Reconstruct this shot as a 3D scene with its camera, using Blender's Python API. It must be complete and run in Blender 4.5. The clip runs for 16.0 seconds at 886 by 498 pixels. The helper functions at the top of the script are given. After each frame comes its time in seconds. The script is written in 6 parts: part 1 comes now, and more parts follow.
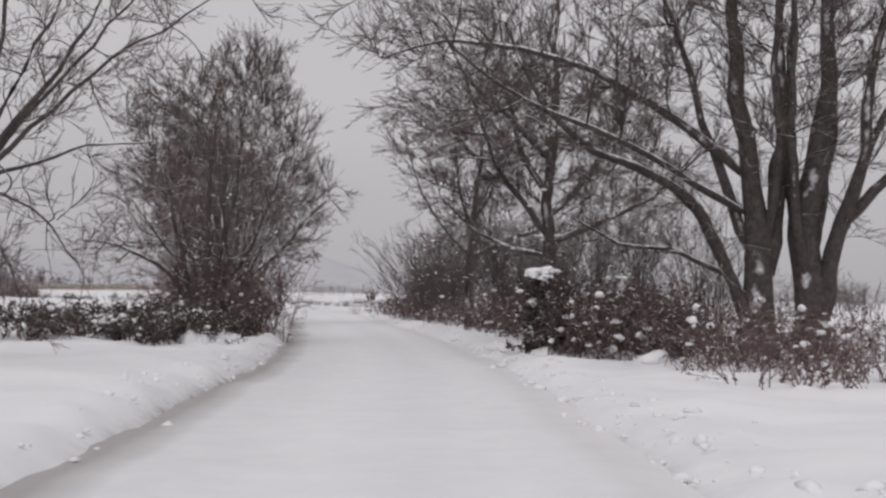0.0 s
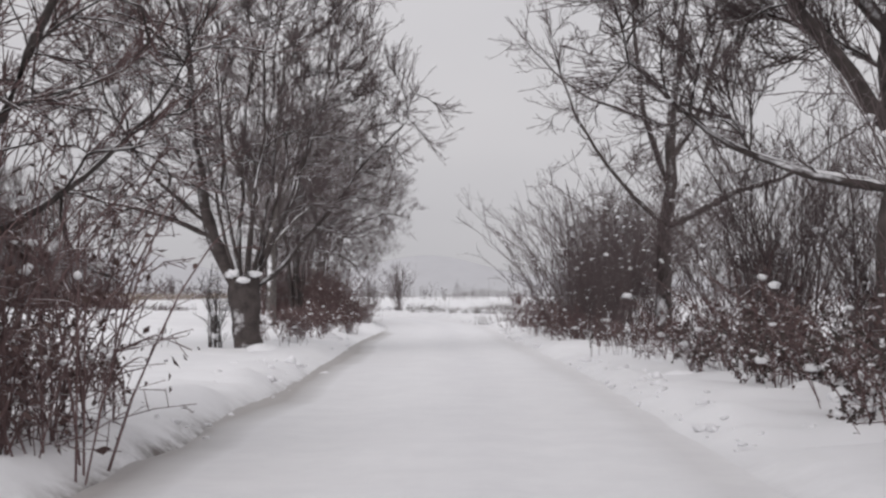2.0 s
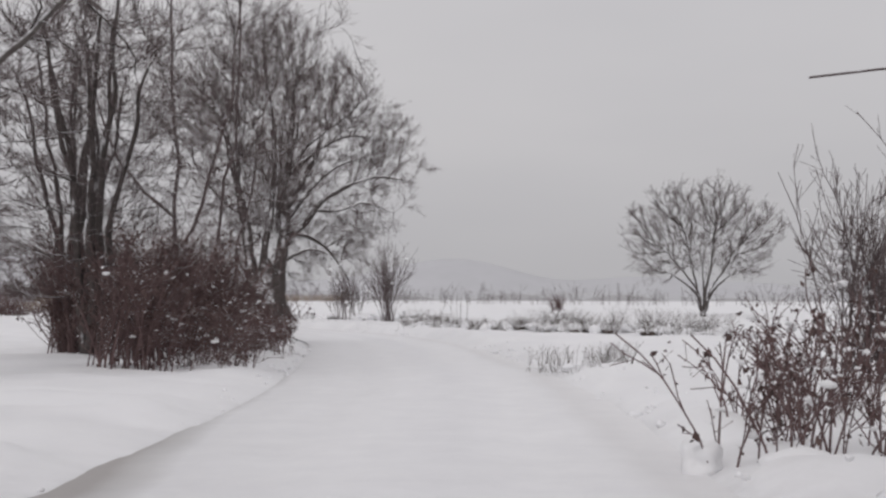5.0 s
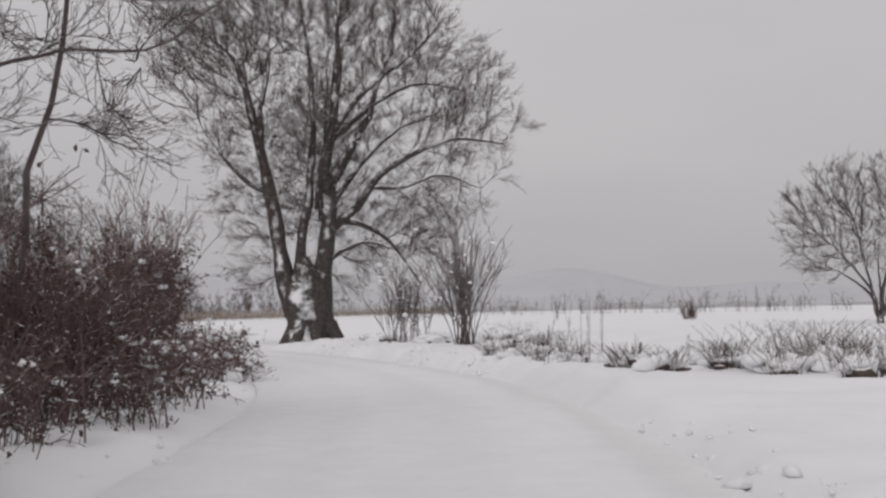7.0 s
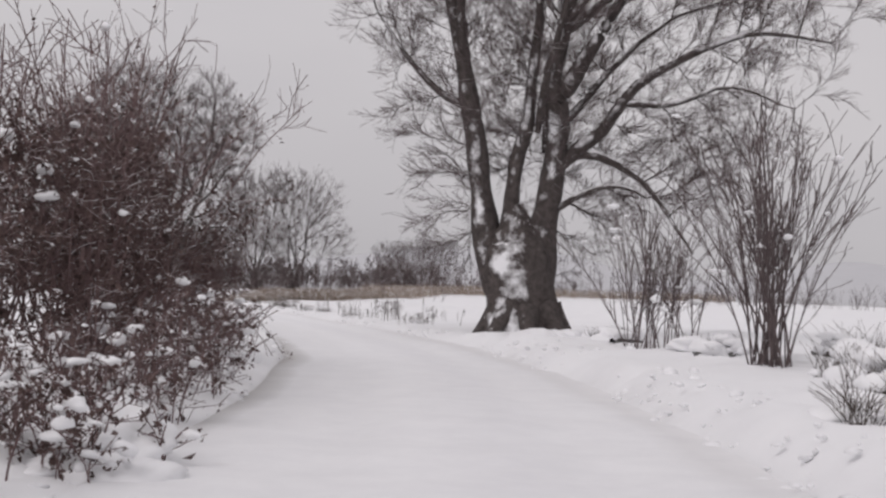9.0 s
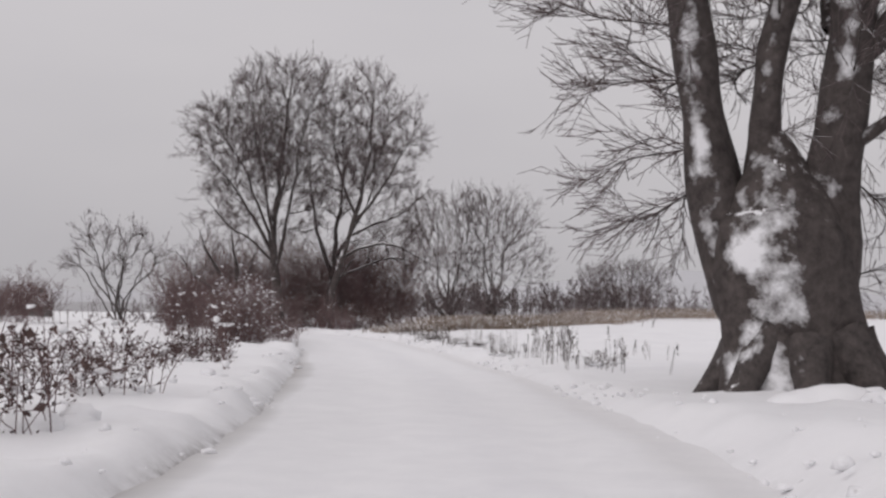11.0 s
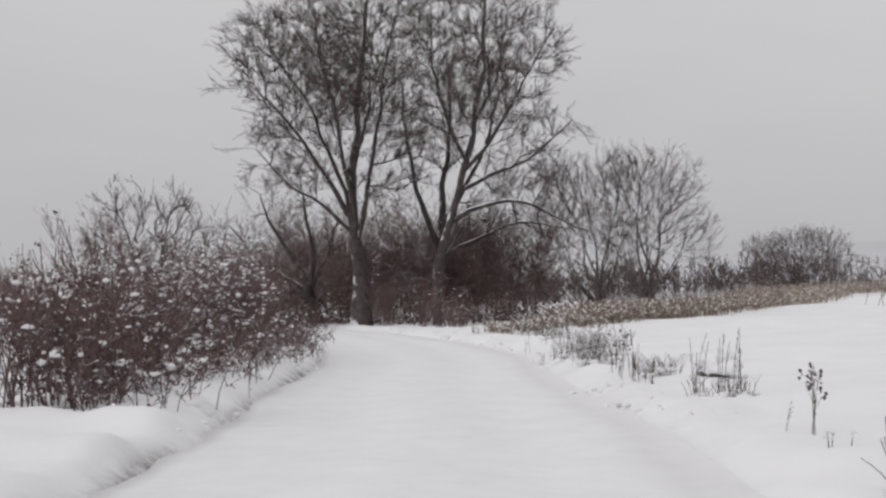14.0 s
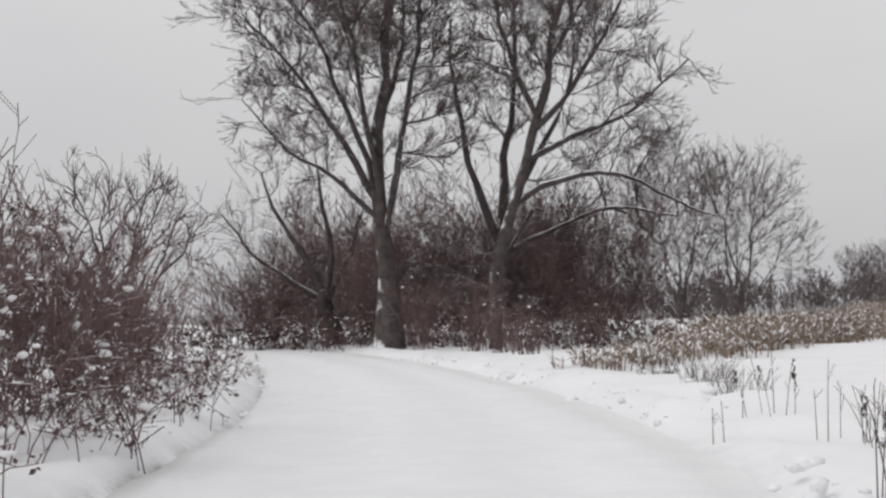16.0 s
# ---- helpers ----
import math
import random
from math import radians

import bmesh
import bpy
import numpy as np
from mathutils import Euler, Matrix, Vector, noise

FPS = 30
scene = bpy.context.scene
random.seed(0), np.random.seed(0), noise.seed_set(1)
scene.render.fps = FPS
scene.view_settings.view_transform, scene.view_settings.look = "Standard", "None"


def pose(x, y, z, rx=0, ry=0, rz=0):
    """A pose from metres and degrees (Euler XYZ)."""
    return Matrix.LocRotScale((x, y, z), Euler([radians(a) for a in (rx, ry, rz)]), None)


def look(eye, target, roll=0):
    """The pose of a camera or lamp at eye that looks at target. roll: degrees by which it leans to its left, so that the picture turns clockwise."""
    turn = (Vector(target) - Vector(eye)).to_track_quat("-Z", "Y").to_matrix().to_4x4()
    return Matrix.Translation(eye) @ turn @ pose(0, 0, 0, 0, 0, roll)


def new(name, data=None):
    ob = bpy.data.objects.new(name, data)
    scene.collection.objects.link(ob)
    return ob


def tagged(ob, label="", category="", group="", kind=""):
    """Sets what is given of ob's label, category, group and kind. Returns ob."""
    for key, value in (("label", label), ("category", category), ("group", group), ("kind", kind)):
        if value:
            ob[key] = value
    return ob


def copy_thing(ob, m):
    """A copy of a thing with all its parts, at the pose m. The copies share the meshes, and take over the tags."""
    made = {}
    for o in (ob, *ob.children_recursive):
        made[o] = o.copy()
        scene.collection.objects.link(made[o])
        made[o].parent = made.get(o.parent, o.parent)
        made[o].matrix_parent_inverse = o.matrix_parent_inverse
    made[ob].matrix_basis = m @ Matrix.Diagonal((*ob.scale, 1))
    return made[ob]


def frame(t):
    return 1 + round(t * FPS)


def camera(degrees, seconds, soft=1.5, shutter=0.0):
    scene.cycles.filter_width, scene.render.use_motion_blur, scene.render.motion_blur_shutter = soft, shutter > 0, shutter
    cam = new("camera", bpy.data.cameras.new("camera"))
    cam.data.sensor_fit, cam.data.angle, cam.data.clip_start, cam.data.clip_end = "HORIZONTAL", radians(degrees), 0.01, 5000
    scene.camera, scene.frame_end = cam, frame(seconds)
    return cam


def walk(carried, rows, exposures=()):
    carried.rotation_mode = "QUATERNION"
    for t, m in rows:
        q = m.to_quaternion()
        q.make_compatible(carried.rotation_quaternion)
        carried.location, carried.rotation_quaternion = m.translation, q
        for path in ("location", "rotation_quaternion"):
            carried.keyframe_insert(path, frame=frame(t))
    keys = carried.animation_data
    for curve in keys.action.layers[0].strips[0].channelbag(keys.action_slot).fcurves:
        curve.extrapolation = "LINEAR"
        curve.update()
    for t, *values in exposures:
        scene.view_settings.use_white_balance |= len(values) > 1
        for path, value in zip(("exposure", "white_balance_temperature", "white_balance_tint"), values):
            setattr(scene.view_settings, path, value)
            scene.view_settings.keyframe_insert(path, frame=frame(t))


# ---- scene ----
cam = camera(38.0, 16.0, soft=2.55)
# seconds, x, y, z, yaw, pitch, roll of the drive along the lane
PATH_ROWS = [
    (0, 0.09, 0.01, 1.28, -6.33, 2.15, -1.16),
    (0.5, 0.71, 6.21, 1.24, -5.52, 1.91, -2.05),
    (1, 1.26, 12.76, 1.23, -2.82, 2.25, -0.95),
    (1.5, 1.73, 19.07, 1.24, 1.43, 3.58, -0.90),
    (2, 2.22, 25.39, 1.24, 0.35, 2.25, 0.05),
    (2.5, 2.39, 31.58, 1.27, -0.42, 2.27, 0.23),
    (3, 2.53, 38.12, 1.32, 0.46, 2.96, -1.32),
    (3.5, 2.56, 44.52, 1.29, -0.32, 3.53, -0.44),
    (4, 2.52, 50.91, 1.25, 0.17, 3.56, 0.20),
    (4.2, 2.49, 53.45, 1.24, 0.81, 3.43, -0.21),
    (6.3, 2.30, 79.04, 1.28, 4.15, 1.36, 1.78),
    (6.5, 2.20, 81.30, 1.28, 4.96, 1.74, 2.13),
    (7, 1.86, 86.79, 1.26, 6.48, 2.97, 1.00),
    (7.5, 1.46, 91.88, 1.23, 8.26, 1.19, 0.34),
    (8, 0.92, 96.89, 1.28, 10.65, 2.26, -0.76),
    (8.5, 0.36, 101.42, 1.27, 14.93, 3.47, -1.37),
    (9, -0.35, 105.73, 1.24, 18.72, 2.00, -2.25),
    (9.5, -1.38, 110.09, 1.25, 21.87, 3.46, -2.28),
    (10, -2.69, 114.47, 1.23, 24.73, 3.48, -1.66),
    (10.2, -3.27, 116.21, 1.23, 25.12, 3.13, -1.47),
    (12.3, -10.98, 133.87, 1.21, 32.67, 3.16, -0.36),
    (12.5, -11.86, 135.46, 1.22, 31.97, 2.88, 0.18),
    (13, -14.20, 139.33, 1.29, 32.71, 2.70, 0.95),
    (13.5, -16.62, 143.10, 1.31, 33.64, 2.68, 1.57),
    (14, -19.10, 146.94, 1.31, 34.61, 2.29, 1.16),
    (14.5, -21.61, 150.73, 1.27, 35.54, 2.09, 1.52),
    (15, -24.21, 154.65, 1.26, 35.44, 1.81, 1.86),
    (15.5, -26.84, 158.49, 1.24, 35.49, 2.84, 1.77),
    (16, -29.55, 162.26, 1.19, 37.45, 3.08, 0.81),
]
walk(cam, [(t, pose(x, y, z, 90 + pitch, roll, yaw)) for t, x, y, z, yaw, pitch, roll in PATH_ROWS],
     exposures=[(0, -0.04, 6450, 14), (1, 0.04, 6420, 14), (1.5, 0.12, 6400, 14), (2.5, 0.17, 6420, 13), (4, 0.12, 6400, 13), (6.5, -0.12, 6500, 13), (7, -0.08, 6500, 13), (8.5, 0.0, 6500, 14), (9.5, 0.13, 6500, 17), (10.2, 0.1, 6500, 17), (12.5, 0.05, 6450, 11), (14.2, 0.1, 6450, 11), (15.5, 0.12, 6450, 10), (16, 0.27, 6450, 10)])

# ---- light: overcast winter sky ----
world = bpy.data.worlds.new("overcast_sky")
scene.world = world
world.use_nodes = True
wn, wl = world.node_tree.nodes, world.node_tree.links
sky = wn.new("ShaderNodeTexSky")
sky.sky_type, sky.sun_disc = "NISHITA", False
sky.sun_elevation, sky.sun_rotation = radians(28), radians(200)
sky.dust_density, sky.air_density = 4.0, 1.0
bw = wn.new("ShaderNodeRGBToBW")
wl.new(sky.outputs[0], bw.inputs[0])
coord = wn.new("ShaderNodeTexCoord")
cloud = wn.new("ShaderNodeTexNoise")
cloud.inputs["Scale"].default_value, cloud.inputs["Detail"].default_value = 1.6, 4.0
squash = wn.new("ShaderNodeMapping")
squash.inputs["Scale"].default_value = (1.0, 1.0, 3.5)
wl.new(coord.outputs["Generated"], squash.inputs[0])
wl.new(squash.outputs[0], cloud.inputs["Vector"])
deck = wn.new("ShaderNodeValToRGB")
deck.color_ramp.elements[0].position, deck.color_ramp.elements[1].position = 0.3, 0.75
deck.color_ramp.elements[0].color = (5.3, 5.3, 5.4, 1)
deck.color_ramp.elements[1].color = (6.2, 6.15, 6.15, 1)
wl.new(cloud.outputs[0], deck.inputs[0])
veil = wn.new("ShaderNodeMix")
veil.data_type = "RGBA"
veil.inputs[0].default_value = 0.93
wl.new(bw.outputs[0], veil.inputs[6])
split = wn.new("ShaderNodeSeparateXYZ")
wl.new(coord.outputs["Generated"], split.inputs[0])
lift = wn.new("ShaderNodeMapRange")
lift.inputs["From Min"].default_value, lift.inputs["From Max"].default_value = 0.0, 0.3
lift.inputs["To Min"].default_value, lift.inputs["To Max"].default_value = 0.8, 1.02
wl.new(split.outputs[2], lift.inputs[0])
dim = wn.new("ShaderNodeVectorMath")
dim.operation = "SCALE"
wl.new(deck.outputs[0], dim.inputs[0])
wl.new(lift.outputs[0], dim.inputs["Scale"])
wl.new(dim.outputs[0], veil.inputs[7])
wl.new(veil.outputs[2], wn["Background"].inputs[0])
wn["Background"].inputs[1].default_value = 0.1

sun = new("sun", bpy.data.lights.new("sun", "SUN"))
sun.data.energy, sun.data.angle, sun.data.color = 0.75, radians(40), (1.0, 0.97, 0.94)
sun.matrix_world = look((0, 0, 60), (20, 55, 0))

# ---- materials ----
def material(name):
    m = bpy.data.materials.new(name)
    m.use_nodes = True
    return m, m.node_tree.nodes, m.node_tree.links, m.node_tree.nodes["Principled BSDF"]


def noise_node(n, l, scale, detail=4.0, rough=0.6):
    tc = n.new("ShaderNodeNewGeometry")
    t = n.new("ShaderNodeTexNoise")
    t.inputs["Scale"].default_value, t.inputs["Detail"].default_value = scale, detail
    t.inputs["Roughness"].default_value = rough
    l.new(tc.outputs["Position"], t.inputs["Vector"])
    return t.outputs[0]


def ramp_node(n, l, source, stops):
    r = n.new("ShaderNodeValToRGB")
    e = r.color_ramp.elements
    e[0].position, e[0].color = stops[0][0], (*stops[0][1], 1)
    e[1].position, e[1].color = stops[-1][0], (*stops[-1][1], 1)
    for p, c in stops[1:-1]:
        e.new(p).color = (*c, 1)
    l.new(source, r.inputs[0])
    return r.outputs[0]


def bump_node(n, l, source, strength, distance):
    b = n.new("ShaderNodeBump")
    b.inputs["Strength"].default_value, b.inputs["Distance"].default_value = strength, distance
    l.new(source, b.inputs["Height"])
    return b.outputs[0]


def mix_node(n, l, fac, a, b):
    m = n.new("ShaderNodeMix")
    m.data_type = "RGBA"
    for socket, v in ((0, fac), (6, a), (7, b)):
        if isinstance(v, (int, float)):
            m.inputs[socket].default_value = v
        elif isinstance(v, tuple):
            m.inputs[socket].default_value = (*v, 1)
        else:
            l.new(v, m.inputs[socket])
    return m.outputs[2]


def math_node(n, l, op, a, b=0.0, clamp=False):
    m = n.new("ShaderNodeMath")
    m.operation, m.use_clamp = op, clamp
    for k, v in enumerate((a, b)):
        if isinstance(v, (int, float)):
            m.inputs[k].default_value = v
        else:
            l.new(v, m.inputs[k])
    return m.outputs[0]


SNOW = (0.86, 0.86, 0.875)


def snow_material(name, dirt=0.0):
    m, n, l, p = material(name)
    fine, broad = noise_node(n, l, 9.0, 6.0), noise_node(n, l, 0.6, 3.0)
    base = ramp_node(n, l, broad, [(0.3, (0.83, 0.83, 0.845)), (0.7, (0.89, 0.89, 0.9))])
    if dirt:
        spots = ramp_node(n, l, noise_node(n, l, 14.0, 5.0, 0.7), [(0.62, (0, 0, 0)), (0.74, (dirt, dirt, dirt))])
        base = mix_node(n, l, spots, base, (0.22, 0.19, 0.17))
    l.new(base, p.inputs["Base Color"])
    p.inputs["Roughness"].default_value = 0.75
    p.inputs["Specular IOR Level"].default_value = 0.25
    l.new(bump_node(n, l, fine, 0.35, 0.03), p.inputs["Normal"])
    return m


def bark_material(name, dark, light, snow=0.5, scale=7.0, blown=0.0, wind_from=(-0.42, -0.86, 0.3), patchy=2.2):
    """Bark with grain and lichen, and snow that lies where the surface faces up."""
    m, n, l, p = material(name)
    grain, patch = noise_node(n, l, scale, 6.0, 0.7), noise_node(n, l, 1.3, 3.0)
    base = ramp_node(n, l, grain, [(0.3, dark), (0.72, light)])
    base = mix_node(n, l, math_node(n, l, "MULTIPLY", patch, 0.5), base, tuple(0.6 * v for v in dark))
    geo = n.new("ShaderNodeNewGeometry")
    split = n.new("ShaderNodeSeparateXYZ")
    l.new(geo.outputs["Normal"], split.inputs[0])
    ragged = math_node(n, l, "ADD", split.outputs[2], math_node(n, l, "MULTIPLY", math_node(n, l, "SUBTRACT", grain, 0.5), 1.6))
    lying = n.new("ShaderNodeMapRange")
    lying.inputs["From Min"].default_value, lying.inputs["From Max"].default_value = 1.0 - snow, 1.12 - snow
    l.new(ragged, lying.inputs[0])
    base = mix_node(n, l, lying.outputs[0], base, SNOW)
    if blown:
        wind = n.new("ShaderNodeVectorMath")
        wind.operation = "DOT_PRODUCT"
        wind.inputs[1].default_value = wind_from
        l.new(geo.outputs["Normal"], wind.inputs[0])
        drift = math_node(n, l, "ADD", wind.outputs["Value"], math_node(n, l, "MULTIPLY", math_node(n, l, "SUBTRACT", noise_node(n, l, 1.3, 5.0, 0.62), 0.5), patchy))
        stuck = n.new("ShaderNodeMapRange")
        stuck.inputs["From Min"].default_value, stuck.inputs["From Max"].default_value = 1.2 - blown, 1.5 - blown
        l.new(drift, stuck.inputs[0])
        base = mix_node(n, l, stuck.outputs[0], base, SNOW)
    l.new(base, p.inputs["Base Color"])
    p.inputs["Roughness"].default_value = 0.9
    p.inputs["Specular IOR Level"].default_value = 0.15
    l.new(bump_node(n, l, grain, 0.9, 0.04), p.inputs["Normal"])
    return m


def dry_material(name, dark, light, snow=0.2, scale=3.0):
    m, n, l, p = material(name)
    base = ramp_node(n, l, noise_node(n, l, scale, 3.0), [(0.3, dark), (0.7, light)])
    geo = n.new("ShaderNodeNewGeometry")
    base = mix_node(n, l, math_node(n, l, "MULTIPLY", geo.outputs["Random Per Island"], 0.55), base, tuple(0.45 * v for v in dark))
    if snow:
        split = n.new("ShaderNodeSeparateXYZ")
        l.new(geo.outputs["Normal"], split.inputs[0])
        lying = n.new("ShaderNodeMapRange")
        lying.inputs["From Min"].default_value, lying.inputs["From Max"].default_value = 0.95 - snow, 1.05 - snow
        l.new(split.outputs[2], lying.inputs[0])
        base = mix_node(n, l, lying.outputs[0], base, SNOW)
    l.new(base, p.inputs["Base Color"])
    p.inputs["Roughness"].default_value = 0.85
    p.inputs["Specular IOR Level"].default_value = 0.15
    return m


MAT_CLUMP = snow_material("lying_snow")
MAT_CLOD = snow_material("ploughed_snow", 0.6)
MAT_BARK = bark_material("rough_willow_bark", (0.05, 0.044, 0.043), (0.16, 0.136, 0.128), 0.34, blown=0.1)
MAT_WILLOW = bark_material("snow_plastered_bark", (0.05, 0.042, 0.041), (0.15, 0.128, 0.12), 0.34, 5.0, blown=0.3, wind_from=(-0.05, -0.95, 0.3), patchy=2.0)
MAT_TALL = bark_material("dark_willow_bark", (0.05, 0.042, 0.041), (0.15, 0.127, 0.12), 0.3, 3.2, blown=0.24)
MAT_PALE = bark_material("pale_snowy_bark", (0.075, 0.066, 0.063), (0.23, 0.205, 0.19), 0.55, blown=0.36)
MAT_TWIG = bark_material("thin_twig_bark", (0.105, 0.08, 0.081), (0.225, 0.183, 0.18), 0.16, 4.0)
# Haze painted in: paler bark for far bushes, with more lying snow.
MAT_HAZED_TWIG = bark_material("haze_pale_twig_bark", (0.13, 0.11, 0.112), (0.25, 0.22, 0.22), 0.5, 4.0)
MAT_RED = bark_material("reddish_shrub_bark", (0.13, 0.085, 0.085), (0.27, 0.19, 0.184), 0.2, 4.0)
MAT_LEAF = dry_material("dead_leaves", (0.083, 0.056, 0.053), (0.175, 0.122, 0.111), 0.15)
MAT_IVY = dry_material("ivy_leaves", (0.066, 0.053, 0.05), (0.145, 0.118, 0.108), 0.2)
MAT_STRAW = dry_material("dry_straw", (0.25, 0.19, 0.15), (0.43, 0.35, 0.285), 0.12)
MAT_STALK = dry_material("dry_weed_stalks", (0.07, 0.056, 0.05), (0.17, 0.135, 0.115), 0.25)
MAT_STONE = bark_material("field_stone", (0.1, 0.095, 0.09), (0.26, 0.25, 0.24), 0.75)


def road_material():
    """Packed snow: two paler tyre lanes, greyer ridges and slush along both edges."""
    m, n, l, p = material("packed_snow")
    at = n.new("ShaderNodeAttribute")
    at.attribute_name = "across"
    wave = noise_node(n, l, 0.35, 3.0)
    fine = noise_node(n, l, 6.0, 6.0, 0.65)
    across = math_node(n, l, "ADD", at.outputs["Fac"], math_node(n, l, "MULTIPLY", math_node(n, l, "SUBTRACT", wave, 0.5), 0.3))
    across = math_node(n, l, "ADD", across, math_node(n, l, "MULTIPLY", math_node(n, l, "SUBTRACT", noise_node(n, l, 0.1, 2.0), 0.48), 0.8))
    base = ramp_node(n, l, math_node(n, l, "DIVIDE", math_node(n, l, "ADD", across, 3.0), 6.0),
                     [(0.0, (0.46, 0.44, 0.425)), (0.075, (0.44, 0.42, 0.41)), (0.095, (0.55, 0.54, 0.535)), (0.125, (0.66, 0.655, 0.655)), (0.155, (0.83, 0.83, 0.84)), (0.36, (0.9, 0.9, 0.91)), (0.5, (0.865, 0.865, 0.88)),
                      (0.62, (0.9, 0.9, 0.91)), (0.71, (0.88, 0.88, 0.89)), (0.76, (0.81, 0.805, 0.81)), (0.83, (0.86, 0.855, 0.86))])
    stain = ramp_node(n, l, noise_node(n, l, 1.7, 5.0, 0.7), [(0.35, (0.94, 0.94, 0.945)), (0.65, (1.0, 1.0, 1.0))])
    mul = n.new("ShaderNodeMix")
    mul.data_type, mul.blend_type = "RGBA", "MULTIPLY"
    mul.inputs[0].default_value = 1.0
    l.new(base, mul.inputs[6])
    l.new(stain, mul.inputs[7])
    l.new(mul.outputs[2], p.inputs["Base Color"])
    p.inputs["Roughness"].default_value = 0.6
    p.inputs["Specular IOR Level"].default_value = 0.3
    l.new(bump_node(n, l, fine, 0.25, 0.02), p.inputs["Normal"])
    return m


MAT_ROAD = road_material()


def bank_material():
    """Snow bank: clean on top, dirty where the plough cut it along the road."""
    m, n, l, p = material("snow_bank")
    at = n.new("ShaderNodeAttribute")
    at.attribute_name = "dirt"
    fine, broad = noise_node(n, l, 11.0, 6.0, 0.7), noise_node(n, l, 0.5, 3.0)
    base = ramp_node(n, l, broad, [(0.3, (0.84, 0.84, 0.855)), (0.7, (0.9, 0.9, 0.91))])
    ragged = math_node(n, l, "MULTIPLY", at.outputs["Fac"], ramp_node(n, l, noise_node(n, l, 2.2, 6.0, 0.75), [(0.38, (0.1, 0.1, 0.1)), (0.62, (1, 1, 1))]), True)
    l.new(mix_node(n, l, ragged, base, (0.16, 0.14, 0.13)), p.inputs["Base Color"])
    p.inputs["Roughness"].default_value = 0.75
    p.inputs["Specular IOR Level"].default_value = 0.25
    l.new(bump_node(n, l, fine, 0.22, 0.025), p.inputs["Normal"])
    return m


MAT_BANK = bank_material()


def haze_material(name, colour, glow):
    """Far slopes with haze painted into their colour and a faint glow added."""
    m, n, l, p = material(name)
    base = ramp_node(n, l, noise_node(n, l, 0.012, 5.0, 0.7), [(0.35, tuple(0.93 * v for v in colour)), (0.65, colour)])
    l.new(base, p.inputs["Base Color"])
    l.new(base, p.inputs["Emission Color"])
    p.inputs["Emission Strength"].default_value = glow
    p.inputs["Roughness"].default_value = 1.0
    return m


# ---- the lane's axis and the lie of the land ----
AXIS = [(-2.4, -30), (-1.3, -13), (0.1, 0), (0.7, 6.2), (1.26, 12.8), (1.75, 19), (2.2, 25.4), (2.4, 31.6), (2.5, 38), (2.56, 44.5), (2.52, 51), (2.35, 59),
        (2.25, 66), (2.28, 72.5), (2.25, 80), (1.86, 86.8), (1.4, 92), (0.92, 96.9), (0.3, 101.6), (-0.4, 106), (-1.4, 110.2), (-2.7, 114.5), (-4.8, 120.5),
        (-6.6, 124.8), (-8.5, 129), (-11.2, 134.3), (-14.2, 139.3), (-16.6, 143.1), (-19.1, 147), (-21.6, 150.7), (-24.2, 154.7), (-26.8, 158.5),
        (-29.9, 162.7), (-34.6, 169.4), (-38.2, 174), (-42.6, 178.9), (-52.2, 188), (-63.5, 197), (-75, 203.5), (-90, 211), (-125, 226)]


def spline(points, count):
    """Evenly spaced points on a smooth curve through the given ones."""
    p = np.array(points, float)
    p = np.vstack([2 * p[0] - p[1], p, 2 * p[-1] - p[-2]])
    u = np.linspace(0, len(p) - 3 - 1e-6, 20 * (len(p) - 3))
    k, f = u.astype(int), (u % 1)[:, None]
    a, b, c, d = p[k], p[k + 1], p[k + 2], p[k + 3]
    q = 0.5 * (2 * b + (c - a) * f + (2 * a - 5 * b + 4 * c - d) * f**2 + (3 * b - a - 3 * c + d) * f**3)
    run = np.r_[0, np.cumsum(np.linalg.norm(np.diff(q, axis=0), axis=1))]
    at = np.linspace(0, run[-1], count)
    return np.stack([np.interp(at, run, q[:, j]) for j in range(p.shape[1])], 1)


LINE = spline(AXIS, 1640)
LINE_DIR = np.gradient(LINE, axis=0)
LINE_DIR /= np.linalg.norm(LINE_DIR, axis=1)[:, None]
LINE_RIGHT = np.stack([LINE_DIR[:, 1], -LINE_DIR[:, 0]], 1)
LEFT_EDGE, RIGHT_EDGE = -2.55, 1.65


def wobble(x, y, size, seed):
    """Smooth uneven values of about -1 to 1."""
    r = np.random.RandomState(seed)
    out = 0.0
    for k in range(7):
        a, f = r.uniform(0, 6.283), r.uniform(0.6, 1.7) * 6.283 / size
        out = out + np.sin(f * (x * np.cos(a) + y * np.sin(a)) + r.uniform(0, 6.283))
    return out / 3.0


def ease(v):
    v = np.clip(v, 0, 1)
    return v * v * (3 - 2 * v)


def swell(x, y):
    """The fields rise gently beyond the bend."""
    return 2.2 * ease(((y - 188) + 0.4 * (x + 46)) / 170) * ease((x + 150) / 60)


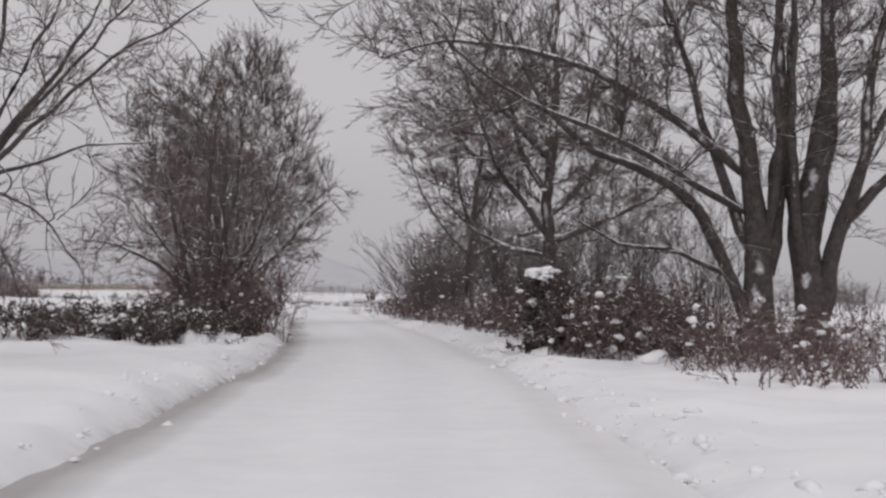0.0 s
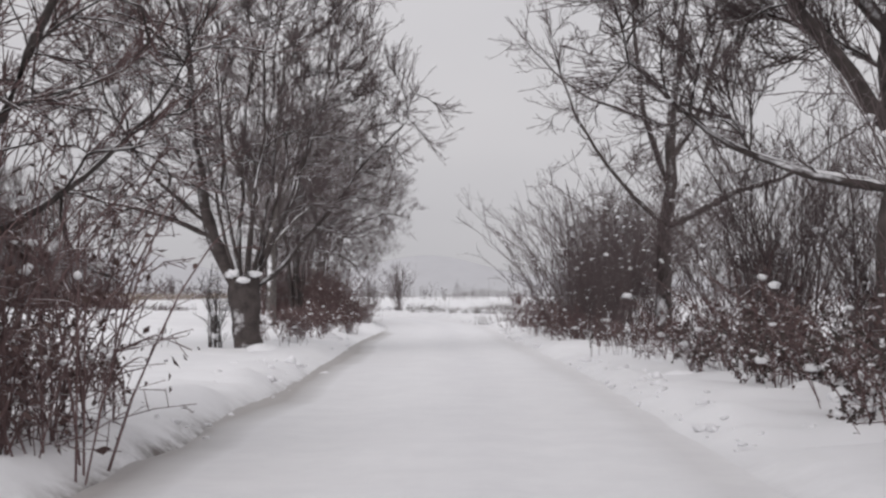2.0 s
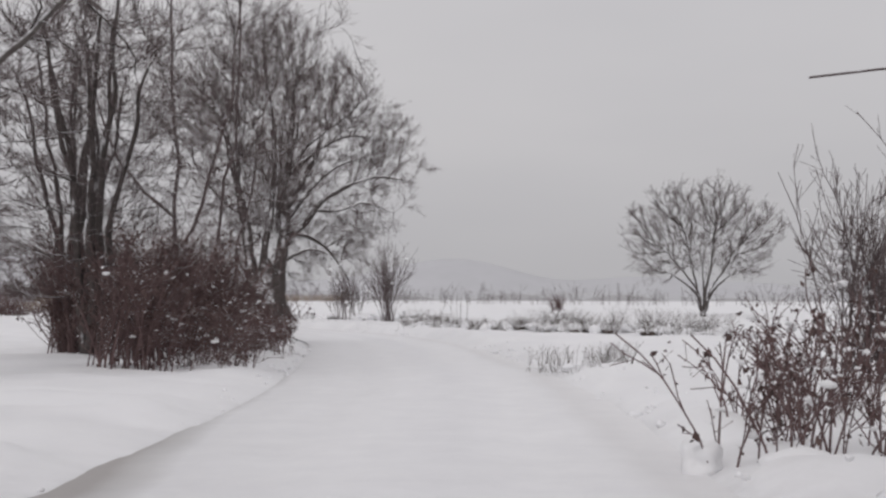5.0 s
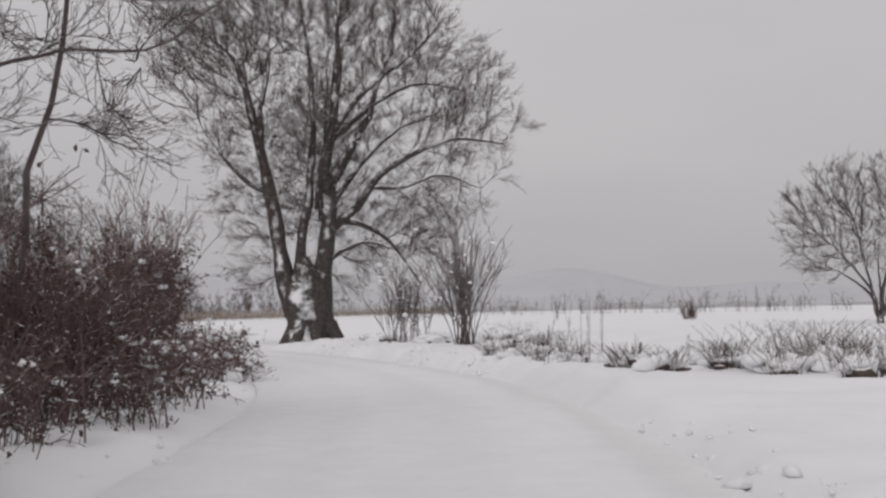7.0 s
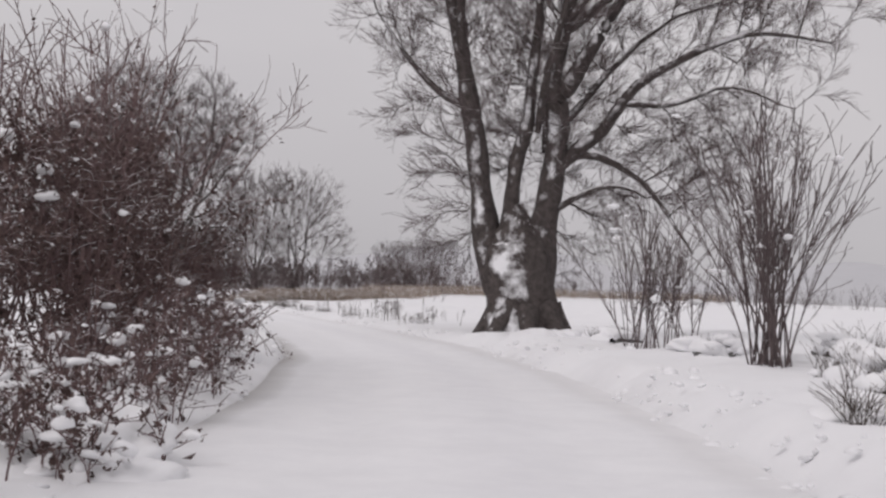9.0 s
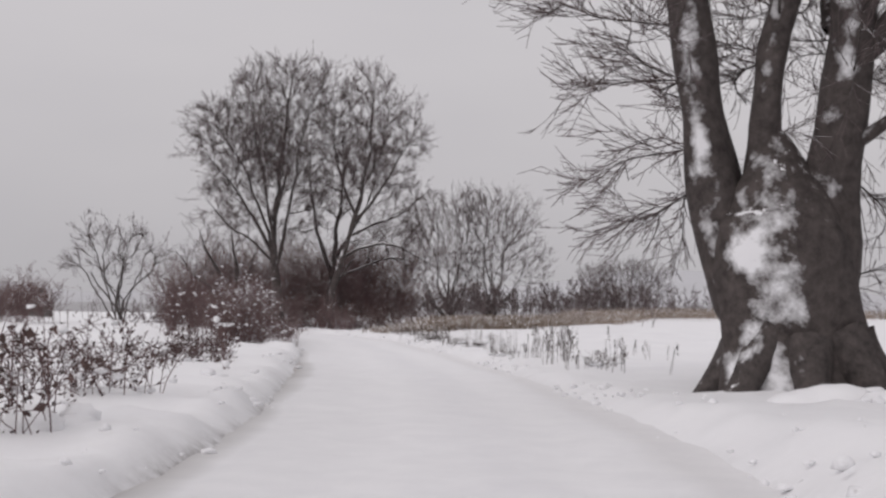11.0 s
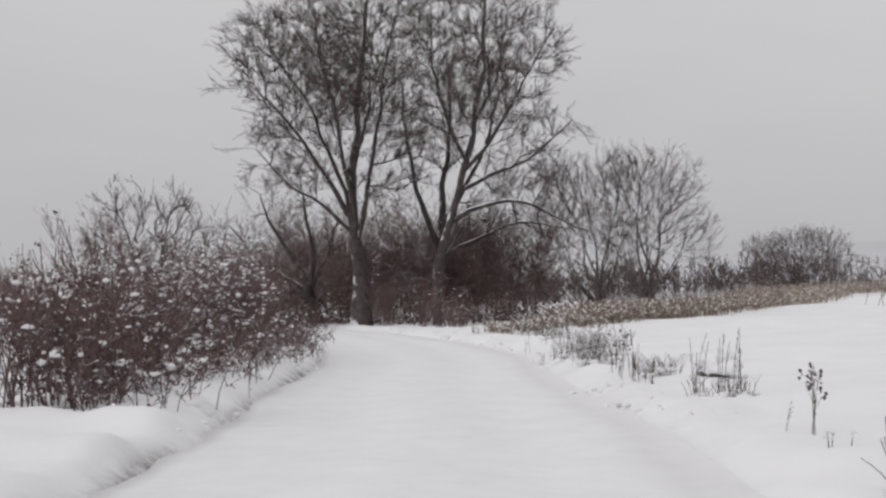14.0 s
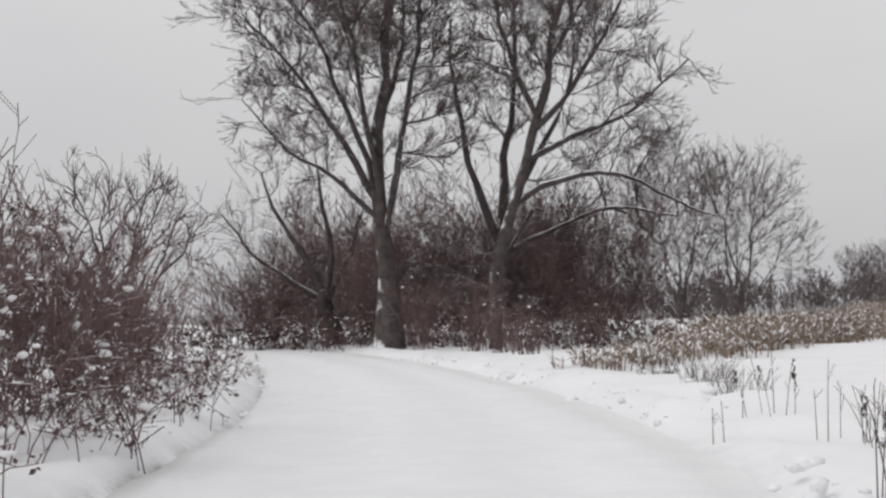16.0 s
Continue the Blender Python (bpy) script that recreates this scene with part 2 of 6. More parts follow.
def lie(x, y, off):
    """Height of the snow at a place that lies off metres to the right of the lane's axis."""
    beside = np.where(off > 0, off - RIGHT_EDGE, LEFT_EDGE - off) + 0.05 * wobble(x, y, 5.0, 3) + 0.014 * wobble(x, y, 1.4, 4)
    rise = np.clip(beside / np.where(off > 0, 0.8, 0.58 + 0.6 * ease((y - 40) / 16) * (1 - ease((y - 118) / 12))), 0, 1)
    rise = rise * rise * (3 - 2 * rise)
    open_run = ease((y - 40) / 16) * (1 - ease((y - 118) / 12))
    crest = np.where(off > 0, 0.13 + 0.2 * ease((y - 98) / 8) * (1 - ease((y - 134) / 8)), 0.2 - 0.12 * open_run)
    away = np.clip((beside - 1.5) / 6.0, 0, 1)
    rough = 0.06 * wobble(x, y, 2.2, 5) + 0.03 * wobble(x, y, 1.0, 6)
    field = 0.12 * wobble(x, y, 14, 7) * away
    return rise * (crest + rough * np.clip(beside / 0.6, 0.2, 1) + field + swell(x, y)) - 0.09 * (1 - rise)


def ground_z(x, y):
    d = (LINE[:, 0] - x) ** 2 + (LINE[:, 1] - y) ** 2
    k = int(d.argmin())
    off = (x - LINE[k, 0]) * LINE_RIGHT[k, 0] + (y - LINE[k, 1]) * LINE_RIGHT[k, 1]
    if d[k] > 44**2:
        return -0.3 + float(swell(np.float64(x), np.float64(y)))
    return float(lie(x, y, np.float64(off)))


# ---- mesh tools ----
def mesh_of(name, pieces, mats, smooth=True):
    """One mesh of (vertices, faces, material slot); faces of one array have equally many corners."""
    me = bpy.data.meshes.new(name)
    verts, loops, starts, slots, base, at = [], [], [], [], 0, 0
    for v, f, s in pieces:
        if not len(f):
            continue
        verts.append(v)
        loops.append((f + base).ravel())
        starts.append(at + np.arange(len(f)) * f.shape[1])
        slots.append(np.full(len(f), s))
        base += len(v)
        at += f.size
    verts, loops, starts, slots = np.concatenate(verts), np.concatenate(loops), np.concatenate(starts), np.concatenate(slots)
    me.vertices.add(len(verts))
    me.vertices.foreach_set("co", verts.astype(np.float32).ravel())
    me.loops.add(len(loops))
    me.loops.foreach_set("vertex_index", loops.astype(np.int32))
    me.polygons.add(len(starts))
    me.polygons.foreach_set("loop_start", starts.astype(np.int32))
    for mat in mats:
        me.materials.append(mat)
    me.polygons.foreach_set("material_index", slots.astype(np.int32))
    me.polygons.foreach_set("use_smooth", np.full(len(starts), smooth))
    me.update(calc_edges=True)
    return me


def part(name, mesh, parent=None, label=""):
    ob = new(name, mesh)
    ob.parent = parent
    return tagged(ob, label) if label else ob


def tubes(paths, radii, sides):
    """Round tapering rods along N paths of n points: vertices and quads."""
    n_rods, n = paths.shape[:2]
    tan = np.gradient(paths, axis=1)
    tan /= np.linalg.norm(tan, axis=2, keepdims=True) + 1e-9
    ref = np.where(np.abs(tan[..., 2:3]) > 0.9, np.array([1.0, 0, 0]), np.array([0, 0, 1.0]))
    a = np.cross(tan, ref)
    a /= np.linalg.norm(a, axis=2, keepdims=True) + 1e-9
    b = np.cross(a, tan)
    ang = np.arange(sides) * 2 * np.pi / sides
    ring = np.cos(ang)[:, None] * a[:, :, None, :] + np.sin(ang)[:, None] * b[:, :, None, :]
    v = paths[:, :, None, :] + ring * radii[:, :, None, None]
    i = np.arange(n_rods)[:, None, None] * n * sides + np.arange(n - 1)[None, :, None] * sides
    j = np.arange(sides)[None, None, :]
    k = (j + 1) % sides
    f = np.stack([i + j, i + k, i + sides + k, i + sides + j], -1).reshape(-1, 4)
    return v.reshape(-1, 3), f


def grow(rng, paths, radii, per_metre, u0, u1, length, angle, up=0.1, wander=0.12, n=5, thin=0.6, tip=0.006, spread=0.35, fall=0.5, most=0.75, hub=None, flow=0.0):
    """Side branches of all the given branches."""
    m = paths.shape[1]
    size = np.linalg.norm(np.diff(paths, axis=1), axis=2).sum(1)
    count = np.maximum(rng.poisson(size * (u1 - u0) * per_metre), 1)
    idx = np.repeat(np.arange(len(paths)), count)
    u = rng.uniform(u0, u1, len(idx))
    g = u * (m - 1)
    k = np.minimum(g.astype(int), m - 2)
    f = (g - k)[:, None]
    start = paths[idx, k] * (1 - f) + paths[idx, k + 1] * f
    tan = paths[idx, k + 1] - paths[idx, k]
    tan /= np.linalg.norm(tan, axis=1, keepdims=True) + 1e-9
    rad = radii[idx, k] * (1 - f[:, 0]) + radii[idx, k + 1] * f[:, 0]
    side = rng.normal(size=(len(idx), 3))
    side -= (side * tan).sum(1, keepdims=True) * tan
    side /= np.linalg.norm(side, axis=1, keepdims=True) + 1e-9
    a = np.radians(angle) * (1 + 0.3 * rng.normal(size=len(idx)))[:, None]
    way = tan * np.cos(a) + side * np.sin(a)
    if hub is not None:
        away = start - hub
        way = way + flow * away / (np.linalg.norm(away, axis=1, keepdims=True) + 1e-9)
        way /= np.linalg.norm(way, axis=1, keepdims=True)
    L = length * (1 - fall * u) * np.exp(spread * rng.normal(size=len(idx)))
    L = np.minimum(L, most * size[idx])
    pts = np.empty((len(idx), n, 3))
    pts[:, 0] = start
    for s in range(1, n):
        way = way + wander * rng.normal(size=way.shape) + np.array([0, 0, up])
        way /= np.linalg.norm(way, axis=1, keepdims=True)
        pts[:, s] = pts[:, s - 1] + way * (L / (n - 1))[:, None]
    r0 = np.maximum(rad * thin, tip)
    taper = np.linspace(1, 0, n)[None, :]
    return pts, tip + (r0[:, None] - tip) * taper


def rods(curves, n=12):
    """Stems from (points, base radius, tip radius); the base radius may be a row of radii along the stem."""
    p = np.stack([spline(c[0], n) for c in curves])
    u = np.linspace(0, 1, n)
    r = [np.interp(u, np.linspace(0, 1, len(c[1])), c[1]) if isinstance(c[1], tuple) else c[1] + (c[2] - c[1]) * u**0.8 for c in curves]
    return p, np.stack(r)


def snow_on(paths, radii, least=0.03):
    """Snow lying along the upper side of limbs that are not too steep."""
    tan = np.gradient(paths, axis=1)
    tan /= np.linalg.norm(tan, axis=2, keepdims=True) + 1e-9
    flat = np.clip(1.25 - 1.3 * np.abs(tan[..., 2]), 0, 1)
    keep = (radii.max(1) > least) & (flat.max(1) > 0.3)
    p, r, f = paths[keep], radii[keep], flat[keep]
    if not len(p):
        return None
    p = p.copy()
    p[..., 2] += r * (0.45 + 0.4 * f)
    return p, np.maximum(r * 0.68 * f, 0.002)


def blobs(rng, centres, sizes, squash=0.6, fine=1):
    """Uneven lumps of snow, one at each centre."""
    bm = bmesh.new()
    bmesh.ops.create_icosphere(bm, subdivisions=fine, radius=1.0)
    bm.verts.ensure_lookup_table()
    v = np.array([tuple(q.co) for q in bm.verts])
    f = np.array([[q.index for q in face.verts] for face in bm.faces])
    bm.free()
    n = len(centres)
    lump = 1 + 0.16 * np.sin(v[None] @ rng.normal(size=(n, 3, 3)) * 2.2 + rng.uniform(0, 6, (n, 1, 3))).sum(2, keepdims=True)
    if fine > 2:
        lump = lump + 0.05 * np.sin(v[None] @ rng.normal(size=(n, 3, 3)) * 6 + rng.uniform(0, 6, (n, 1, 3))).sum(2, keepdims=True)
    w = v[None] * lump * (1 + (0.1 if fine == 1 else 0.02) * rng.normal(size=(n, len(v), 1))) * np.asarray(sizes)[:, None, None] * rng.uniform(0.7, 1.35, (n, 1, 3))
    w[..., 2] *= squash
    w += np.asarray(centres)[:, None, :]
    return w.reshape(-1, 3), (f[None] + (np.arange(n) * len(v))[:, None, None]).reshape(-1, 3)


def leaves(rng, centres, size):
    """Small curled leaves, two triangles bent at the midrib."""
    n = len(centres)
    a = rng.normal(size=(n, 3))
    a /= np.linalg.norm(a, axis=1, keepdims=True)
    b = np.cross(a, rng.normal(size=(n, 3)))
    b /= np.linalg.norm(b, axis=1, keepdims=True) + 1e-9
    c = np.cross(a, b)
    s = (size * np.exp(0.3 * rng.normal(size=n)))[:, None]
    tip, root = centres + a * s, centres - a * s
    lft, rgt = centres + b * s * 0.55 + c * s * 0.25, centres - b * s * 0.55 + c * s * 0.25
    v = np.stack([root, rgt, tip, lft], 1).reshape(-1, 3)
    i = np.arange(n)[:, None] * 4
    return v, np.concatenate([i + [0, 1, 2], i + [0, 2, 3]])


def thing(name, x, y, label, category, group="", sink=0.04, kind="", z=None):
    ob = new(name)
    ob.location = (x, y, ground_z(x, y) - sink if z is None else z)
    return tagged(ob, label, category, group, kind)


def branching(rng, stems, levels, sides=(8, 5, 3, 3)):
    """Stems and their branches, level by level: a list of (paths, radii, sides)."""
    out = [(*stems, sides[0])]
    for k, spec in enumerate(levels):
        p, r = out[-1][:2]
        out.append((*grow(rng, p, r, **spec), sides[min(k + 1, len(sides) - 1)]))
    return out


def stuff(name, pieces, mat, parent, label=""):
    """A joined mass of pieces too small to pick apart, as one part."""
    return tagged(part(name, mesh_of(name, [(*p, 0) for p in pieces], [mat]), parent, label), kind="stuff")


def gnarled(rng, path, radius, sides=14, rings=36, ridge=0.07):
    """A trunk or limb with swellings and furrowed bark along a crooked line."""
    u = np.linspace(0, len(path) - 1, rings)
    mid = np.stack([np.interp(u, np.arange(len(path)), path[:, c]) for c in range(3)], 1)
    r = np.interp(u, np.arange(len(path)), radius)
    run = np.r_[0, np.cumsum(np.linalg.norm(np.diff(mid, axis=0), axis=1))]
    v, f = tubes(mid[None], r[None], sides)
    v = v.reshape(rings, sides, 3)
    ang = np.arange(sides) * 2 * np.pi / sides
    c, t = rng.uniform(0, 6.283, 4), run[:, None] / max(r[0], 0.05)
    swell = 0.09 * np.sin(ang * 2 + 0.35 * t + c[0]) + 0.06 * np.sin(ang * 3 - 0.5 * t + c[1]) + 0.05 * np.sin(0.9 * t + c[2]) * np.ones(sides)
    swell = swell + ridge * np.sin(ang * (sides // 2) + 0.8 * np.sin(0.4 * t + c[3])) * rng.uniform(0.4, 1.0, (rings, sides))
    v = mid[:, None] + (v - mid[:, None]) * (1 + swell)[..., None]
    return v.reshape(-1, 3), f


def crooked(rng, p, r, amount=1.0):
    """Bends each limb off its line by slow wavers that grow towards the tip."""
    n = p.shape[1]
    u = np.linspace(0, 1, n)[None, :, None]
    size = np.linalg.norm(np.diff(p, axis=1), axis=2).sum(1)[:, None, None]
    q = p.copy()
    for k, a in ((2.2, 0.016), (4.6, 0.011), (8.0, 0.005)):
        q += amount * a * size * np.minimum(u * 3, 1) * np.sin(6.283 * k * u + rng.uniform(0, 6.283, (len(p), 1, 3))) * [1, 1, 0.6]
    return q


def sample_lobes(rng, lobes, gap):
    """Points that fill the crown lobes evenly, a little denser towards their skins."""
    out = []
    for foot, mid, wide, high, count in lobes:
        n = max(int(4.19 * wide * wide * high / gap ** 3), 8)
        d = rng.normal(size=(n, 3))
        d /= np.linalg.norm(d, axis=1, keepdims=True)
        out.append(np.array(mid) + d * [wide, wide, high] * (rng.rand(n, 1) ** 0.42))
    return np.concatenate(out)


def sample_limbs(rng, p, gap):
    """Points scattered round the outer part of each limb, where no crown lobes are given."""
    out = []
    for path in p:
        size = np.linalg.norm(np.diff(path, axis=0), axis=1).sum()
        wide = 0.085 * size + 0.2
        n = int(2.2 * size * wide * wide / gap ** 3) + 10
        g = rng.uniform(0.3, 1.0, n) * (len(path) - 1)
        k = np.minimum(g.astype(int), len(path) - 2)
        f = (g - k)[:, None]
        out.append(path[k] * (1 - f) + path[k + 1] * f + rng.normal(size=(n, 3)) * wide * [1, 1, 0.8] + [0, 0, 0.3 * wide])
    return np.concatenate(out)


def reach_out(rng, p, r, goals, step, tip, hub, flow=0.4, lift=0.08):
    """Branches that fork and creep from the limbs until they have come near every goal: lists of paths and radii."""
    node, own = [], []
    for path, rad in zip(p, r):
        size = np.linalg.norm(np.diff(path, axis=0), axis=1).sum()
        u = (np.linspace(0.25, 1, max(int(size / step / 3.4), 3)) - np.r_[rng.uniform(0, 0.04, max(int(size / step / 3.4), 3) - 1), 0]) * (len(path) - 1)
        node.append(np.stack([np.interp(u, np.arange(len(path)), path[:, c]) for c in range(3)], 1))
        own.append(np.interp(u, np.arange(len(path)), rad))
    node, own = np.concatenate(node), np.concatenate(own)
    first = len(node)
    parent = [-1] * first
    goals = goals[goals[:, 2] > 0.25]
    near, dist = np.zeros(len(goals), int), np.full(len(goals), 1e9)
    fresh, best, idle = np.arange(first), np.full(len(goals), 1e9), np.zeros(len(goals), int)
    way = np.zeros((first, 3))
    for turn in range(90):
        g, w = goals, node[fresh]
        d = np.sqrt(np.maximum((g * g).sum(1)[:, None] - 2 * g @ w.T + (w * w).sum(1), 1e-6))
        k = d.argmin(1)
        dk = d[np.arange(len(goals)), k]
        closer = dk < dist
        near[closer], dist[closer] = fresh[k[closer]], dk[closer]
        idle = np.where(dist < best - 0.02 * step, 0, idle + 1)
        best = np.minimum(best, dist)
        keep = (dist > 1.3 * step) & (idle < 16)
        goals, near, dist, best, idle = goals[keep], near[keep], dist[keep], best[keep], idle[keep]
        if not len(goals) or len(node) > 9000:
            break
        pull = (goals - node[near]) / dist[:, None]
        src, inv = np.unique(near, return_inverse=True)
        go = np.zeros((len(src), 3))
        np.add.at(go, inv.ravel(), pull)
        go /= np.linalg.norm(go, axis=1, keepdims=True) + 1e-9
        away = node[src] - hub
        go += 0.8 * way[src] + flow * away / (np.linalg.norm(away, axis=1, keepdims=True) + 1e-9) + 0.16 * rng.normal(size=go.shape) + [0, 0, lift]
        go /= np.linalg.norm(go, axis=1, keepdims=True)
        fresh = np.arange(len(node), len(node) + len(src))
        node, way = np.concatenate([node, node[src] + go * step]), np.concatenate([way, go])
        parent += src.tolist()
    total = len(node)
    power, kids = np.zeros(total), [[] for k in range(total)]
    for k in range(total - 1, first - 1, -1):
        if not kids[k]:
            power[k] = tip ** 2.05
        power[parent[k]] += power[k]
        kids[parent[k]].append(k)
    rad = power ** (1 / 2.05)
    chains = []
    todo = [(k, c) for k in range(first) for c in kids[k]]
    while todo:
        base, k = todo.pop()
        line = [base, k]
        while kids[k]:
            heir = max(kids[k], key=lambda c: power[c])
            todo += [(k, c) for c in kids[k] if c != heir]
            line.append(heir)
            k = heir
        chains.append(line)
    paths, radii = [], []
    n = 8
    for line in chains:
        q, w = node[line], rad[line]
        w[0] = min(w[1] * 1.15, own[line[0]] * 0.8 if line[0] < first else w[1] * 1.1)
        w = np.minimum(w, w[0])
        if len(line) > 2:
            q[1:-1] = 0.5 * q[1:-1] + 0.25 * (q[:-2] + q[2:])
        u = np.linspace(0, len(line) - 1, n)
        paths.append(np.stack([np.interp(u, np.arange(len(line)), q[:, c]) for c in range(3)], 1))
        radii.append(np.interp(u, np.arange(len(line)), w))
    return np.array(paths), np.array(radii)


def tree(name, x, y, label, stems, seed, bark=None, twig=None, snow=True, category="tree", clumps=0, sink=0.06, group="", main=1, lobes=None, size=1.0, tip=0.0095, fine=1.2, crook=0.45, up=0.06, gap=1.0, near=True, bend=3):
    """A bare tree: trunk, limbs, forking branches, a crown of twigs, snow along the limbs. size: the spacing of its branches against a middling tree's."""
    rng = np.random.RandomState(seed)
    ob = thing(name, x, y, label, category, group, sink)
    p, r = rods(stems)
    p = crooked(rng, p, r, crook)
    inner = p[:, 0, 2] > 0.3
    inner[:main] = False
    r[inner, 0] *= 0.5
    bark, twig = bark or MAT_BARK, twig or MAT_TWIG
    for k in range(len(p)):
        big = r[k, 0] > 0.09
        made = gnarled(rng, p[k], r[k], 16 if k < main else 12) if big else tubes(p[k:k + 1], r[k:k + 1], 7)
        part("trunk" if k < main else "limb", mesh_of("limb", [(*made, 0)], [bark]), ob)
    space = 0.54 * size * gap
    goals = sample_lobes(rng, lobes, space) if lobes else sample_limbs(rng, p, space)
    if lobes and near:
        goals = np.concatenate([goals, sample_limbs(rng, p[main:] if main < len(p) else p, space * 1.3)])
    hub = np.array([p[0, 0, 0], p[0, 0, 1], 0.3 * np.percentile(goals[:, 2], 75)])
    q, w = reach_out(rng, p, r, goals, 0.3 * size, tip, hub, 0.4 if lobes else 0.15)
    stuff("branchwork", [tubes(q, w, 4)], MAT_BARK, ob)
    shoots = branching(rng, (q, w), [dict(per_metre=3.8 * fine / size, u0=0.1, u1=1.0, length=0.72 * size, angle=32, up=up, wander=0.08 if bend < 3 else 0.16, n=bend if size <= 1.0 else 2, thin=0.6, tip=0.75 * tip, fall=0.2, most=2.5, hub=hub, flow=0.45),
                                     dict(per_metre=3.0 * fine / size, u0=0.1, u1=1.0, length=0.36 * size, angle=34, up=up, wander=0.1 if bend < 4 else 0.2, n=2 if bend < 4 else 3, thin=0.75, tip=0.65 * tip, hub=hub, flow=0.4)])
    crown = stuff("crown", [tubes(a, b, 3) for a, b, k in shoots[1:]], twig, ob, "bare fine twigs")
    if snow:
        caps = [c for c in (snow_on(a, b, 0.03) for a, b in ((p, r), (q, w))) if c]
        if caps:
            stuff("snow_cover", [tubes(a, b, 5) for a, b in caps], MAT_CLUMP, ob, "white snow lying along limbs")
    if clumps:
        c = q.reshape(-1, 3)[rng.randint(0, q.shape[0] * q.shape[1], clumps)]
        stuff("caught_snow", [blobs(rng, c, rng.uniform(0.025, 0.06, clumps))], MAT_CLUMP, crown, "small white snow clumps")
    return ob


def fan(rng, count, height, lean, radius, foot=0.25, curl=0.35, tip=0.006):
    """Stems that rise from one foot and lean outwards: a shrub's skeleton."""
    out = []
    for k in range(count):
        a, o = rng.uniform(0, 6.283), 1.6 * lean * rng.rand() ** 0.85
        h = height * rng.uniform(0.55, 1.0)
        b, g = rng.uniform(0, 6.283), foot * 1.35 * math.sqrt(rng.rand())
        fx, fy = g * math.cos(b), g * math.sin(b)
        dx, dy = math.cos(a) * o * h, math.sin(a) * o * h
        out.append(([(fx, fy, 0), (fx + dx * 0.3, fy + dy * 0.3, h * 0.4), (fx + dx * (0.65 - 0.1 * curl), fy + dy * (0.65 - 0.1 * curl), h * 0.75), (fx + dx, fy + dy, h)], radius * rng.uniform(0.6, 1.2), tip))
    return out


def shrub(name, x, y, label, height, seed, stems=26, lean=0.4, radius=0.028, levels=None, bark=None, leaf=0, leaf_mat=None, leaf_size=0.03, clump=0, clump_size=0.05, foot=0.3, category="shrub", group="", low=0, single=False, mound=0):
    """A leafless shrub: many stems, twigs, dead leaves that still hang, clumps of snow."""
    rng = np.random.RandomState(seed)
    ob = thing(name, x, y, label, category, group)
    if levels is None:
        levels = [dict(per_metre=4, u0=0.02, u1=0.98, length=0.42 * height ** 0.7, angle=32, up=0.1, n=4, thin=0.6, tip=0.006), dict(per_metre=5, u0=0.1, u1=1, length=0.22 * height ** 0.5, angle=38, up=0.05, n=2, thin=0.7, tip=0.004)]
    lv = branching(rng, rods(fan(rng, stems, height, lean, radius, foot), 6), levels, (5, 3, 3))
    bark = bark or MAT_RED
    p, r = lv[0][:2]
    p[:, 0, 2] -= 0.12
    if single:
        for k in range(len(p)):
            part("stem", mesh_of("stem", [(*tubes(p[k:k + 1], r[k:k + 1], 5), 0)], [bark]), ob)
    else:
        stuff("stem_mass", [tubes(p, r, 4)], bark, ob)
    twigs = stuff("twig_mass", [tubes(q, s, 3) for q, s, k in lv[1:]], bark, ob)
    q = np.concatenate([v[0].reshape(-1, 3) for v in lv[1:]])
    if leaf:
        w = q[q[:, 2] < height * low] if low else q
        c = w[rng.randint(0, len(w), leaf)] + 0.03 * rng.normal(size=(leaf, 3))
        stuff("dead_foliage", [leaves(rng, c, leaf_size)], leaf_mat or MAT_LEAF, twigs, "brown dead leaves")
    if clump:
        c = q[rng.randint(0, len(q), clump)]
        stuff("caught_snow", [blobs(rng, c, clump_size * np.minimum(np.exp(0.6 * rng.normal(size=clump)), 2.1), 0.55, 2 if clump_size >= 0.04 and (clump <= 60 or clump > 300) else 1)], MAT_CLUMP, twigs, "white clumps of snow")
    if mound:
        a, o = rng.uniform(0, 6.283, mound), rng.uniform(0.1, 1.0, mound) * (foot + lean * height * 0.5)
        c = np.stack([np.cos(a) * o, np.sin(a) * o, rng.uniform(-0.06, 0.06, mound)], 1)
        stuff("snow_drift", [blobs(rng, c, rng.uniform(0.14, 0.32, mound), 0.5, 3)], MAT_CLUMP, ob, "smooth heap of drifted snow")
    return ob


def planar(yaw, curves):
    """Stems given as (along, across, up), shaped to the camera's view and turned to its yaw."""
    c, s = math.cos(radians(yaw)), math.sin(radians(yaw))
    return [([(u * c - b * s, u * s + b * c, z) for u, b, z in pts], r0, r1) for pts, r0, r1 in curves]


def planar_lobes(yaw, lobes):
    """Crown lobes (foot, centre, half width, half height, limbs), shaped to the camera's view and turned to its yaw."""
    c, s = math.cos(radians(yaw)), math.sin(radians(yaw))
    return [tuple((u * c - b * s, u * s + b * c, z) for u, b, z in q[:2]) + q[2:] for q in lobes]


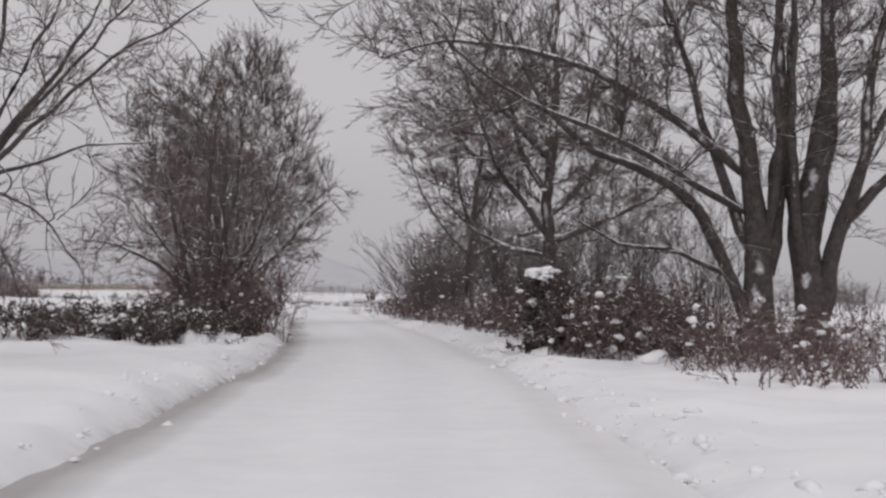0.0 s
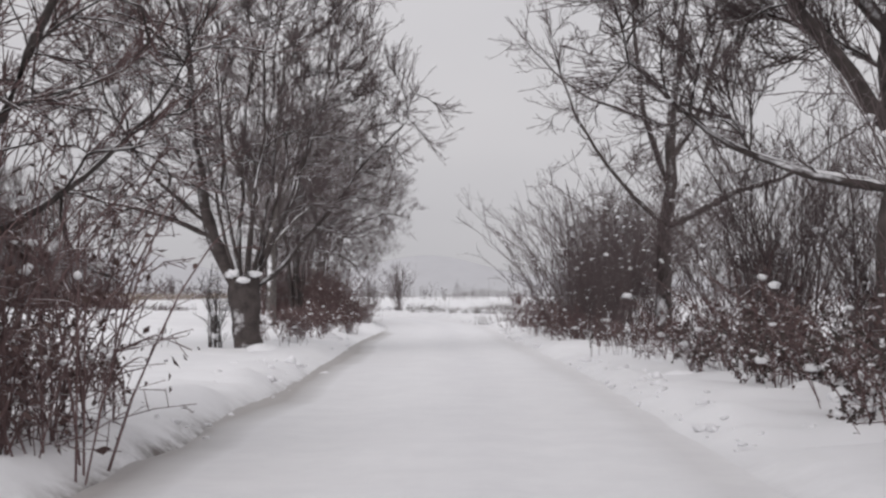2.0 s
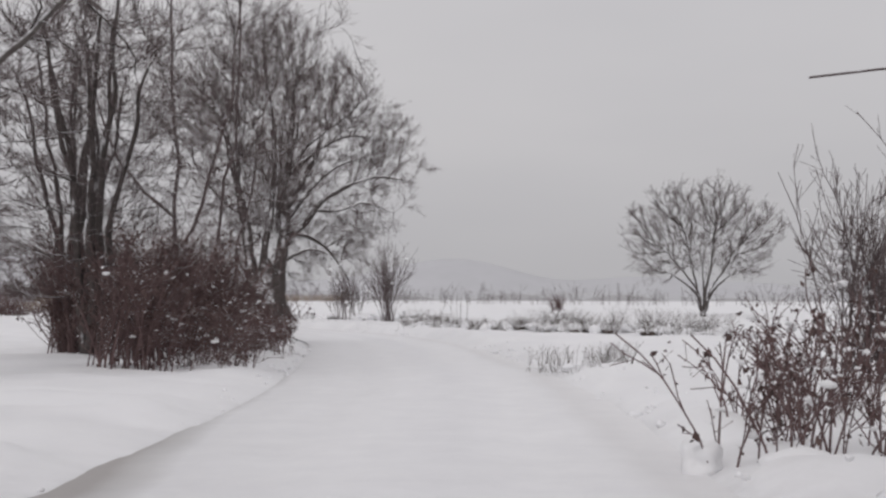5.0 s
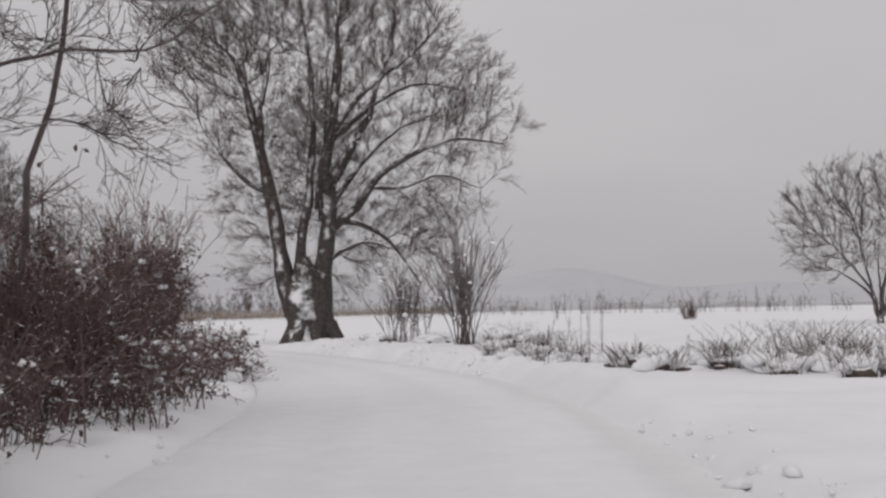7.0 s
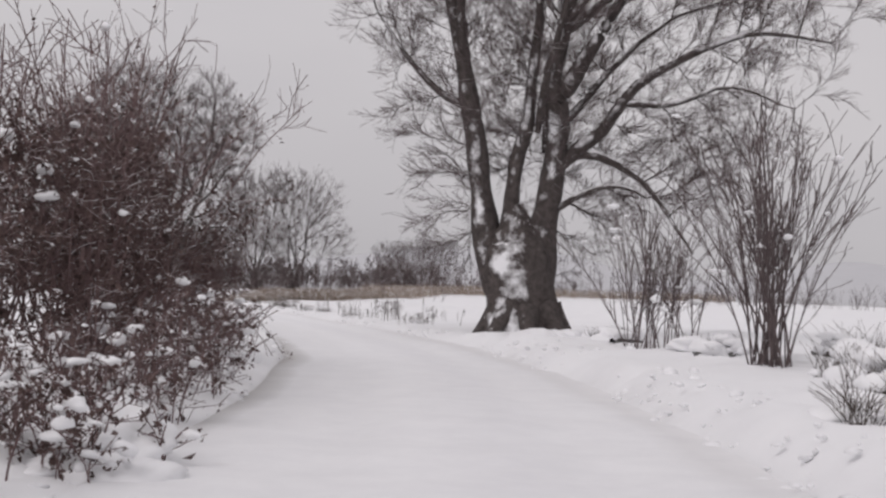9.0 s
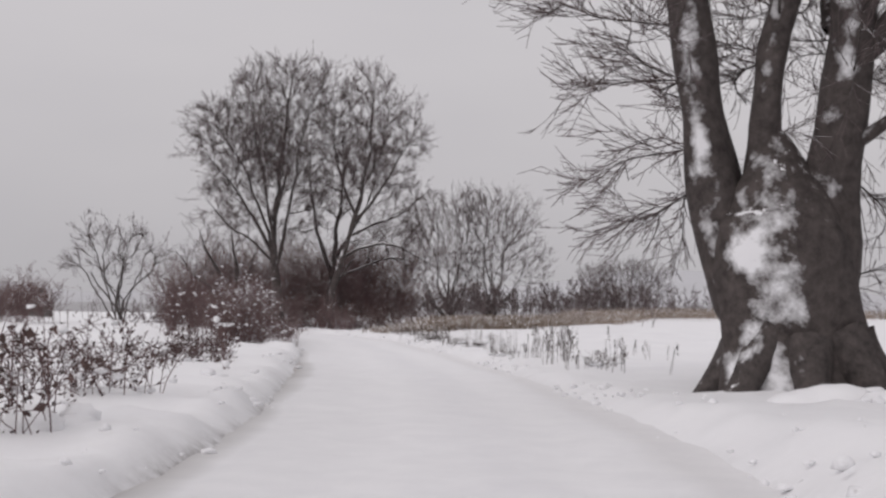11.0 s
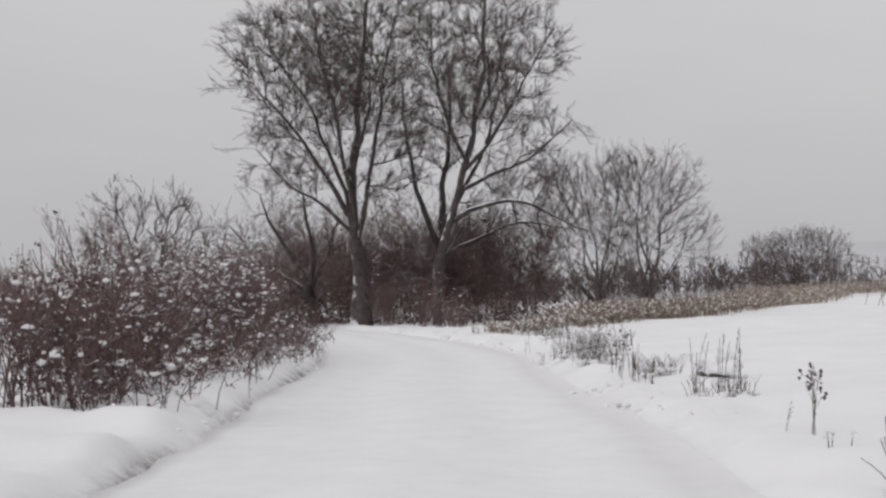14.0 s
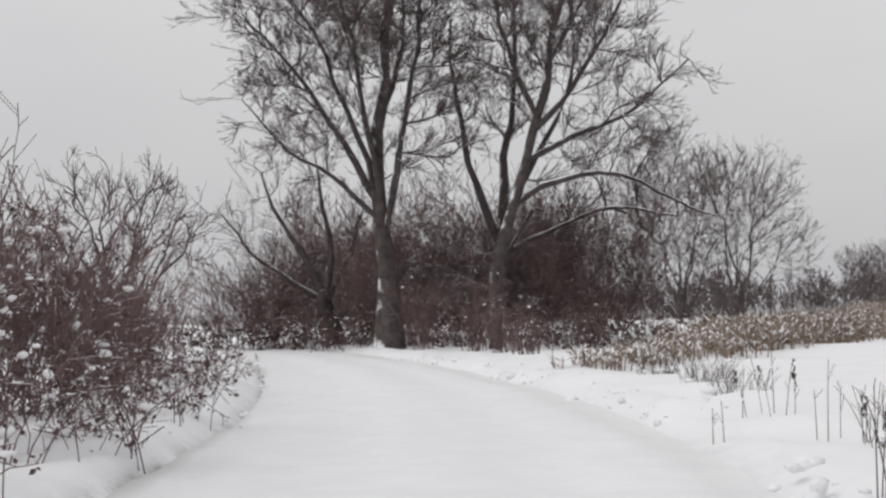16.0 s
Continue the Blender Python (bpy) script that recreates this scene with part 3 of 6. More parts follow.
# ---- ground: one sheet of snow with banks along the lane ----
def build_ground():
    inner = np.array([0.0, 0.12, 0.2, 0.26, 0.32, 0.38, 0.44, 0.5, 0.56, 0.62, 0.7, 0.8, 0.95, 1.1, 1.4, 1.8, 2.3, 3.0, 4.0, 5.5, 7.5, 10, 13, 17, 22, 28, 35, 42])
    across = np.r_[(LEFT_EDGE + 0.3 - inner)[::-1], -1.4, -0.4, 0.6, RIGHT_EDGE - 0.3 + inner]
    off = np.broadcast_to(across, (len(LINE), len(across)))
    x = LINE[:, None, 0] + LINE_RIGHT[:, None, 0] * off
    y = LINE[:, None, 1] + LINE_RIGHT[:, None, 1] * off
    z = lie(x, y, off)
    z = np.where(np.abs(off) > 40, -0.36 + swell(x, y), z)
    n, m = off.shape
    v = np.stack([x, y, z], -1).reshape(-1, 3)
    i = np.arange(n - 1)[:, None] * m + np.arange(m - 1)[None, :]
    f = np.stack([i, i + 1, i + m + 1, i + m], -1).reshape(-1, 4)
    beside = np.where(off > 0, off - RIGHT_EDGE, LEFT_EDGE - off)
    dirt = np.exp(-(((beside - 0.1) / np.where(off > 0, 0.22, 0.13)) ** 2)) * np.where(off > 0, 0.25, 1.0) + 0.06 * np.exp(-(((beside - 0.6) / 0.6) ** 2))
    patchy = np.where(off > 0, 0.5, 0.95) + 0.6 * wobble(x, y, 9, 11) + 0.3 * wobble(x, y, 2.5, 12)
    dirt = np.clip(dirt * np.clip(patchy, 0, 1) * (1 - 0.8 * ease((y - 74) / 10) * (1 - ease((y - 112) / 10))), 0, 1)
    # the wide fields round it, to the horizon
    ang = np.linspace(0, 2 * np.pi, 96, endpoint=False)
    rad = np.array([0.0, 60, 120, 200, 320, 520, 900, 1600, 2600])
    fx = -30 + rad[:, None] * np.cos(ang)
    fy = 130 + rad[:, None] * np.sin(ang)
    fz = swell(fx, fy) - 0.32 + 0.25 * wobble(fx, fy, 90, 8) * (rad[:, None] > 250)
    w = np.stack([fx, fy, fz], -1).reshape(-1, 3)
    a = np.arange(len(rad) - 1)[:, None] * 96 + np.arange(96)[None, :]
    b = np.arange(len(rad) - 1)[:, None] * 96 + (np.arange(96)[None, :] + 1) % 96
    g = np.stack([a, b, b + 96, a + 96], -1).reshape(-1, 4)[:, ::-1]
    me = mesh_of("ground", [(v, f[:, ::-1], 0), (w, g, 0)], [MAT_BANK])
    me.attributes.new("dirt", "FLOAT", "POINT").data.foreach_set("value", np.r_[dirt.ravel(), np.zeros(len(w))].astype(np.float32))
    tagged(new("ground", me), "white snow field with ploughed banks along lane", "ground", kind="structure")


def build_road():
    across = np.r_[np.linspace(LEFT_EDGE - 0.25, -1.2, 10), np.linspace(-0.9, RIGHT_EDGE + 0.25, 16)]
    off = np.broadcast_to(across, (len(LINE), len(across)))
    x = LINE[:, None, 0] + LINE_RIGHT[:, None, 0] * off
    y = LINE[:, None, 1] + LINE_RIGHT[:, None, 1] * off
    ruts = sum(np.exp(-(((off - c) / 0.28) ** 2)) for c in (-1.45, 0.55))
    z = 0.015 * wobble(x, y, 3.0, 21) + 0.005 * wobble(x, y, 0.9, 22) - 0.028 * ruts - 0.004 * off**2
    n, m = off.shape
    i = np.arange(n - 1)[:, None] * m + np.arange(m - 1)[None, :]
    f = np.stack([i, i + m, i + m + 1, i + 1], -1).reshape(-1, 4)[:, ::-1]
    me = mesh_of("road", [(np.stack([x, y, z], -1).reshape(-1, 3), f, 0)], [MAT_ROAD])
    me.attributes.new("across", "FLOAT", "POINT").data.foreach_set("value", (off + 0.7 * ease((-1.2 - off) / 0.8) * (ease((y - 70) / 14) * (1 - ease((y - 112) / 12)) + 0.3 * ease((y - 112) / 12) + 0.35 * ease((y - 148) / 10))).astype(np.float32).ravel())
    tagged(new("road", me), "narrow lane of packed snow with grey slush edges", "road", kind="structure")


def build_clods():
    """Lumps that the plough threw on both banks."""
    rng = np.random.RandomState(31)
    n = 5600
    k = rng.randint(120, 1400, n)
    right = rng.rand(n) < 0.7
    o = np.where(right, RIGHT_EDGE + 0.1 + np.abs(rng.normal(size=n)) * 0.5, LEFT_EDGE - 0.05 - np.abs(rng.normal(size=n)) * 0.5)
    keep = wobble(LINE[k, 0], LINE[k, 1], 11, 33) + 0.3 * rng.normal(size=n) > -0.1
    k, o = k[keep], o[keep]
    x, y = LINE[k, 0] + LINE_RIGHT[k, 0] * o + rng.uniform(-0.2, 0.2, len(k)), LINE[k, 1] + LINE_RIGHT[k, 1] * o + rng.uniform(-0.2, 0.2, len(k))
    s = np.minimum(0.027 * np.exp(0.65 * rng.normal(size=len(k))), 0.1)
    c = np.stack([x, y, lie(x, y, o) + 0.2 * s], 1)
    tagged(new("snow_clods", mesh_of("snow_clods", [(*blobs(rng, c, s, 0.6), 0)], [MAT_CLOD])), "scattered lumps of ploughed snow on banks", "snow", kind="stuff")


build_ground()
build_road()

# ---- far distance ----
def build_hills():
    # Two hill ridges and a far tree line, haze toned and faintly glowing.
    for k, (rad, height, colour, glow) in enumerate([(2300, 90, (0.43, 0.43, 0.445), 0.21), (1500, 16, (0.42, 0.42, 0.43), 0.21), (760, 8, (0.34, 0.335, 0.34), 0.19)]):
        a = np.linspace(0, 2 * np.pi, 480, endpoint=False)
        north = (np.degrees(a) - 90 + 180) % 360 - 180
        if k == 0:
            h = 24 + 52 * np.exp(-((north - 1.0) / 4.2) ** 2) + 26 * np.exp(-((north + 8) / 6) ** 2) + 66 * np.exp(-((north - 17) / 8) ** 2) + 40 * np.exp(-((north - 60) / 16) ** 2) + 50 * np.exp(-((np.abs(north) - 130) / 40) ** 2) + 4 * np.sin(29 * a) + 3 * np.sin(53 * a + 1)
        elif k == 1:
            h = height * (0.6 + 0.25 * np.sin(9 * a + 1) + 0.15 * np.sin(31 * a))
        else:
            h = np.maximum(height * (0.5 + 0.5 * np.sin(2 * a + 1) ** 2) * (0.8 + 0.3 * np.sin(37 * a) * np.sin(23 * a + 1) + 0.25 * np.sin(71 * a + 2)), 2.5)
        rings = [(rad * 0.89, -1.0), (rad * 0.945, 0.45), (rad, 1.0)] if rad > 1000 else [(rad - 6, -1.0), (rad - 3, 0.7), (rad, 1.0)]
        v = np.concatenate([np.stack([-30 + r * np.cos(a), 130 + r * np.sin(a), np.where(s < 0, -1.0, h * s)], 1) for r, s in rings])
        i = np.arange(480)
        j = (i + 1) % 480
        f = np.concatenate([np.stack([q * 480 + i, q * 480 + j, q * 480 + 480 + j, q * 480 + 480 + i], 1) for q in range(2)])
        tagged(new("backdrop_%d" % (k + 1), mesh_of("backdrop", [(v, f[:, ::-1], 0)], [haze_material("haze_painted_slope", colour, glow)])), "low hills and far tree line, pale haze painted in", "hills", kind="structure")


build_hills()

# ---- trees on the right of the lane ----
tree("twin_tree", 10.75, 29.1, "old dark twin-trunked tree standing in brambles behind bank",
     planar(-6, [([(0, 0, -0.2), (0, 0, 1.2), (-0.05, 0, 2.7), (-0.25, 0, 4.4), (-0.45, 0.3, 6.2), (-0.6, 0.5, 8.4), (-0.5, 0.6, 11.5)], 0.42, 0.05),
                 ([(-0.1, -0.1, 0.1), (-0.6, -0.2, 1.7), (-1.4, -0.4, 3.3), (-2.5, -0.6, 4.2), (-3.6, -0.7, 4.5), (-5.0, -0.8, 5.6), (-6.2, -0.8, 7.6)], 0.2, 0.03),
                 ([(0.2, 0, 2.0), (0.45, 0.2, 3.6), (0.6, 0.5, 5.6), (0.7, 0.9, 8), (0.9, 1.2, 11)], 0.27, 0.04),
                 ([(1.25, 0, -0.2), (1.2, 0, 1.3), (1.1, 0, 2.6), (1.2, -0.1, 4.2), (1.35, -0.3, 6.2), (1.5, -0.5, 8.4), (1.6, -0.6, 12)], 0.45, 0.05),
                 ([(1.4, 0, 0.6), (1.65, -0.2, 2.4), (2.05, -0.4, 3.9), (2.4, -0.6, 6.4), (3.1, -0.8, 10)], 0.26, 0.04),
                 ([(1.1, 0, 2.6), (0.8, 0.4, 4.2), (0.9, 0.8, 6.4), (1.0, 1.0, 9.5)], 0.2, 0.04),
                 ([(-0.15, 0, 2.4), (-0.7, 0.3, 3.8), (-1.1, 0.6, 5.4), (-1.7, 0.8, 7.2), (-2.4, 0.9, 9.6)], 0.17, 0.03),
                 ([(0.1, 0.1, 2.2), (0.25, -0.3, 3.8), (0.2, -0.7, 5.6), (0.1, -1.0, 8.2), (0.3, -1.1, 10.6)], 0.16, 0.03),
                 ([(1.2, 0.1, 2.2), (1.55, 0.4, 3.8), (1.9, 0.8, 5.6), (2.0, 1.1, 8.0), (2.4, 1.2, 10.4)], 0.2, 0.03),
                 ([(1.1, -0.1, 1.8), (0.75, -0.4, 3.2), (0.5, -0.8, 4.8), (0.45, -1.2, 7.0), (0.2, -1.4, 9.4)], 0.16, 0.03),
                 ([(2.2, -0.5, 4.6), (2.9, 0.0, 5.8), (3.8, 0.4, 7.0), (4.4, 0.6, 9.2)], 0.13, 0.03),
                 ([(-0.6, 0.0, 1.9), (-1.9, 0.3, 2.5), (-3.2, 0.5, 2.7), (-4.6, 0.6, 3.4)], 0.08, 0.015),
                 ([(1.9, -0.3, 3.2), (2.8, -0.6, 4.3), (4.2, -0.9, 5.2), (5.8, -1.2, 7)], 0.16, 0.03),
                 ([(-0.3, 0.2, 4.3), (-1.6, 0.4, 5.4), (-3.4, 0.6, 6.6), (-5.6, 0.7, 7.3), (-7.4, 0.7, 7.5), (-9.0, 0.7, 7.0)], 0.15, 0.02),
                 ([(-0.2, 0.2, 3.4), (-1.6, -0.6, 4.0), (-3.4, -1.2, 4.9), (-5.4, -1.6, 5.6), (-7.0, -1.8, 6.6), (-8.4, -1.9, 8.2)], 0.11, 0.02)]),
     101, size=0.92, gap=0.9, fine=1.7,
     lobes=planar_lobes(-6, [((0.7, 0.5, 6.0), (0.8, 0.8, 8.6), 2.2, 2.4, 20), ((2.4, -0.5, 5.6), (3.4, -0.6, 7.6), 2.0, 2.2, 18), ((-0.5, 0.3, 5.8), (-1.8, 0.5, 8.0), 2.0, 2.0, 18), ((-5.4, 0.7, 7.2), (-7.4, 0.7, 7.6), 1.8, 1.0, 16), ((-2.6, -1.0, 4.4), (-4.2, -1.2, 5.2), 1.6, 1.0, 14)]))

tree("roadside_ash", 8.4, 43.2, "dark bare tree with snow on its crooked limbs",
     [([(0, 0, -0.2), (0, 0, 1.4), (0.05, 0, 2.8), (-0.05, 0, 4.6), (0.25, 0, 6.4), (0.15, 0, 9), (0.3, 0, 12)], 0.32, 0.04),
      ([(0, 0, 3.3), (-0.9, -0.3, 4.4), (-2.0, -0.8, 5.8), (-3.0, -1.1, 8.4)], 0.14, 0.03),
      ([(0, 0, 2.6), (-1.2, 0.4, 2.9), (-2.2, 0.9, 3.4), (-3.6, 1.0, 4.6)], 0.09, 0.02),
      ([(0.05, 0, 3.9), (1.4, 0, 5.4), (2.6, 0.2, 7.6), (3.0, 0.3, 10)], 0.15, 0.03),
      ([(0.05, 0, 4.6), (-0.8, 0.5, 6.2), (-1.4, 0.9, 8.6), (-1.6, 1.2, 11)], 0.13, 0.03),
      ([(0.05, 0, 3.0), (1.5, -1.0, 3.7), (3.2, -1.8, 4.6), (4.6, -2.2, 6.2)], 0.13, 0.03),
      ([(0.1, 0, 5.8), (-1.4, -1.2, 7), (-3.0, -2.0, 8.2), (-4.2, -2.4, 10)], 0.12, 0.025)],
     102, size=0.92, gap=0.88, fine=1.9, clumps=60, bark=MAT_TALL,
     lobes=[((-1.6, -0.5, 5.4), (-2.6, -0.8, 7.4), 1.7, 2.0, 18), ((-1.4, 0.6, 3.2), (-2.7, 0.9, 4.4), 1.5, 1.1, 14), ((0.1, 0, 5.8), (-0.7, 0.4, 8.4), 2.0, 2.2, 18), ((1.5, 0, 5.4), (2.4, 0.1, 7.0), 1.8, 2.0, 16), ((2.0, -1.2, 4.0), (3.2, -1.7, 5.0), 1.5, 1.2, 12), ((-2.6, -0.8, 4.6), (-4.0, -1.0, 6.6), 1.6, 2.0, 12), ((0.0, 0.3, 3.0), (-1.0, 0.6, 5.6), 1.8, 1.6, 12), ((0.6, -0.4, 4.4), (1.2, -0.8, 5.6), 1.6, 1.6, 12)])

tree("forked_tree", 8.0, 60.4, "slender forked tree with snow-lined limbs rising from thicket",
     [([(0, 0, -0.2), (0.05, 0, 1.6), (0.0, 0, 3.1), (0.15, 0, 4.8), (0.45, 0, 7), (0.6, 0.1, 9.6), (0.8, 0.1, 12)], 0.25, 0.03),
      ([(0, 0, 3.1), (0.8, -0.2, 3.5), (1.8, -0.4, 4.0), (3.4, -0.6, 4.6), (5.2, -0.8, 5.8)], 0.13, 0.025),
      ([(0, 0, 3.2), (-0.7, 0.1, 3.9), (-1.5, 0.2, 4.9), (-2.4, 0.3, 6.4), (-3.0, 0.3, 8.4)], 0.075, 0.015),
      ([(0.1, 0, 4.4), (-0.5, -0.5, 6), (-0.9, -0.9, 8.4), (-0.6, -1.0, 11)], 0.1, 0.02),
      ([(0.2, 0, 4.9), (1.2, 0.6, 6.6), (1.9, 1.0, 9), (2.2, 1.2, 11)], 0.11, 0.02),
      ([(0.3, 0, 5.9), (-1.0, 0.4, 6.4), (-2.2, 0.5, 6.9), (-3.6, 0.5, 8.2)], 0.06, 0.015)],
     103, size=0.9, bark=MAT_TALL, clumps=50)

# ---- trees on the left of the lane ----
tree("field_edge_tree", -5.6, 18.9, "bare tree with long arching branches at field edge",
     [([(0, 0, -0.2), (0.15, 0, 1.0), (0.5, 0, 1.9), (1.0, -0.1, 2.6)], 0.2, 0.11),
      ([(1.0, -0.1, 2.6), (1.7, -0.2, 3.2), (2.5, -0.4, 4.0), (3.4, -0.6, 4.6), (4.3, -0.8, 5.2)], 0.05, 0.01),
      ([(1.0, -0.1, 2.6), (1.5, -0.2, 3.3), (2.2, -0.3, 4.2), (2.8, -0.4, 5.2), (3.2, -0.5, 6.4)], 0.06, 0.012),
      ([(1.0, -0.1, 2.6), (1.3, 0.1, 3.6), (1.9, 0.2, 4.8), (2.4, 0.3, 6.4)], 0.055, 0.012),
      ([(0.8, -0.1, 2.4), (1.0, 0.2, 3.6), (1.3, 0.4, 5.0), (1.5, 0.6, 7.0)], 0.07, 0.015),
      ([(1.0, -0.1, 2.6), (1.8, 0.1, 2.9), (2.6, 0.2, 3.2), (3.5, 0.3, 3.3)], 0.04, 0.008),
      ([(1.0, -0.1, 2.5), (1.6, -0.3, 2.4), (2.2, -0.5, 2.0), (2.7, -0.6, 1.3)], 0.035, 0.008),
      ([(0.9, -0.1, 2.4), (1.3, -0.4, 2.2), (1.6, -0.6, 1.6), (1.9, -0.7, 1.0)], 0.035, 0.008),
      ([(0.5, 0, 1.9), (0.3, 0.2, 3.4), (0.5, 0.3, 5.4), (0.4, 0.4, 7.4)], 0.09, 0.015),
      ([(1.1, -0.1, 2.7), (1.9, 0.3, 3.9), (2.9, 0.6, 5.2), (3.8, 0.8, 6.4)], 0.05, 0.01),
      ([(0.6, 0, 2.1), (-0.4, 0.3, 3.4), (-1.2, 0.5, 5.2)], 0.07, 0.015)],
     104, size=0.7, tip=0.007, fine=1.6, bend=4)

tree("dense_willow", -2.3, 34.2, "dense many-stemmed willow, dark tangle of twigs",
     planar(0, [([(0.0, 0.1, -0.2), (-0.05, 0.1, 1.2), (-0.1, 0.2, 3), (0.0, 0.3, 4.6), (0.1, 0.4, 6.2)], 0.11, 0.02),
                ([(-0.1, 0, -0.2), (-0.5, 0.1, 1.3), (-0.8, 0.2, 2.4), (-1.0, 0.3, 3.4), (-1.3, 0.4, 4.4)], 0.12, 0.02),
                ([(-0.2, 0, 0.4), (-0.8, 0, 1.4), (-1.5, 0, 2.0), (-2.5, 0, 2.4), (-3.4, 0, 2.5)], 0.1, 0.012),
                ([(0.05, 0.15, -0.2), (0.18, 0.3, 1.6), (0.5, 0.6, 3.4), (0.7, 0.8, 5.0), (0.8, 0.9, 6.4)], 0.09, 0.02),
                ([(0.1, 0.25, -0.2), (0.45, 0.5, 1.4), (1.2, 1.0, 2.8), (1.6, 1.2, 4.0), (1.9, 1.3, 5.0)], 0.08, 0.02),
                ([(0.3, 0.2, 0.2), (0.4, 0.2, 2.0), (0.3, 0.2, 3.8), (0.4, 0.3, 5.4)], 0.09, 0.02),
                ([(0.12, 0.3, -0.2), (0.6, 0.8, 1.2), (1.6, 1.6, 2.2), (2.3, 1.8, 3.0)], 0.07, 0.012),
                ([(-0.2, -0.3, 0), (-0.5, -0.4, 1.4), (-1.1, -0.5, 2.4), (-1.9, -0.6, 3.4)], 0.08, 0.012),
                ([(-0.1, 0.5, 0), (-0.5, 0.8, 2.0), (-0.9, 1.0, 3.4), (-1.5, 1.1, 4.4)], 0.09, 0.012),
                ([(0.2, -0.1, 0), (0.2, -0.2, 1.4), (0.5, -0.2, 2.8), (0.6, -0.2, 4.0)], 0.08, 0.012),
                ([(0.1, 0.6, 0), (-0.1, 0.8, 1.8), (0.2, 1.0, 3.6), (0.3, 1.1, 5.4)], 0.09, 0.012)]),
     105, size=0.62, tip=0.007, fine=1.0, twig=MAT_RED, clumps=40,
     lobes=[((-0.2, 0, 1.0), (-0.6, 0.2, 2.8), 1.3, 1.4, 22), ((0.4, 0.3, 1.2), (0.6, 0.4, 3.5), 1.2, 1.8, 19), ((-1.0, 0, 1.5), (-2.4, 0, 2.4), 1.3, 0.9, 24), ((-0.3, 0, 0.7), (-0.9, 0.3, 1.9), 1.3, 1.0, 20), ((0.1, 0, 0.5), (0.2, 0.2, 1.6), 0.9, 0.9, 14), ((0.8, 0.8, 1.2), (1.9, 1.2, 3.0), 1.0, 1.2, 16), ((0.6, 0.4, 1.6), (1.7, 0.6, 3.6), 1.1, 1.4, 9)])

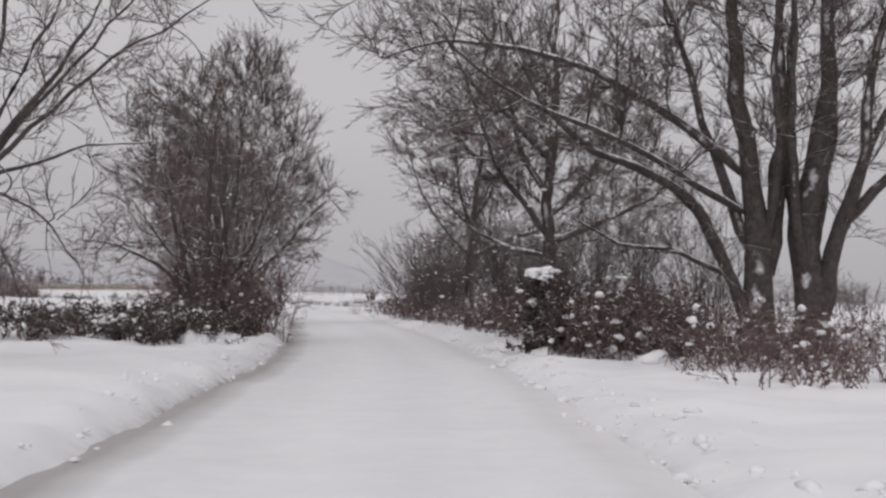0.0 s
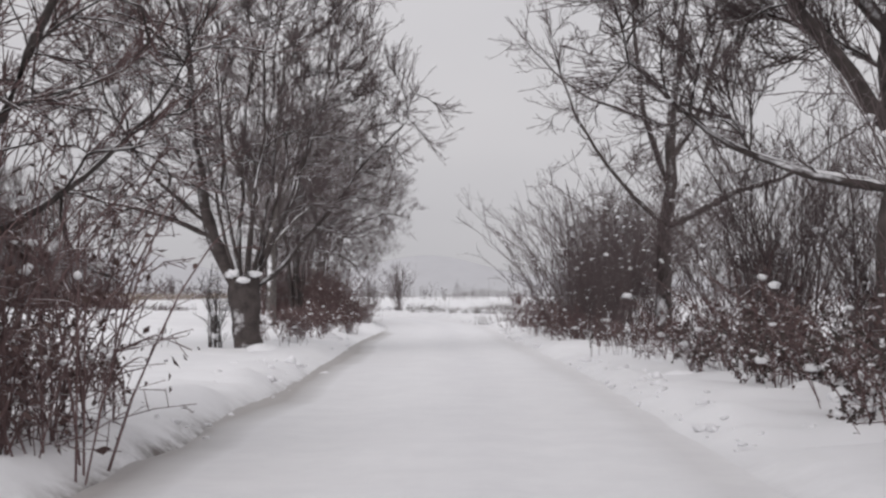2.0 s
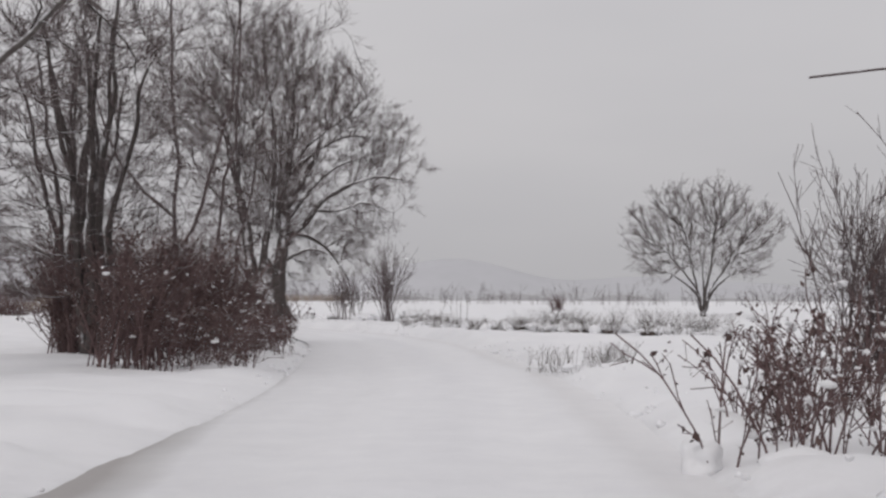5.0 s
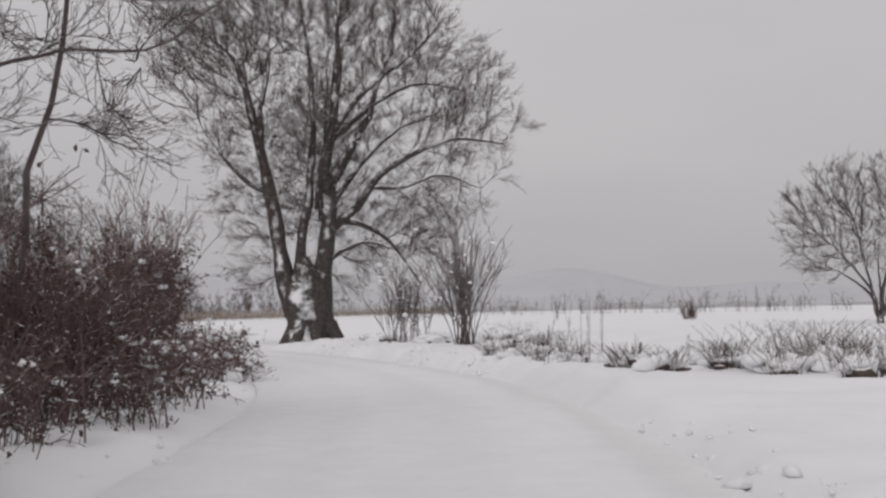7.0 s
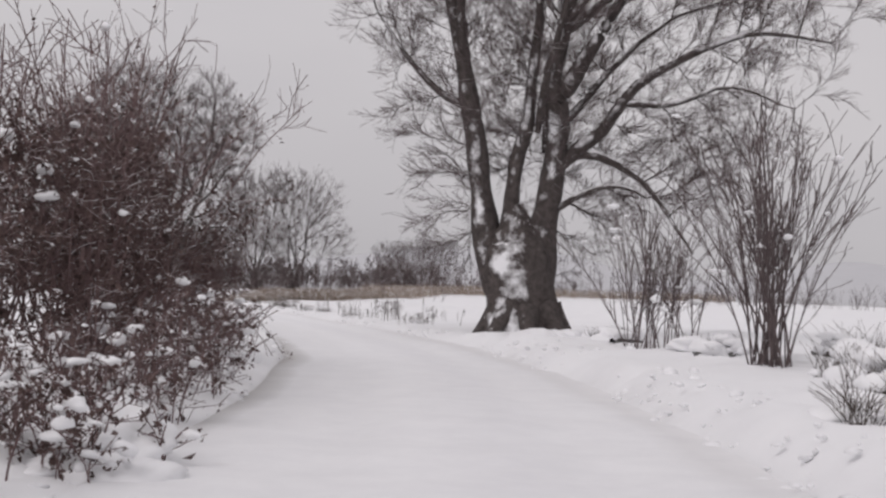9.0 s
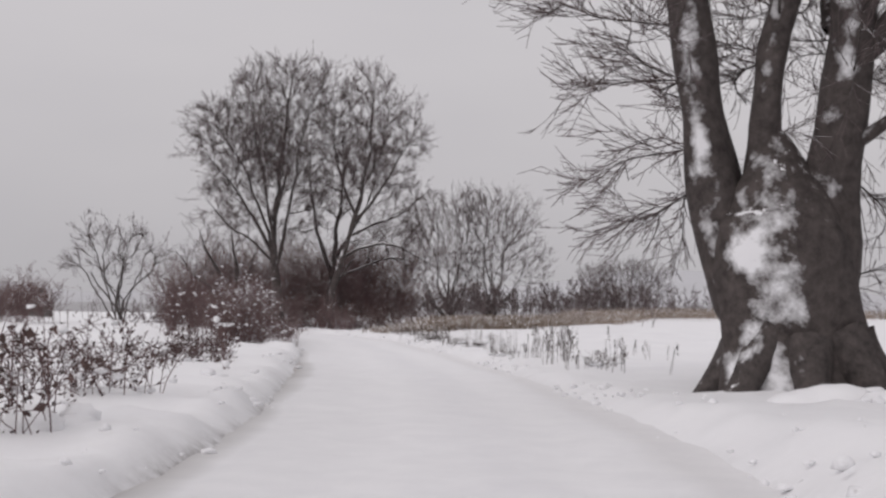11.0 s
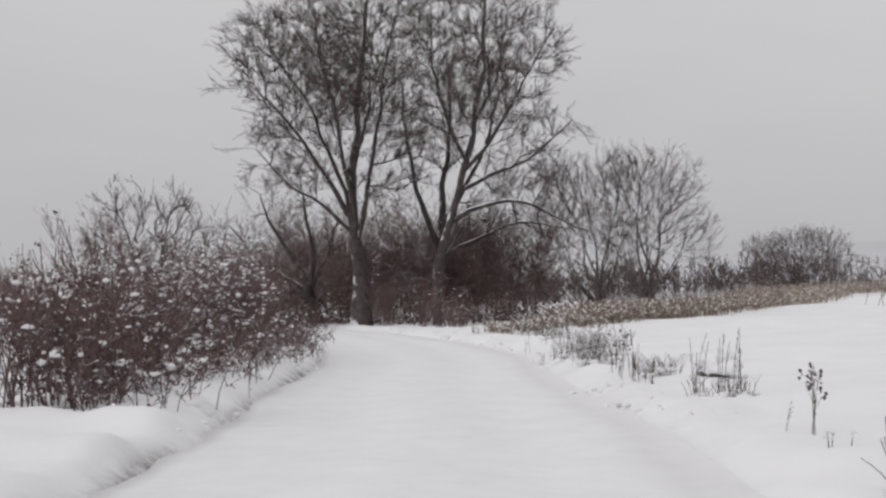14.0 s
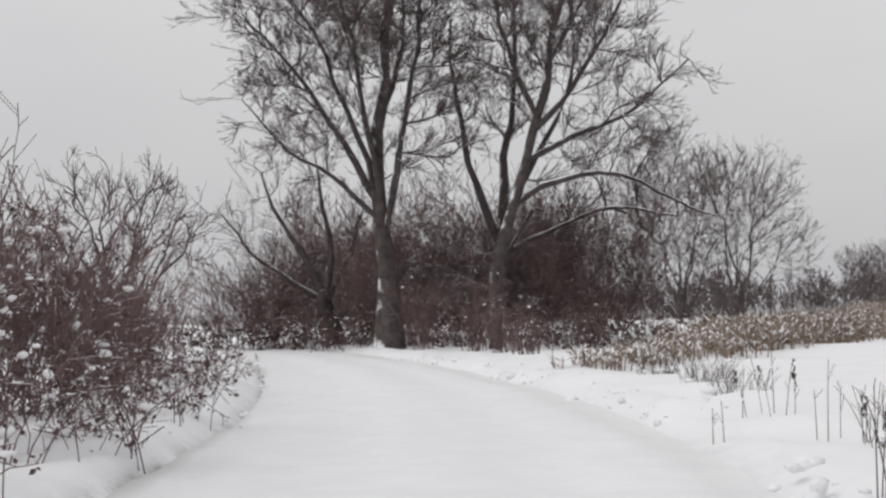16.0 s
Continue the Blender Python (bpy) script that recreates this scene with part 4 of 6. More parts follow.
tree("pollard_willow", -2.5, 55.0, "old pollard willow with thick trunk and fan of snowy limbs",
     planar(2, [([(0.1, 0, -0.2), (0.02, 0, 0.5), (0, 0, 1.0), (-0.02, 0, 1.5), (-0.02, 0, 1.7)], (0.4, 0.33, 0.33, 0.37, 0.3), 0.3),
                ([(-0.2, 0, 1.35), (-0.55, 0.1, 2.1), (-0.95, 0.1, 3.0), (-1.1, 0.1, 4.2), (-1.3, 0.2, 6.0), (-1.7, 0.3, 9)], 0.19, 0.03),
                ([(-0.9, 0.1, 2.9), (-1.7, 0.1, 3.6), (-2.6, 0.1, 4.6), (-3.4, 0, 6.2)], 0.058, 0.014),
                ([(-0.8, 0.1, 2.6), (-1.9, -0.2, 3.1), (-3.2, -0.4, 3.4), (-4.4, -0.4, 3.9)], 0.08, 0.015),
                ([(-0.1, 0.1, 1.5), (-0.2, 0.2, 2.6), (-0.1, 0.3, 4.2), (0.0, 0.4, 6.4), (0.1, 0.5, 9.2)], 0.062, 0.014),
                ([(0.05, -0.1, 1.5), (0.15, -0.2, 2.8), (0.35, -0.3, 4.6), (0.5, -0.4, 7.0), (0.7, -0.4, 9)], 0.058, 0.014),
                ([(0.2, 0, 1.5), (0.5, 0, 2.2), (1.0, 0.1, 3.4), (1.6, 0.2, 5.2), (2.0, 0.2, 7.4)], 0.058, 0.014),
                ([(0.25, 0, 1.45), (0.9, 0.1, 2.0), (1.7, 0.2, 3.0), (2.8, 0.3, 4.4), (3.7, 0.3, 5.4)], 0.08, 0.015),
                ([(0.2, 0.2, 1.5), (0.5, 0.5, 3.0), (0.9, 0.9, 5.0), (1.1, 1.1, 8)], 0.052, 0.014),
                ([(-0.1, 0.25, 1.5), (-0.5, 0.8, 3), (-0.8, 1.2, 5.4), (-0.9, 1.5, 8)], 0.052, 0.014),
                ([(0.1, 0.1, 1.5), (0.35, 0.4, 2.8), (0.55, 0.7, 4.4), (0.8, 0.8, 6.6)], 0.052, 0.014),
                ([(-0.15, -0.15, 1.5), (-0.45, -0.5, 2.7), (-0.75, -0.8, 4.2), (-1.2, -1.0, 6.4)], 0.055, 0.014),
                ([(-0.05, 0.0, 1.6), (-0.35, 0.0, 2.8), (-0.55, 0.1, 4.4), (-0.6, 0.2, 7.0)], 0.052, 0.014),
                ([(0.2, -0.1, 1.5), (0.6, -0.4, 2.5), (1.2, -0.7, 3.8), (1.7, -0.9, 5.6)], 0.052, 0.014),
                ([(0.0, -0.25, 1.5), (0.2, -0.7, 3), (0.6, -1.1, 5), (0.9, -1.4, 7.4)], 0.05, 0.014)]),
     106, size=0.8, gap=0.88, tip=0.009, fine=1.7, bark=MAT_TALL, clumps=60,
     lobes=planar_lobes(2, [((-0.8, 0, 2.6), (-2.6, -0.1, 3.6), 1.6, 1.1, 16), ((-0.3, 0, 2.0), (-1.2, 0.3, 4.4), 1.4, 1.4, 13), ((-0.9, 0, 4.2), (-2.6, 0, 8.2), 2.2, 2.6, 18), ((0.1, 0, 4.8), (0.2, 0, 9.6), 2.1, 2.8, 19), ((1.0, 0.1, 3.4), (2.2, 0, 5.5), 1.7, 1.8, 16), ((0.8, 0, 4.4), (1.6, 0, 8.0), 1.5, 2.0, 13),
                            ((-2.2, 0, 4.1), (-3.6, 0, 5.8), 1.6, 1.4, 11), ((0.8, 0.1, 2.1), (2.0, 0.2, 3.3), 1.2, 1.0, 11)]))

tree("slender_tree", -5.8, 82.5, "bare tree with pale snow-plastered trunk and open crown",
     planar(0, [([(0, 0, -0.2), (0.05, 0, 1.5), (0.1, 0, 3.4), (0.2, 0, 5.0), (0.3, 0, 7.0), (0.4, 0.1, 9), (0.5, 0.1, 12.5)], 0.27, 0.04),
                ([(0.05, 0, 3.3), (-0.3, 0, 4.2), (-0.75, 0, 5.4), (-1.3, 0.1, 6.8), (-1.8, 0.2, 8.4), (-2.2, 0.2, 11.5)], 0.18, 0.03),
                ([(-0.6, 0, 4.9), (-0.7, 0.2, 6.6), (-0.6, 0.4, 8.6), (-0.7, 0.5, 11.5)], 0.12, 0.03),
                ([(0.2, 0, 4.9), (0.8, 0, 6.4), (1.3, 0.1, 8.2), (1.9, 0.2, 11)], 0.14, 0.03),
                ([(0.1, 0, 3.6), (0.8, -0.2, 4.4), (1.9, -0.4, 5.4), (3.2, -0.5, 6.9)], 0.09, 0.02),
                ([(-0.3, 0, 4.2), (-1.5, -0.2, 4.9), (-2.8, -0.4, 6.0), (-3.8, -0.4, 7.8)], 0.09, 0.02),
                ([(0, 0, 2.8), (-0.7, 0.2, 3.2), (-1.7, 0.3, 3.4), (-2.8, 0.3, 3.8)], 0.06, 0.012),
                ([(0.3, 0, 6.6), (1.4, 0.3, 7.8), (2.6, 0.4, 9.6)], 0.09, 0.02),
                ([(-1.4, 0.1, 7.0), (-2.6, 0.2, 8.4), (-3.4, 0.2, 10.2)], 0.09, 0.02)]),
     107, bark=MAT_PALE, size=0.9, fine=1.7)

tree("thicket_tree", -5.6, 98.8, "dark bare tree rising out of a bramble thicket",
     planar(5, [([(0, 0, -0.2), (-0.1, 0, 1.6), (-0.25, 0, 3.0), (-0.35, 0, 5), (-0.4, 0, 8), (-0.6, 0, 11.5)], 0.085, 0.02),
                ([(-0.2, 0, 2.7), (0.3, 0, 3.6), (0.7, 0, 5.0), (1.2, 0, 7.2), (1.5, 0, 10.5)], 0.06, 0.015),
                ([(0.5, 1.2, -0.2), (0.7, 1.2, 2.4), (1.0, 1.2, 5.0), (1.3, 1.2, 8.0), (1.4, 1.2, 11)], 0.07, 0.02),
                ([(0.9, 2.2, -0.2), (1.2, 2.2, 2.6), (1.7, 2.2, 5.4), (2.4, 2.2, 8.6)], 0.06, 0.015),
                ([(-0.3, 0, 3.6), (-1.4, 0, 4.6), (-2.4, 0.2, 6.4), (-3.0, 0.3, 9)], 0.06, 0.015),
                ([(0.8, 0, 5.0), (1.8, -0.1, 5.4), (3.0, -0.2, 5.6), (4.0, -0.2, 6.2)], 0.03, 0.008),
                ([(0.8, 1.2, 4.0), (1.8, 1.0, 4.2), (3.0, 0.8, 4.2), (4.0, 0.7, 4.8)], 0.03, 0.008)]),
     108, bark=MAT_TWIG, size=0.9, fine=1.8, tip=0.006, bend=4)

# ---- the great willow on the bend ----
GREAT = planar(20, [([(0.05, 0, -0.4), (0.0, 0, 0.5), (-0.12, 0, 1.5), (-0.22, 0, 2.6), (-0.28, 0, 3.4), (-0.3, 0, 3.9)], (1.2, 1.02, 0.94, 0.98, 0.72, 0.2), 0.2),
                 ([(-0.45, 0, 0.4), (-0.66, 0, 1.2), (-0.95, 0, 2.1), (-1.25, 0, 3.4), (-1.44, 0, 4.7), (-1.6, 0, 5.6), (-1.75, 0, 6.6), (-2.0, 0.1, 7.6), (-2.35, 0.2, 9.6), (-3.2, 0.3, 12.5)], 0.52, 0.1),
                 ([(0.25, 0, 0.4), (0.33, 0, 1.2), (0.42, 0, 2.2), (0.55, 0, 3.7), (0.76, 0, 4.85), (0.72, 0, 6.6), (0.66, 0, 7.8), (1.0, 0, 9.6), (1.3, 0, 14)], 0.56, 0.1),
                 ([(-0.45, 0, 2.0), (-0.52, 0, 3.4), (-0.38, -0.1, 5.0), (-0.12, -0.1, 6.2), (-0.03, 0, 7.7), (0.2, 0.1, 9.6), (-0.1, 0.3, 14)], 0.3, 0.06),
                 ([(0.7, 0, 6.6), (1.0, -0.2, 7.4), (1.45, -0.3, 8.1), (2.2, -0.4, 9.4), (3.6, -0.5, 13)], 0.3, 0.05),
                 ([(0.8, 0, 4.9), (1.2, -0.2, 5.4), (2.16, -0.3, 6.2), (2.75, -0.4, 7.1), (3.6, -0.5, 7.9), (5.1, -0.6, 8.7), (6.8, -0.8, 9.1), (8.6, -0.8, 8.9)], 0.24, 0.03),
                 ([(1.2, -0.1, 5.3), (1.8, -0.3, 5.4), (2.75, -0.5, 5.0), (3.6, -0.6, 4.3), (4.2, -0.7, 3.4), (4.8, -0.7, 2.6)], 0.15, 0.03),
                 ([(0.6, 0, 3.6), (1.0, -0.2, 3.9), (1.7, -0.3, 4.3), (2.6, -0.4, 4.5), (3.4, -0.5, 4.2)], 0.13, 0.03),
                 ([(2.6, -0.4, 6.9), (4.0, -0.8, 6.9), (5.6, -1.2, 7.4), (7.4, -1.5, 6.8)], 0.1, 0.02),
                 ([(-1.75, 0, 6.7), (-2.5, 0.1, 7.0), (-3.4, 0.2, 7.8), (-4.6, 0.2, 9.4)], 0.16, 0.025),
                 ([(-2.1, 0.1, 8.2), (-2.2, -0.5, 10), (-1.9, -0.7, 12), (-1.8, -0.7, 14)], 0.18, 0.03),
                 ([(1.0, 0, 9.0), (3.0, 0.4, 10.8), (5.2, 0.8, 11.8), (7.4, 1.0, 11.6)], 0.16, 0.02),
                 ([(0.5, 0.2, 5.5), (0.8, 2.0, 7.5), (1.2, 3.4, 10), (1.4, 4.2, 13)], 0.2, 0.03),
                 ([(0.2, -0.2, 6.0), (0.4, -1.4, 8.0), (0.8, -2.4, 10.0), (1.0, -3.0, 12.5)], 0.16, 0.03),
                 ([(-1.9, 0.1, 7.4), (-2.0, 1.6, 9.4), (-2.4, 2.8, 11.4), (-2.6, 3.6, 13.5)], 0.16, 0.03),
                 ([(0.9, 0, 9.2), (2.4, -0.4, 11.2), (4.2, -0.6, 12.6), (5.8, -0.6, 14.2)], 0.16, 0.03),
                 ([(0.75, 0, 6.0), (2.2, 0.6, 7.8), (4.0, 1.0, 9.6), (6.2, 1.2, 10.6)], 0.15, 0.025)])
great = tree("great_willow", -10.2, 142.2, "huge old willow with split snowy trunk and spreading crown",
     GREAT,
     109, bark=MAT_WILLOW, main=1,
     lobes=planar_lobes(20, [((-1.4, 0.2, 3.8), (-2.5, 0.5, 4.6), 1.2, 1.0, 20), ((-1.2, 0.2, 2.4), (-2.1, 0.5, 3.0), 0.9, 0.7, 16), ((2.2, -0.4, 5.0), (4.6, -0.6, 5.4), 1.9, 1.5, 28), ((-0.9, 0.3, 1.5), (-2.1, 0.9, 2.9), 1.3, 1.1, 20), ((0.7, 0.4, 1.5), (1.7, 0.9, 2.7), 1.1, 1.0, 16), ((0.9, 0.2, 3.4), (2.4, 0.6, 4.0), 1.5, 1.3, 21), ((-1.5, 0, 5.2), (-2.9, 0.3, 6.8), 1.6, 1.4, 20), ((1.1, -0.1, 5.0), (3.1, -0.3, 5.9), 1.7, 1.3, 22), ((0.0, 0.3, 4.0), (0.2, 1.5, 6.6), 2.2, 2.2, 23), ((3.0, -0.4, 7.2), (5.6, -0.6, 6.2), 2.0, 1.2, 18), ((-2.6, 0.2, 9.4), (-4.6, 0.5, 13.2), 2.8, 2.8, 34), ((-2.2, 0, 10.0), (-2.0, 0.5, 15.2), 2.4, 3.4, 31), ((0, 0, 10.0), (0.4, 0.3, 15.8), 2.8, 3.6, 37), ((2.0, -0.4, 9.4), (3.6, -0.5, 13.6), 2.6, 3.0, 34),
                             ((4.4, -0.5, 8.5), (6.3, -0.8, 11.4), 2.4, 2.2, 29), ((4.4, -0.6, 8.2), (6.3, -0.8, 8.9), 1.9, 1.2, 24), ((2.6, -0.4, 6.8), (4.3, -0.6, 7.0), 1.9, 1.3, 24), ((2.4, -0.4, 5.2), (4.0, -0.6, 4.4), 1.5, 1.0, 18),
                             ((-2.1, 0.2, 7.2), (-3.5, 0.4, 9.4), 1.9, 1.7, 24), ((0.4, 0.3, 7.0), (0.8, 2.0, 9.5), 2.5, 2.5, 26), ((0.9, 0, 5.0), (2.0, 0, 6.2), 1.4, 1.2, 16), ((-0.4, 0, 6.5), (-0.3, -0.3, 9.6), 1.6, 2.0, 18)]), size=1.0, gap=0.88, tip=0.0072, fine=2.05, crook=0.3)

ROOTS = planar(20, [([(0.5, -0.5, 0.9), (0.85, -0.75, 0.35), (1.25, -1.05, -0.2)], 0.4, 0.16), ([(-0.45, -0.55, 0.9), (-0.75, -0.85, 0.35), (-1.1, -1.2, -0.2)], 0.42, 0.16), ([(-0.7, 0.1, 0.9), (-1.05, 0.1, 0.35), (-1.5, 0.1, -0.2)], 0.4, 0.15),
                    ([(0.75, 0.0, 0.9), (1.1, 0.0, 0.35), (1.5, 0.05, -0.2)], 0.4, 0.15), ([(0.05, -0.8, 0.8), (0.05, -1.1, 0.3), (0.1, -1.45, -0.2)], 0.38, 0.15)])
root_rng = np.random.RandomState(119)
for root_path, root_radius in zip(*rods(ROOTS)):
    part("root", mesh_of("root", [(*gnarled(root_rng, root_path, root_radius, 12, 16, 0.1), 0)], [MAT_BARK]), great, "dark furrowed root flare")

# ---- the tall pair beyond the bend and the woods behind ----
tree("tall_willow", -58.9, 197.5, "tall bare willow with broad fan crown beside lane",
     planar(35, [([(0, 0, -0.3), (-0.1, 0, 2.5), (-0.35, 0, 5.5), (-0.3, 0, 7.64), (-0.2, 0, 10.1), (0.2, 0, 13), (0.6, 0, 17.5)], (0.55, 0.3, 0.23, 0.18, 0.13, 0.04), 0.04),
                 ([(-0.15, 0, 3.6), (-0.65, 0, 6.0), (-1.4, 0, 8.6), (-2.6, 0, 11.2), (-4.4, 0, 14.2)], 0.172, 0.024),
                 ([(-0.4, 0, 5.2), (-1.6, 0.2, 7.4), (-2.8, 0.3, 9.3), (-4.4, 0.4, 11.3), (-5.6, 0.4, 12.4)], 0.172, 0.024),
                 ([(-0.1, 0, 4.4), (0.5, -0.2, 7.4), (1.0, -0.3, 10.6), (2.0, -0.4, 16.2)], 0.172, 0.024),
                 ([(-0.2, 0, 4.8), (-0.7, -0.6, 8.2), (-1.5, -1.0, 12.2), (-2.2, -1.2, 16.2)], 0.156, 0.024),
                 ([(-0.3, 0, 4.6), (-2.0, -0.8, 6.2), (-3.6, -1.2, 7.2), (-5.0, -1.4, 8.9)], 0.125, 0.020),
                 ([(-0.2, 0, 8.46), (0.4, 1.2, 10.9), (0.6, 2, 15)], 0.133, 0.024)]),
     110, size=1.05, gap=0.9, tip=0.011, fine=1.75, bark=MAT_TALL,
     lobes=planar_lobes(35, [((-0.4, 0, 4.6), (-2.8, -0.2, 7.6), 1.8, 1.3, 8), ((0.0, 0, 4.2), (1.2, -0.3, 7.0), 1.6, 1.4, 8), ((-0.6, -0.8, 8.6), (-0.8, -2.6, 12.4), 2.2, 2.6, 10), ((-0.2, 1.0, 8.6), (0.2, 2.8, 12.6), 2.2, 2.6, 10), ((-0.6, 0, 7.2), (-3.3, 0, 10.6), 2.0, 1.6, 11), ((-0.1, 0, 7.0), (1.6, 0, 10.0), 1.9, 1.9, 10), ((-0.5, -0.3, 7.0), (-1.6, -0.8, 12.2), 2.2, 2.2, 10), ((-2.0, 0, 10.6), (-4.4, 0, 13.5), 2.48, 2.42, 16), ((-2.6, 0.2, 9.2), (-3.8, 0, 9.7), 1.65, 1.21, 10), ((-1.2, -0.3, 12.0), (-1.5, 0, 16.3), 2.24, 2.75, 16), ((0.3, 0, 12.4), (1.5, 0, 16.5), 2.48, 2.86, 18),
                             ((0.2, 0, 9.4), (1.1, 0, 12.0), 1.89, 2.09, 13), ((-0.6, 1.0, 9.0), (-1.5, 1.8, 13.0), 2.36, 2.64, 13)]))
tree("tall_willow", -55.2, 198.6, "tall bare willow leaning out with low sweeping limb",
     planar(35, [([(0, 0, -0.3), (0.15, 0, 2.5), (0.7, 0, 5), (1.6, 0, 7.64), (2.2, 0, 10.5), (2.6, 0, 13.4), (2.8, 0, 17.1)], (0.3, 0.2, 0.17, 0.13, 0.1, 0.03), 0.03),
                 ([(0.6, 0, 4.8), (1.8, -0.2, 5.6), (3.6, -0.4, 6), (5.2, -0.5, 5.6), (6.6, -0.6, 4.8), (7.6, -0.6, 4.4)], 0.133, 0.024),
                 ([(1.5, 0, 7.48), (2.8, 0, 8.95), (4, 0, 10.9), (5.6, 0, 13.8)], 0.133, 0.024),
                 ([(1.7, 0, 7.8), (0.9, 0, 9.77), (0.2, 0, 12.1), (0, 0, 15.8)], 0.125, 0.024),
                 ([(1.2, 0, 6.49), (2.8, 0.2, 7.31), (5, 0.4, 8.3), (7, 0.6, 10.1)], 0.133, 0.024),
                 ([(2.2, 0, 10.1), (3.2, -0.4, 12.1), (3.8, -0.6, 15.4)], 0.109, 0.024),
                 ([(-0.8, 0, 0), (-0.3, 0.2, 1.8), (0.5, 0.3, 3.2), (1.4, 0.4, 4.8)], 0.094, 0.048)]),
     111, size=1.05, gap=0.9, tip=0.011, fine=1.75, bark=MAT_TALL,
     lobes=planar_lobes(35, [((2.0, -0.8, 8.6), (2.4, -2.6, 12.0), 2.0, 2.4, 8), ((2.0, 0.8, 8.6), (2.2, 2.6, 12.2), 2.0, 2.4, 8), ((1.6, 0, 7.2), (4.0, 0, 10.8), 2.0, 1.7, 11), ((1.2, 0, 6.2), (0.1, 0, 10.0), 1.7, 1.9, 10), ((1.4, 0, 6.4), (4.6, -0.2, 7.6), 1.8, 1.1, 10), ((2.4, 0, 12.0), (2.2, 0, 16.0), 2.24, 2.53, 16), ((3.4, 0, 11.2), (4.5, 0, 14.3), 2.01, 2.42, 15), ((4.4, 0, 11.6), (5.5, 0, 13.0), 1.18, 1.21, 8), ((3.2, 0.2, 7.8), (4.4, 0.2, 9.3), 1.65, 1.32, 10),
                             ((3.0, -0.3, 5.9), (4.8, -0.5, 6.5), 1.89, 0.99, 10), ((0.9, 0, 9.8), (0.4, 0, 13.4), 1.89, 2.53, 14)]))

tree("tall_willow", -58.6, 203.5, "bare willow standing behind the tall pair",
     planar(35, [([(0, 0, -0.3), (0.1, 0, 3), (0.4, 0, 6), (0.8, 0, 9), (1.0, 0, 14)], 0.3, 0.05), ([(0.2, 0, 4), (-0.8, 0, 7), (-1.4, 0, 10), (-1.6, 0, 13)], 0.2, 0.04), ([(0.3, 0, 5), (1.8, 0, 7.5), (3.0, 0, 10), (3.6, 0, 12.5)], 0.18, 0.04),
                 ([(0.3, 0, 3.6), (2.4, 0, 4.6), (4.8, 0, 5.4), (7.2, 0, 5.0)], 0.12, 0.03)]), 112, size=1.4, tip=0.016,
     lobes=planar_lobes(35, [((0.6, 0, 6.6), (0.8, 0, 10.5), 2.6, 2.8, 11), ((1.0, 0, 4.2), (3.6, 0, 6.0), 2.2, 1.5, 8)]))

build_clods()

# ---- thickets and shrubs along the lane ----
def hedge(rows, name, label, seed, **kw):
    for k, (x, y, h) in enumerate(rows):
        shrub(name, x, y, label, h, seed + k, **kw)


BRAMBLE = [dict(per_metre=4, u0=0.0, u1=0.98, length=0.5, angle=55, up=-0.02, wander=0.3, n=3, thin=0.7, tip=0.005),
           dict(per_metre=3.4, u0=0.1, u1=1, length=0.26, angle=55, up=0.0, wander=0.3, n=2, thin=0.7, tip=0.004)]
# right: brambles round the twin tree, an ivy-grown stub, tangled hedge
hedge([(7.0, 17.2, 0.8), (8.4, 18.6, 0.9), (7.4, 21.0, 1.0), (9.2, 22.4, 1.1), (8.2, 25.0, 1.2), (10.0, 26.4, 1.2), (12.6, 27.0, 1.2), (9.6, 24.0, 1.0)], "bramble", "low brown bramble with dead leaves and snow", 201,
      stems=26, lean=0.9, radius=0.012, levels=BRAMBLE, leaf=350, leaf_size=0.03, clump=12, clump_size=0.04, foot=0.7, mound=3, category="bramble", group="brambles")
hedge([(6.2, 25.2, 1.3), (6.9, 24.4, 1.5), (7.6, 23.2, 1.4), (7.0, 26.6, 1.7), (8.4, 22.0, 1.2)], "bramble", "dense brown bramble tangle behind snow bank", 231,
      stems=24, lean=0.7, radius=0.011, levels=BRAMBLE, leaf=700, leaf_size=0.032, clump=18, clump_size=0.04, foot=0.8, mound=2, category="bramble", group="brambles")
hedge([(6.3, 29.4, 1.4), (6.7, 32.2, 1.8), (6.9, 36.0, 1.2), (7.0, 38.8, 1.5), (6.9, 42.0, 1.2), (6.9, 45.0, 1.6), (6.4, 48.6, 1.2)], "bramble", "tangled brown bramble hedge specked with snow", 221,
      stems=20, lean=0.75, radius=0.01, levels=BRAMBLE, leaf=380, leaf_size=0.03, clump=16, clump_size=0.04, foot=0.8, mound=3, category="bramble", group="brambles")
ivy_stub = shrub("ivy_stub", 5.3, 27.3, "dark ivy-grown stub with a thick cap of snow", 1.7, 241, stems=18, lean=0.16, radius=0.04, leaf=3600, leaf_mat=MAT_IVY, leaf_size=0.045, clump=10, clump_size=0.05, foot=0.34, bark=MAT_BARK, levels=BRAMBLE)
IVY = np.random.RandomState(243)
stuff("snow_cap", [blobs(IVY, np.array([0.0, 0, 1.72]) + IVY.normal(size=(14, 3)) * [0.14, 0.11, 0.04], IVY.uniform(0.08, 0.14, 14), 0.5, 3)], MAT_CLUMP, ivy_stub, "thick ragged cap of snow")
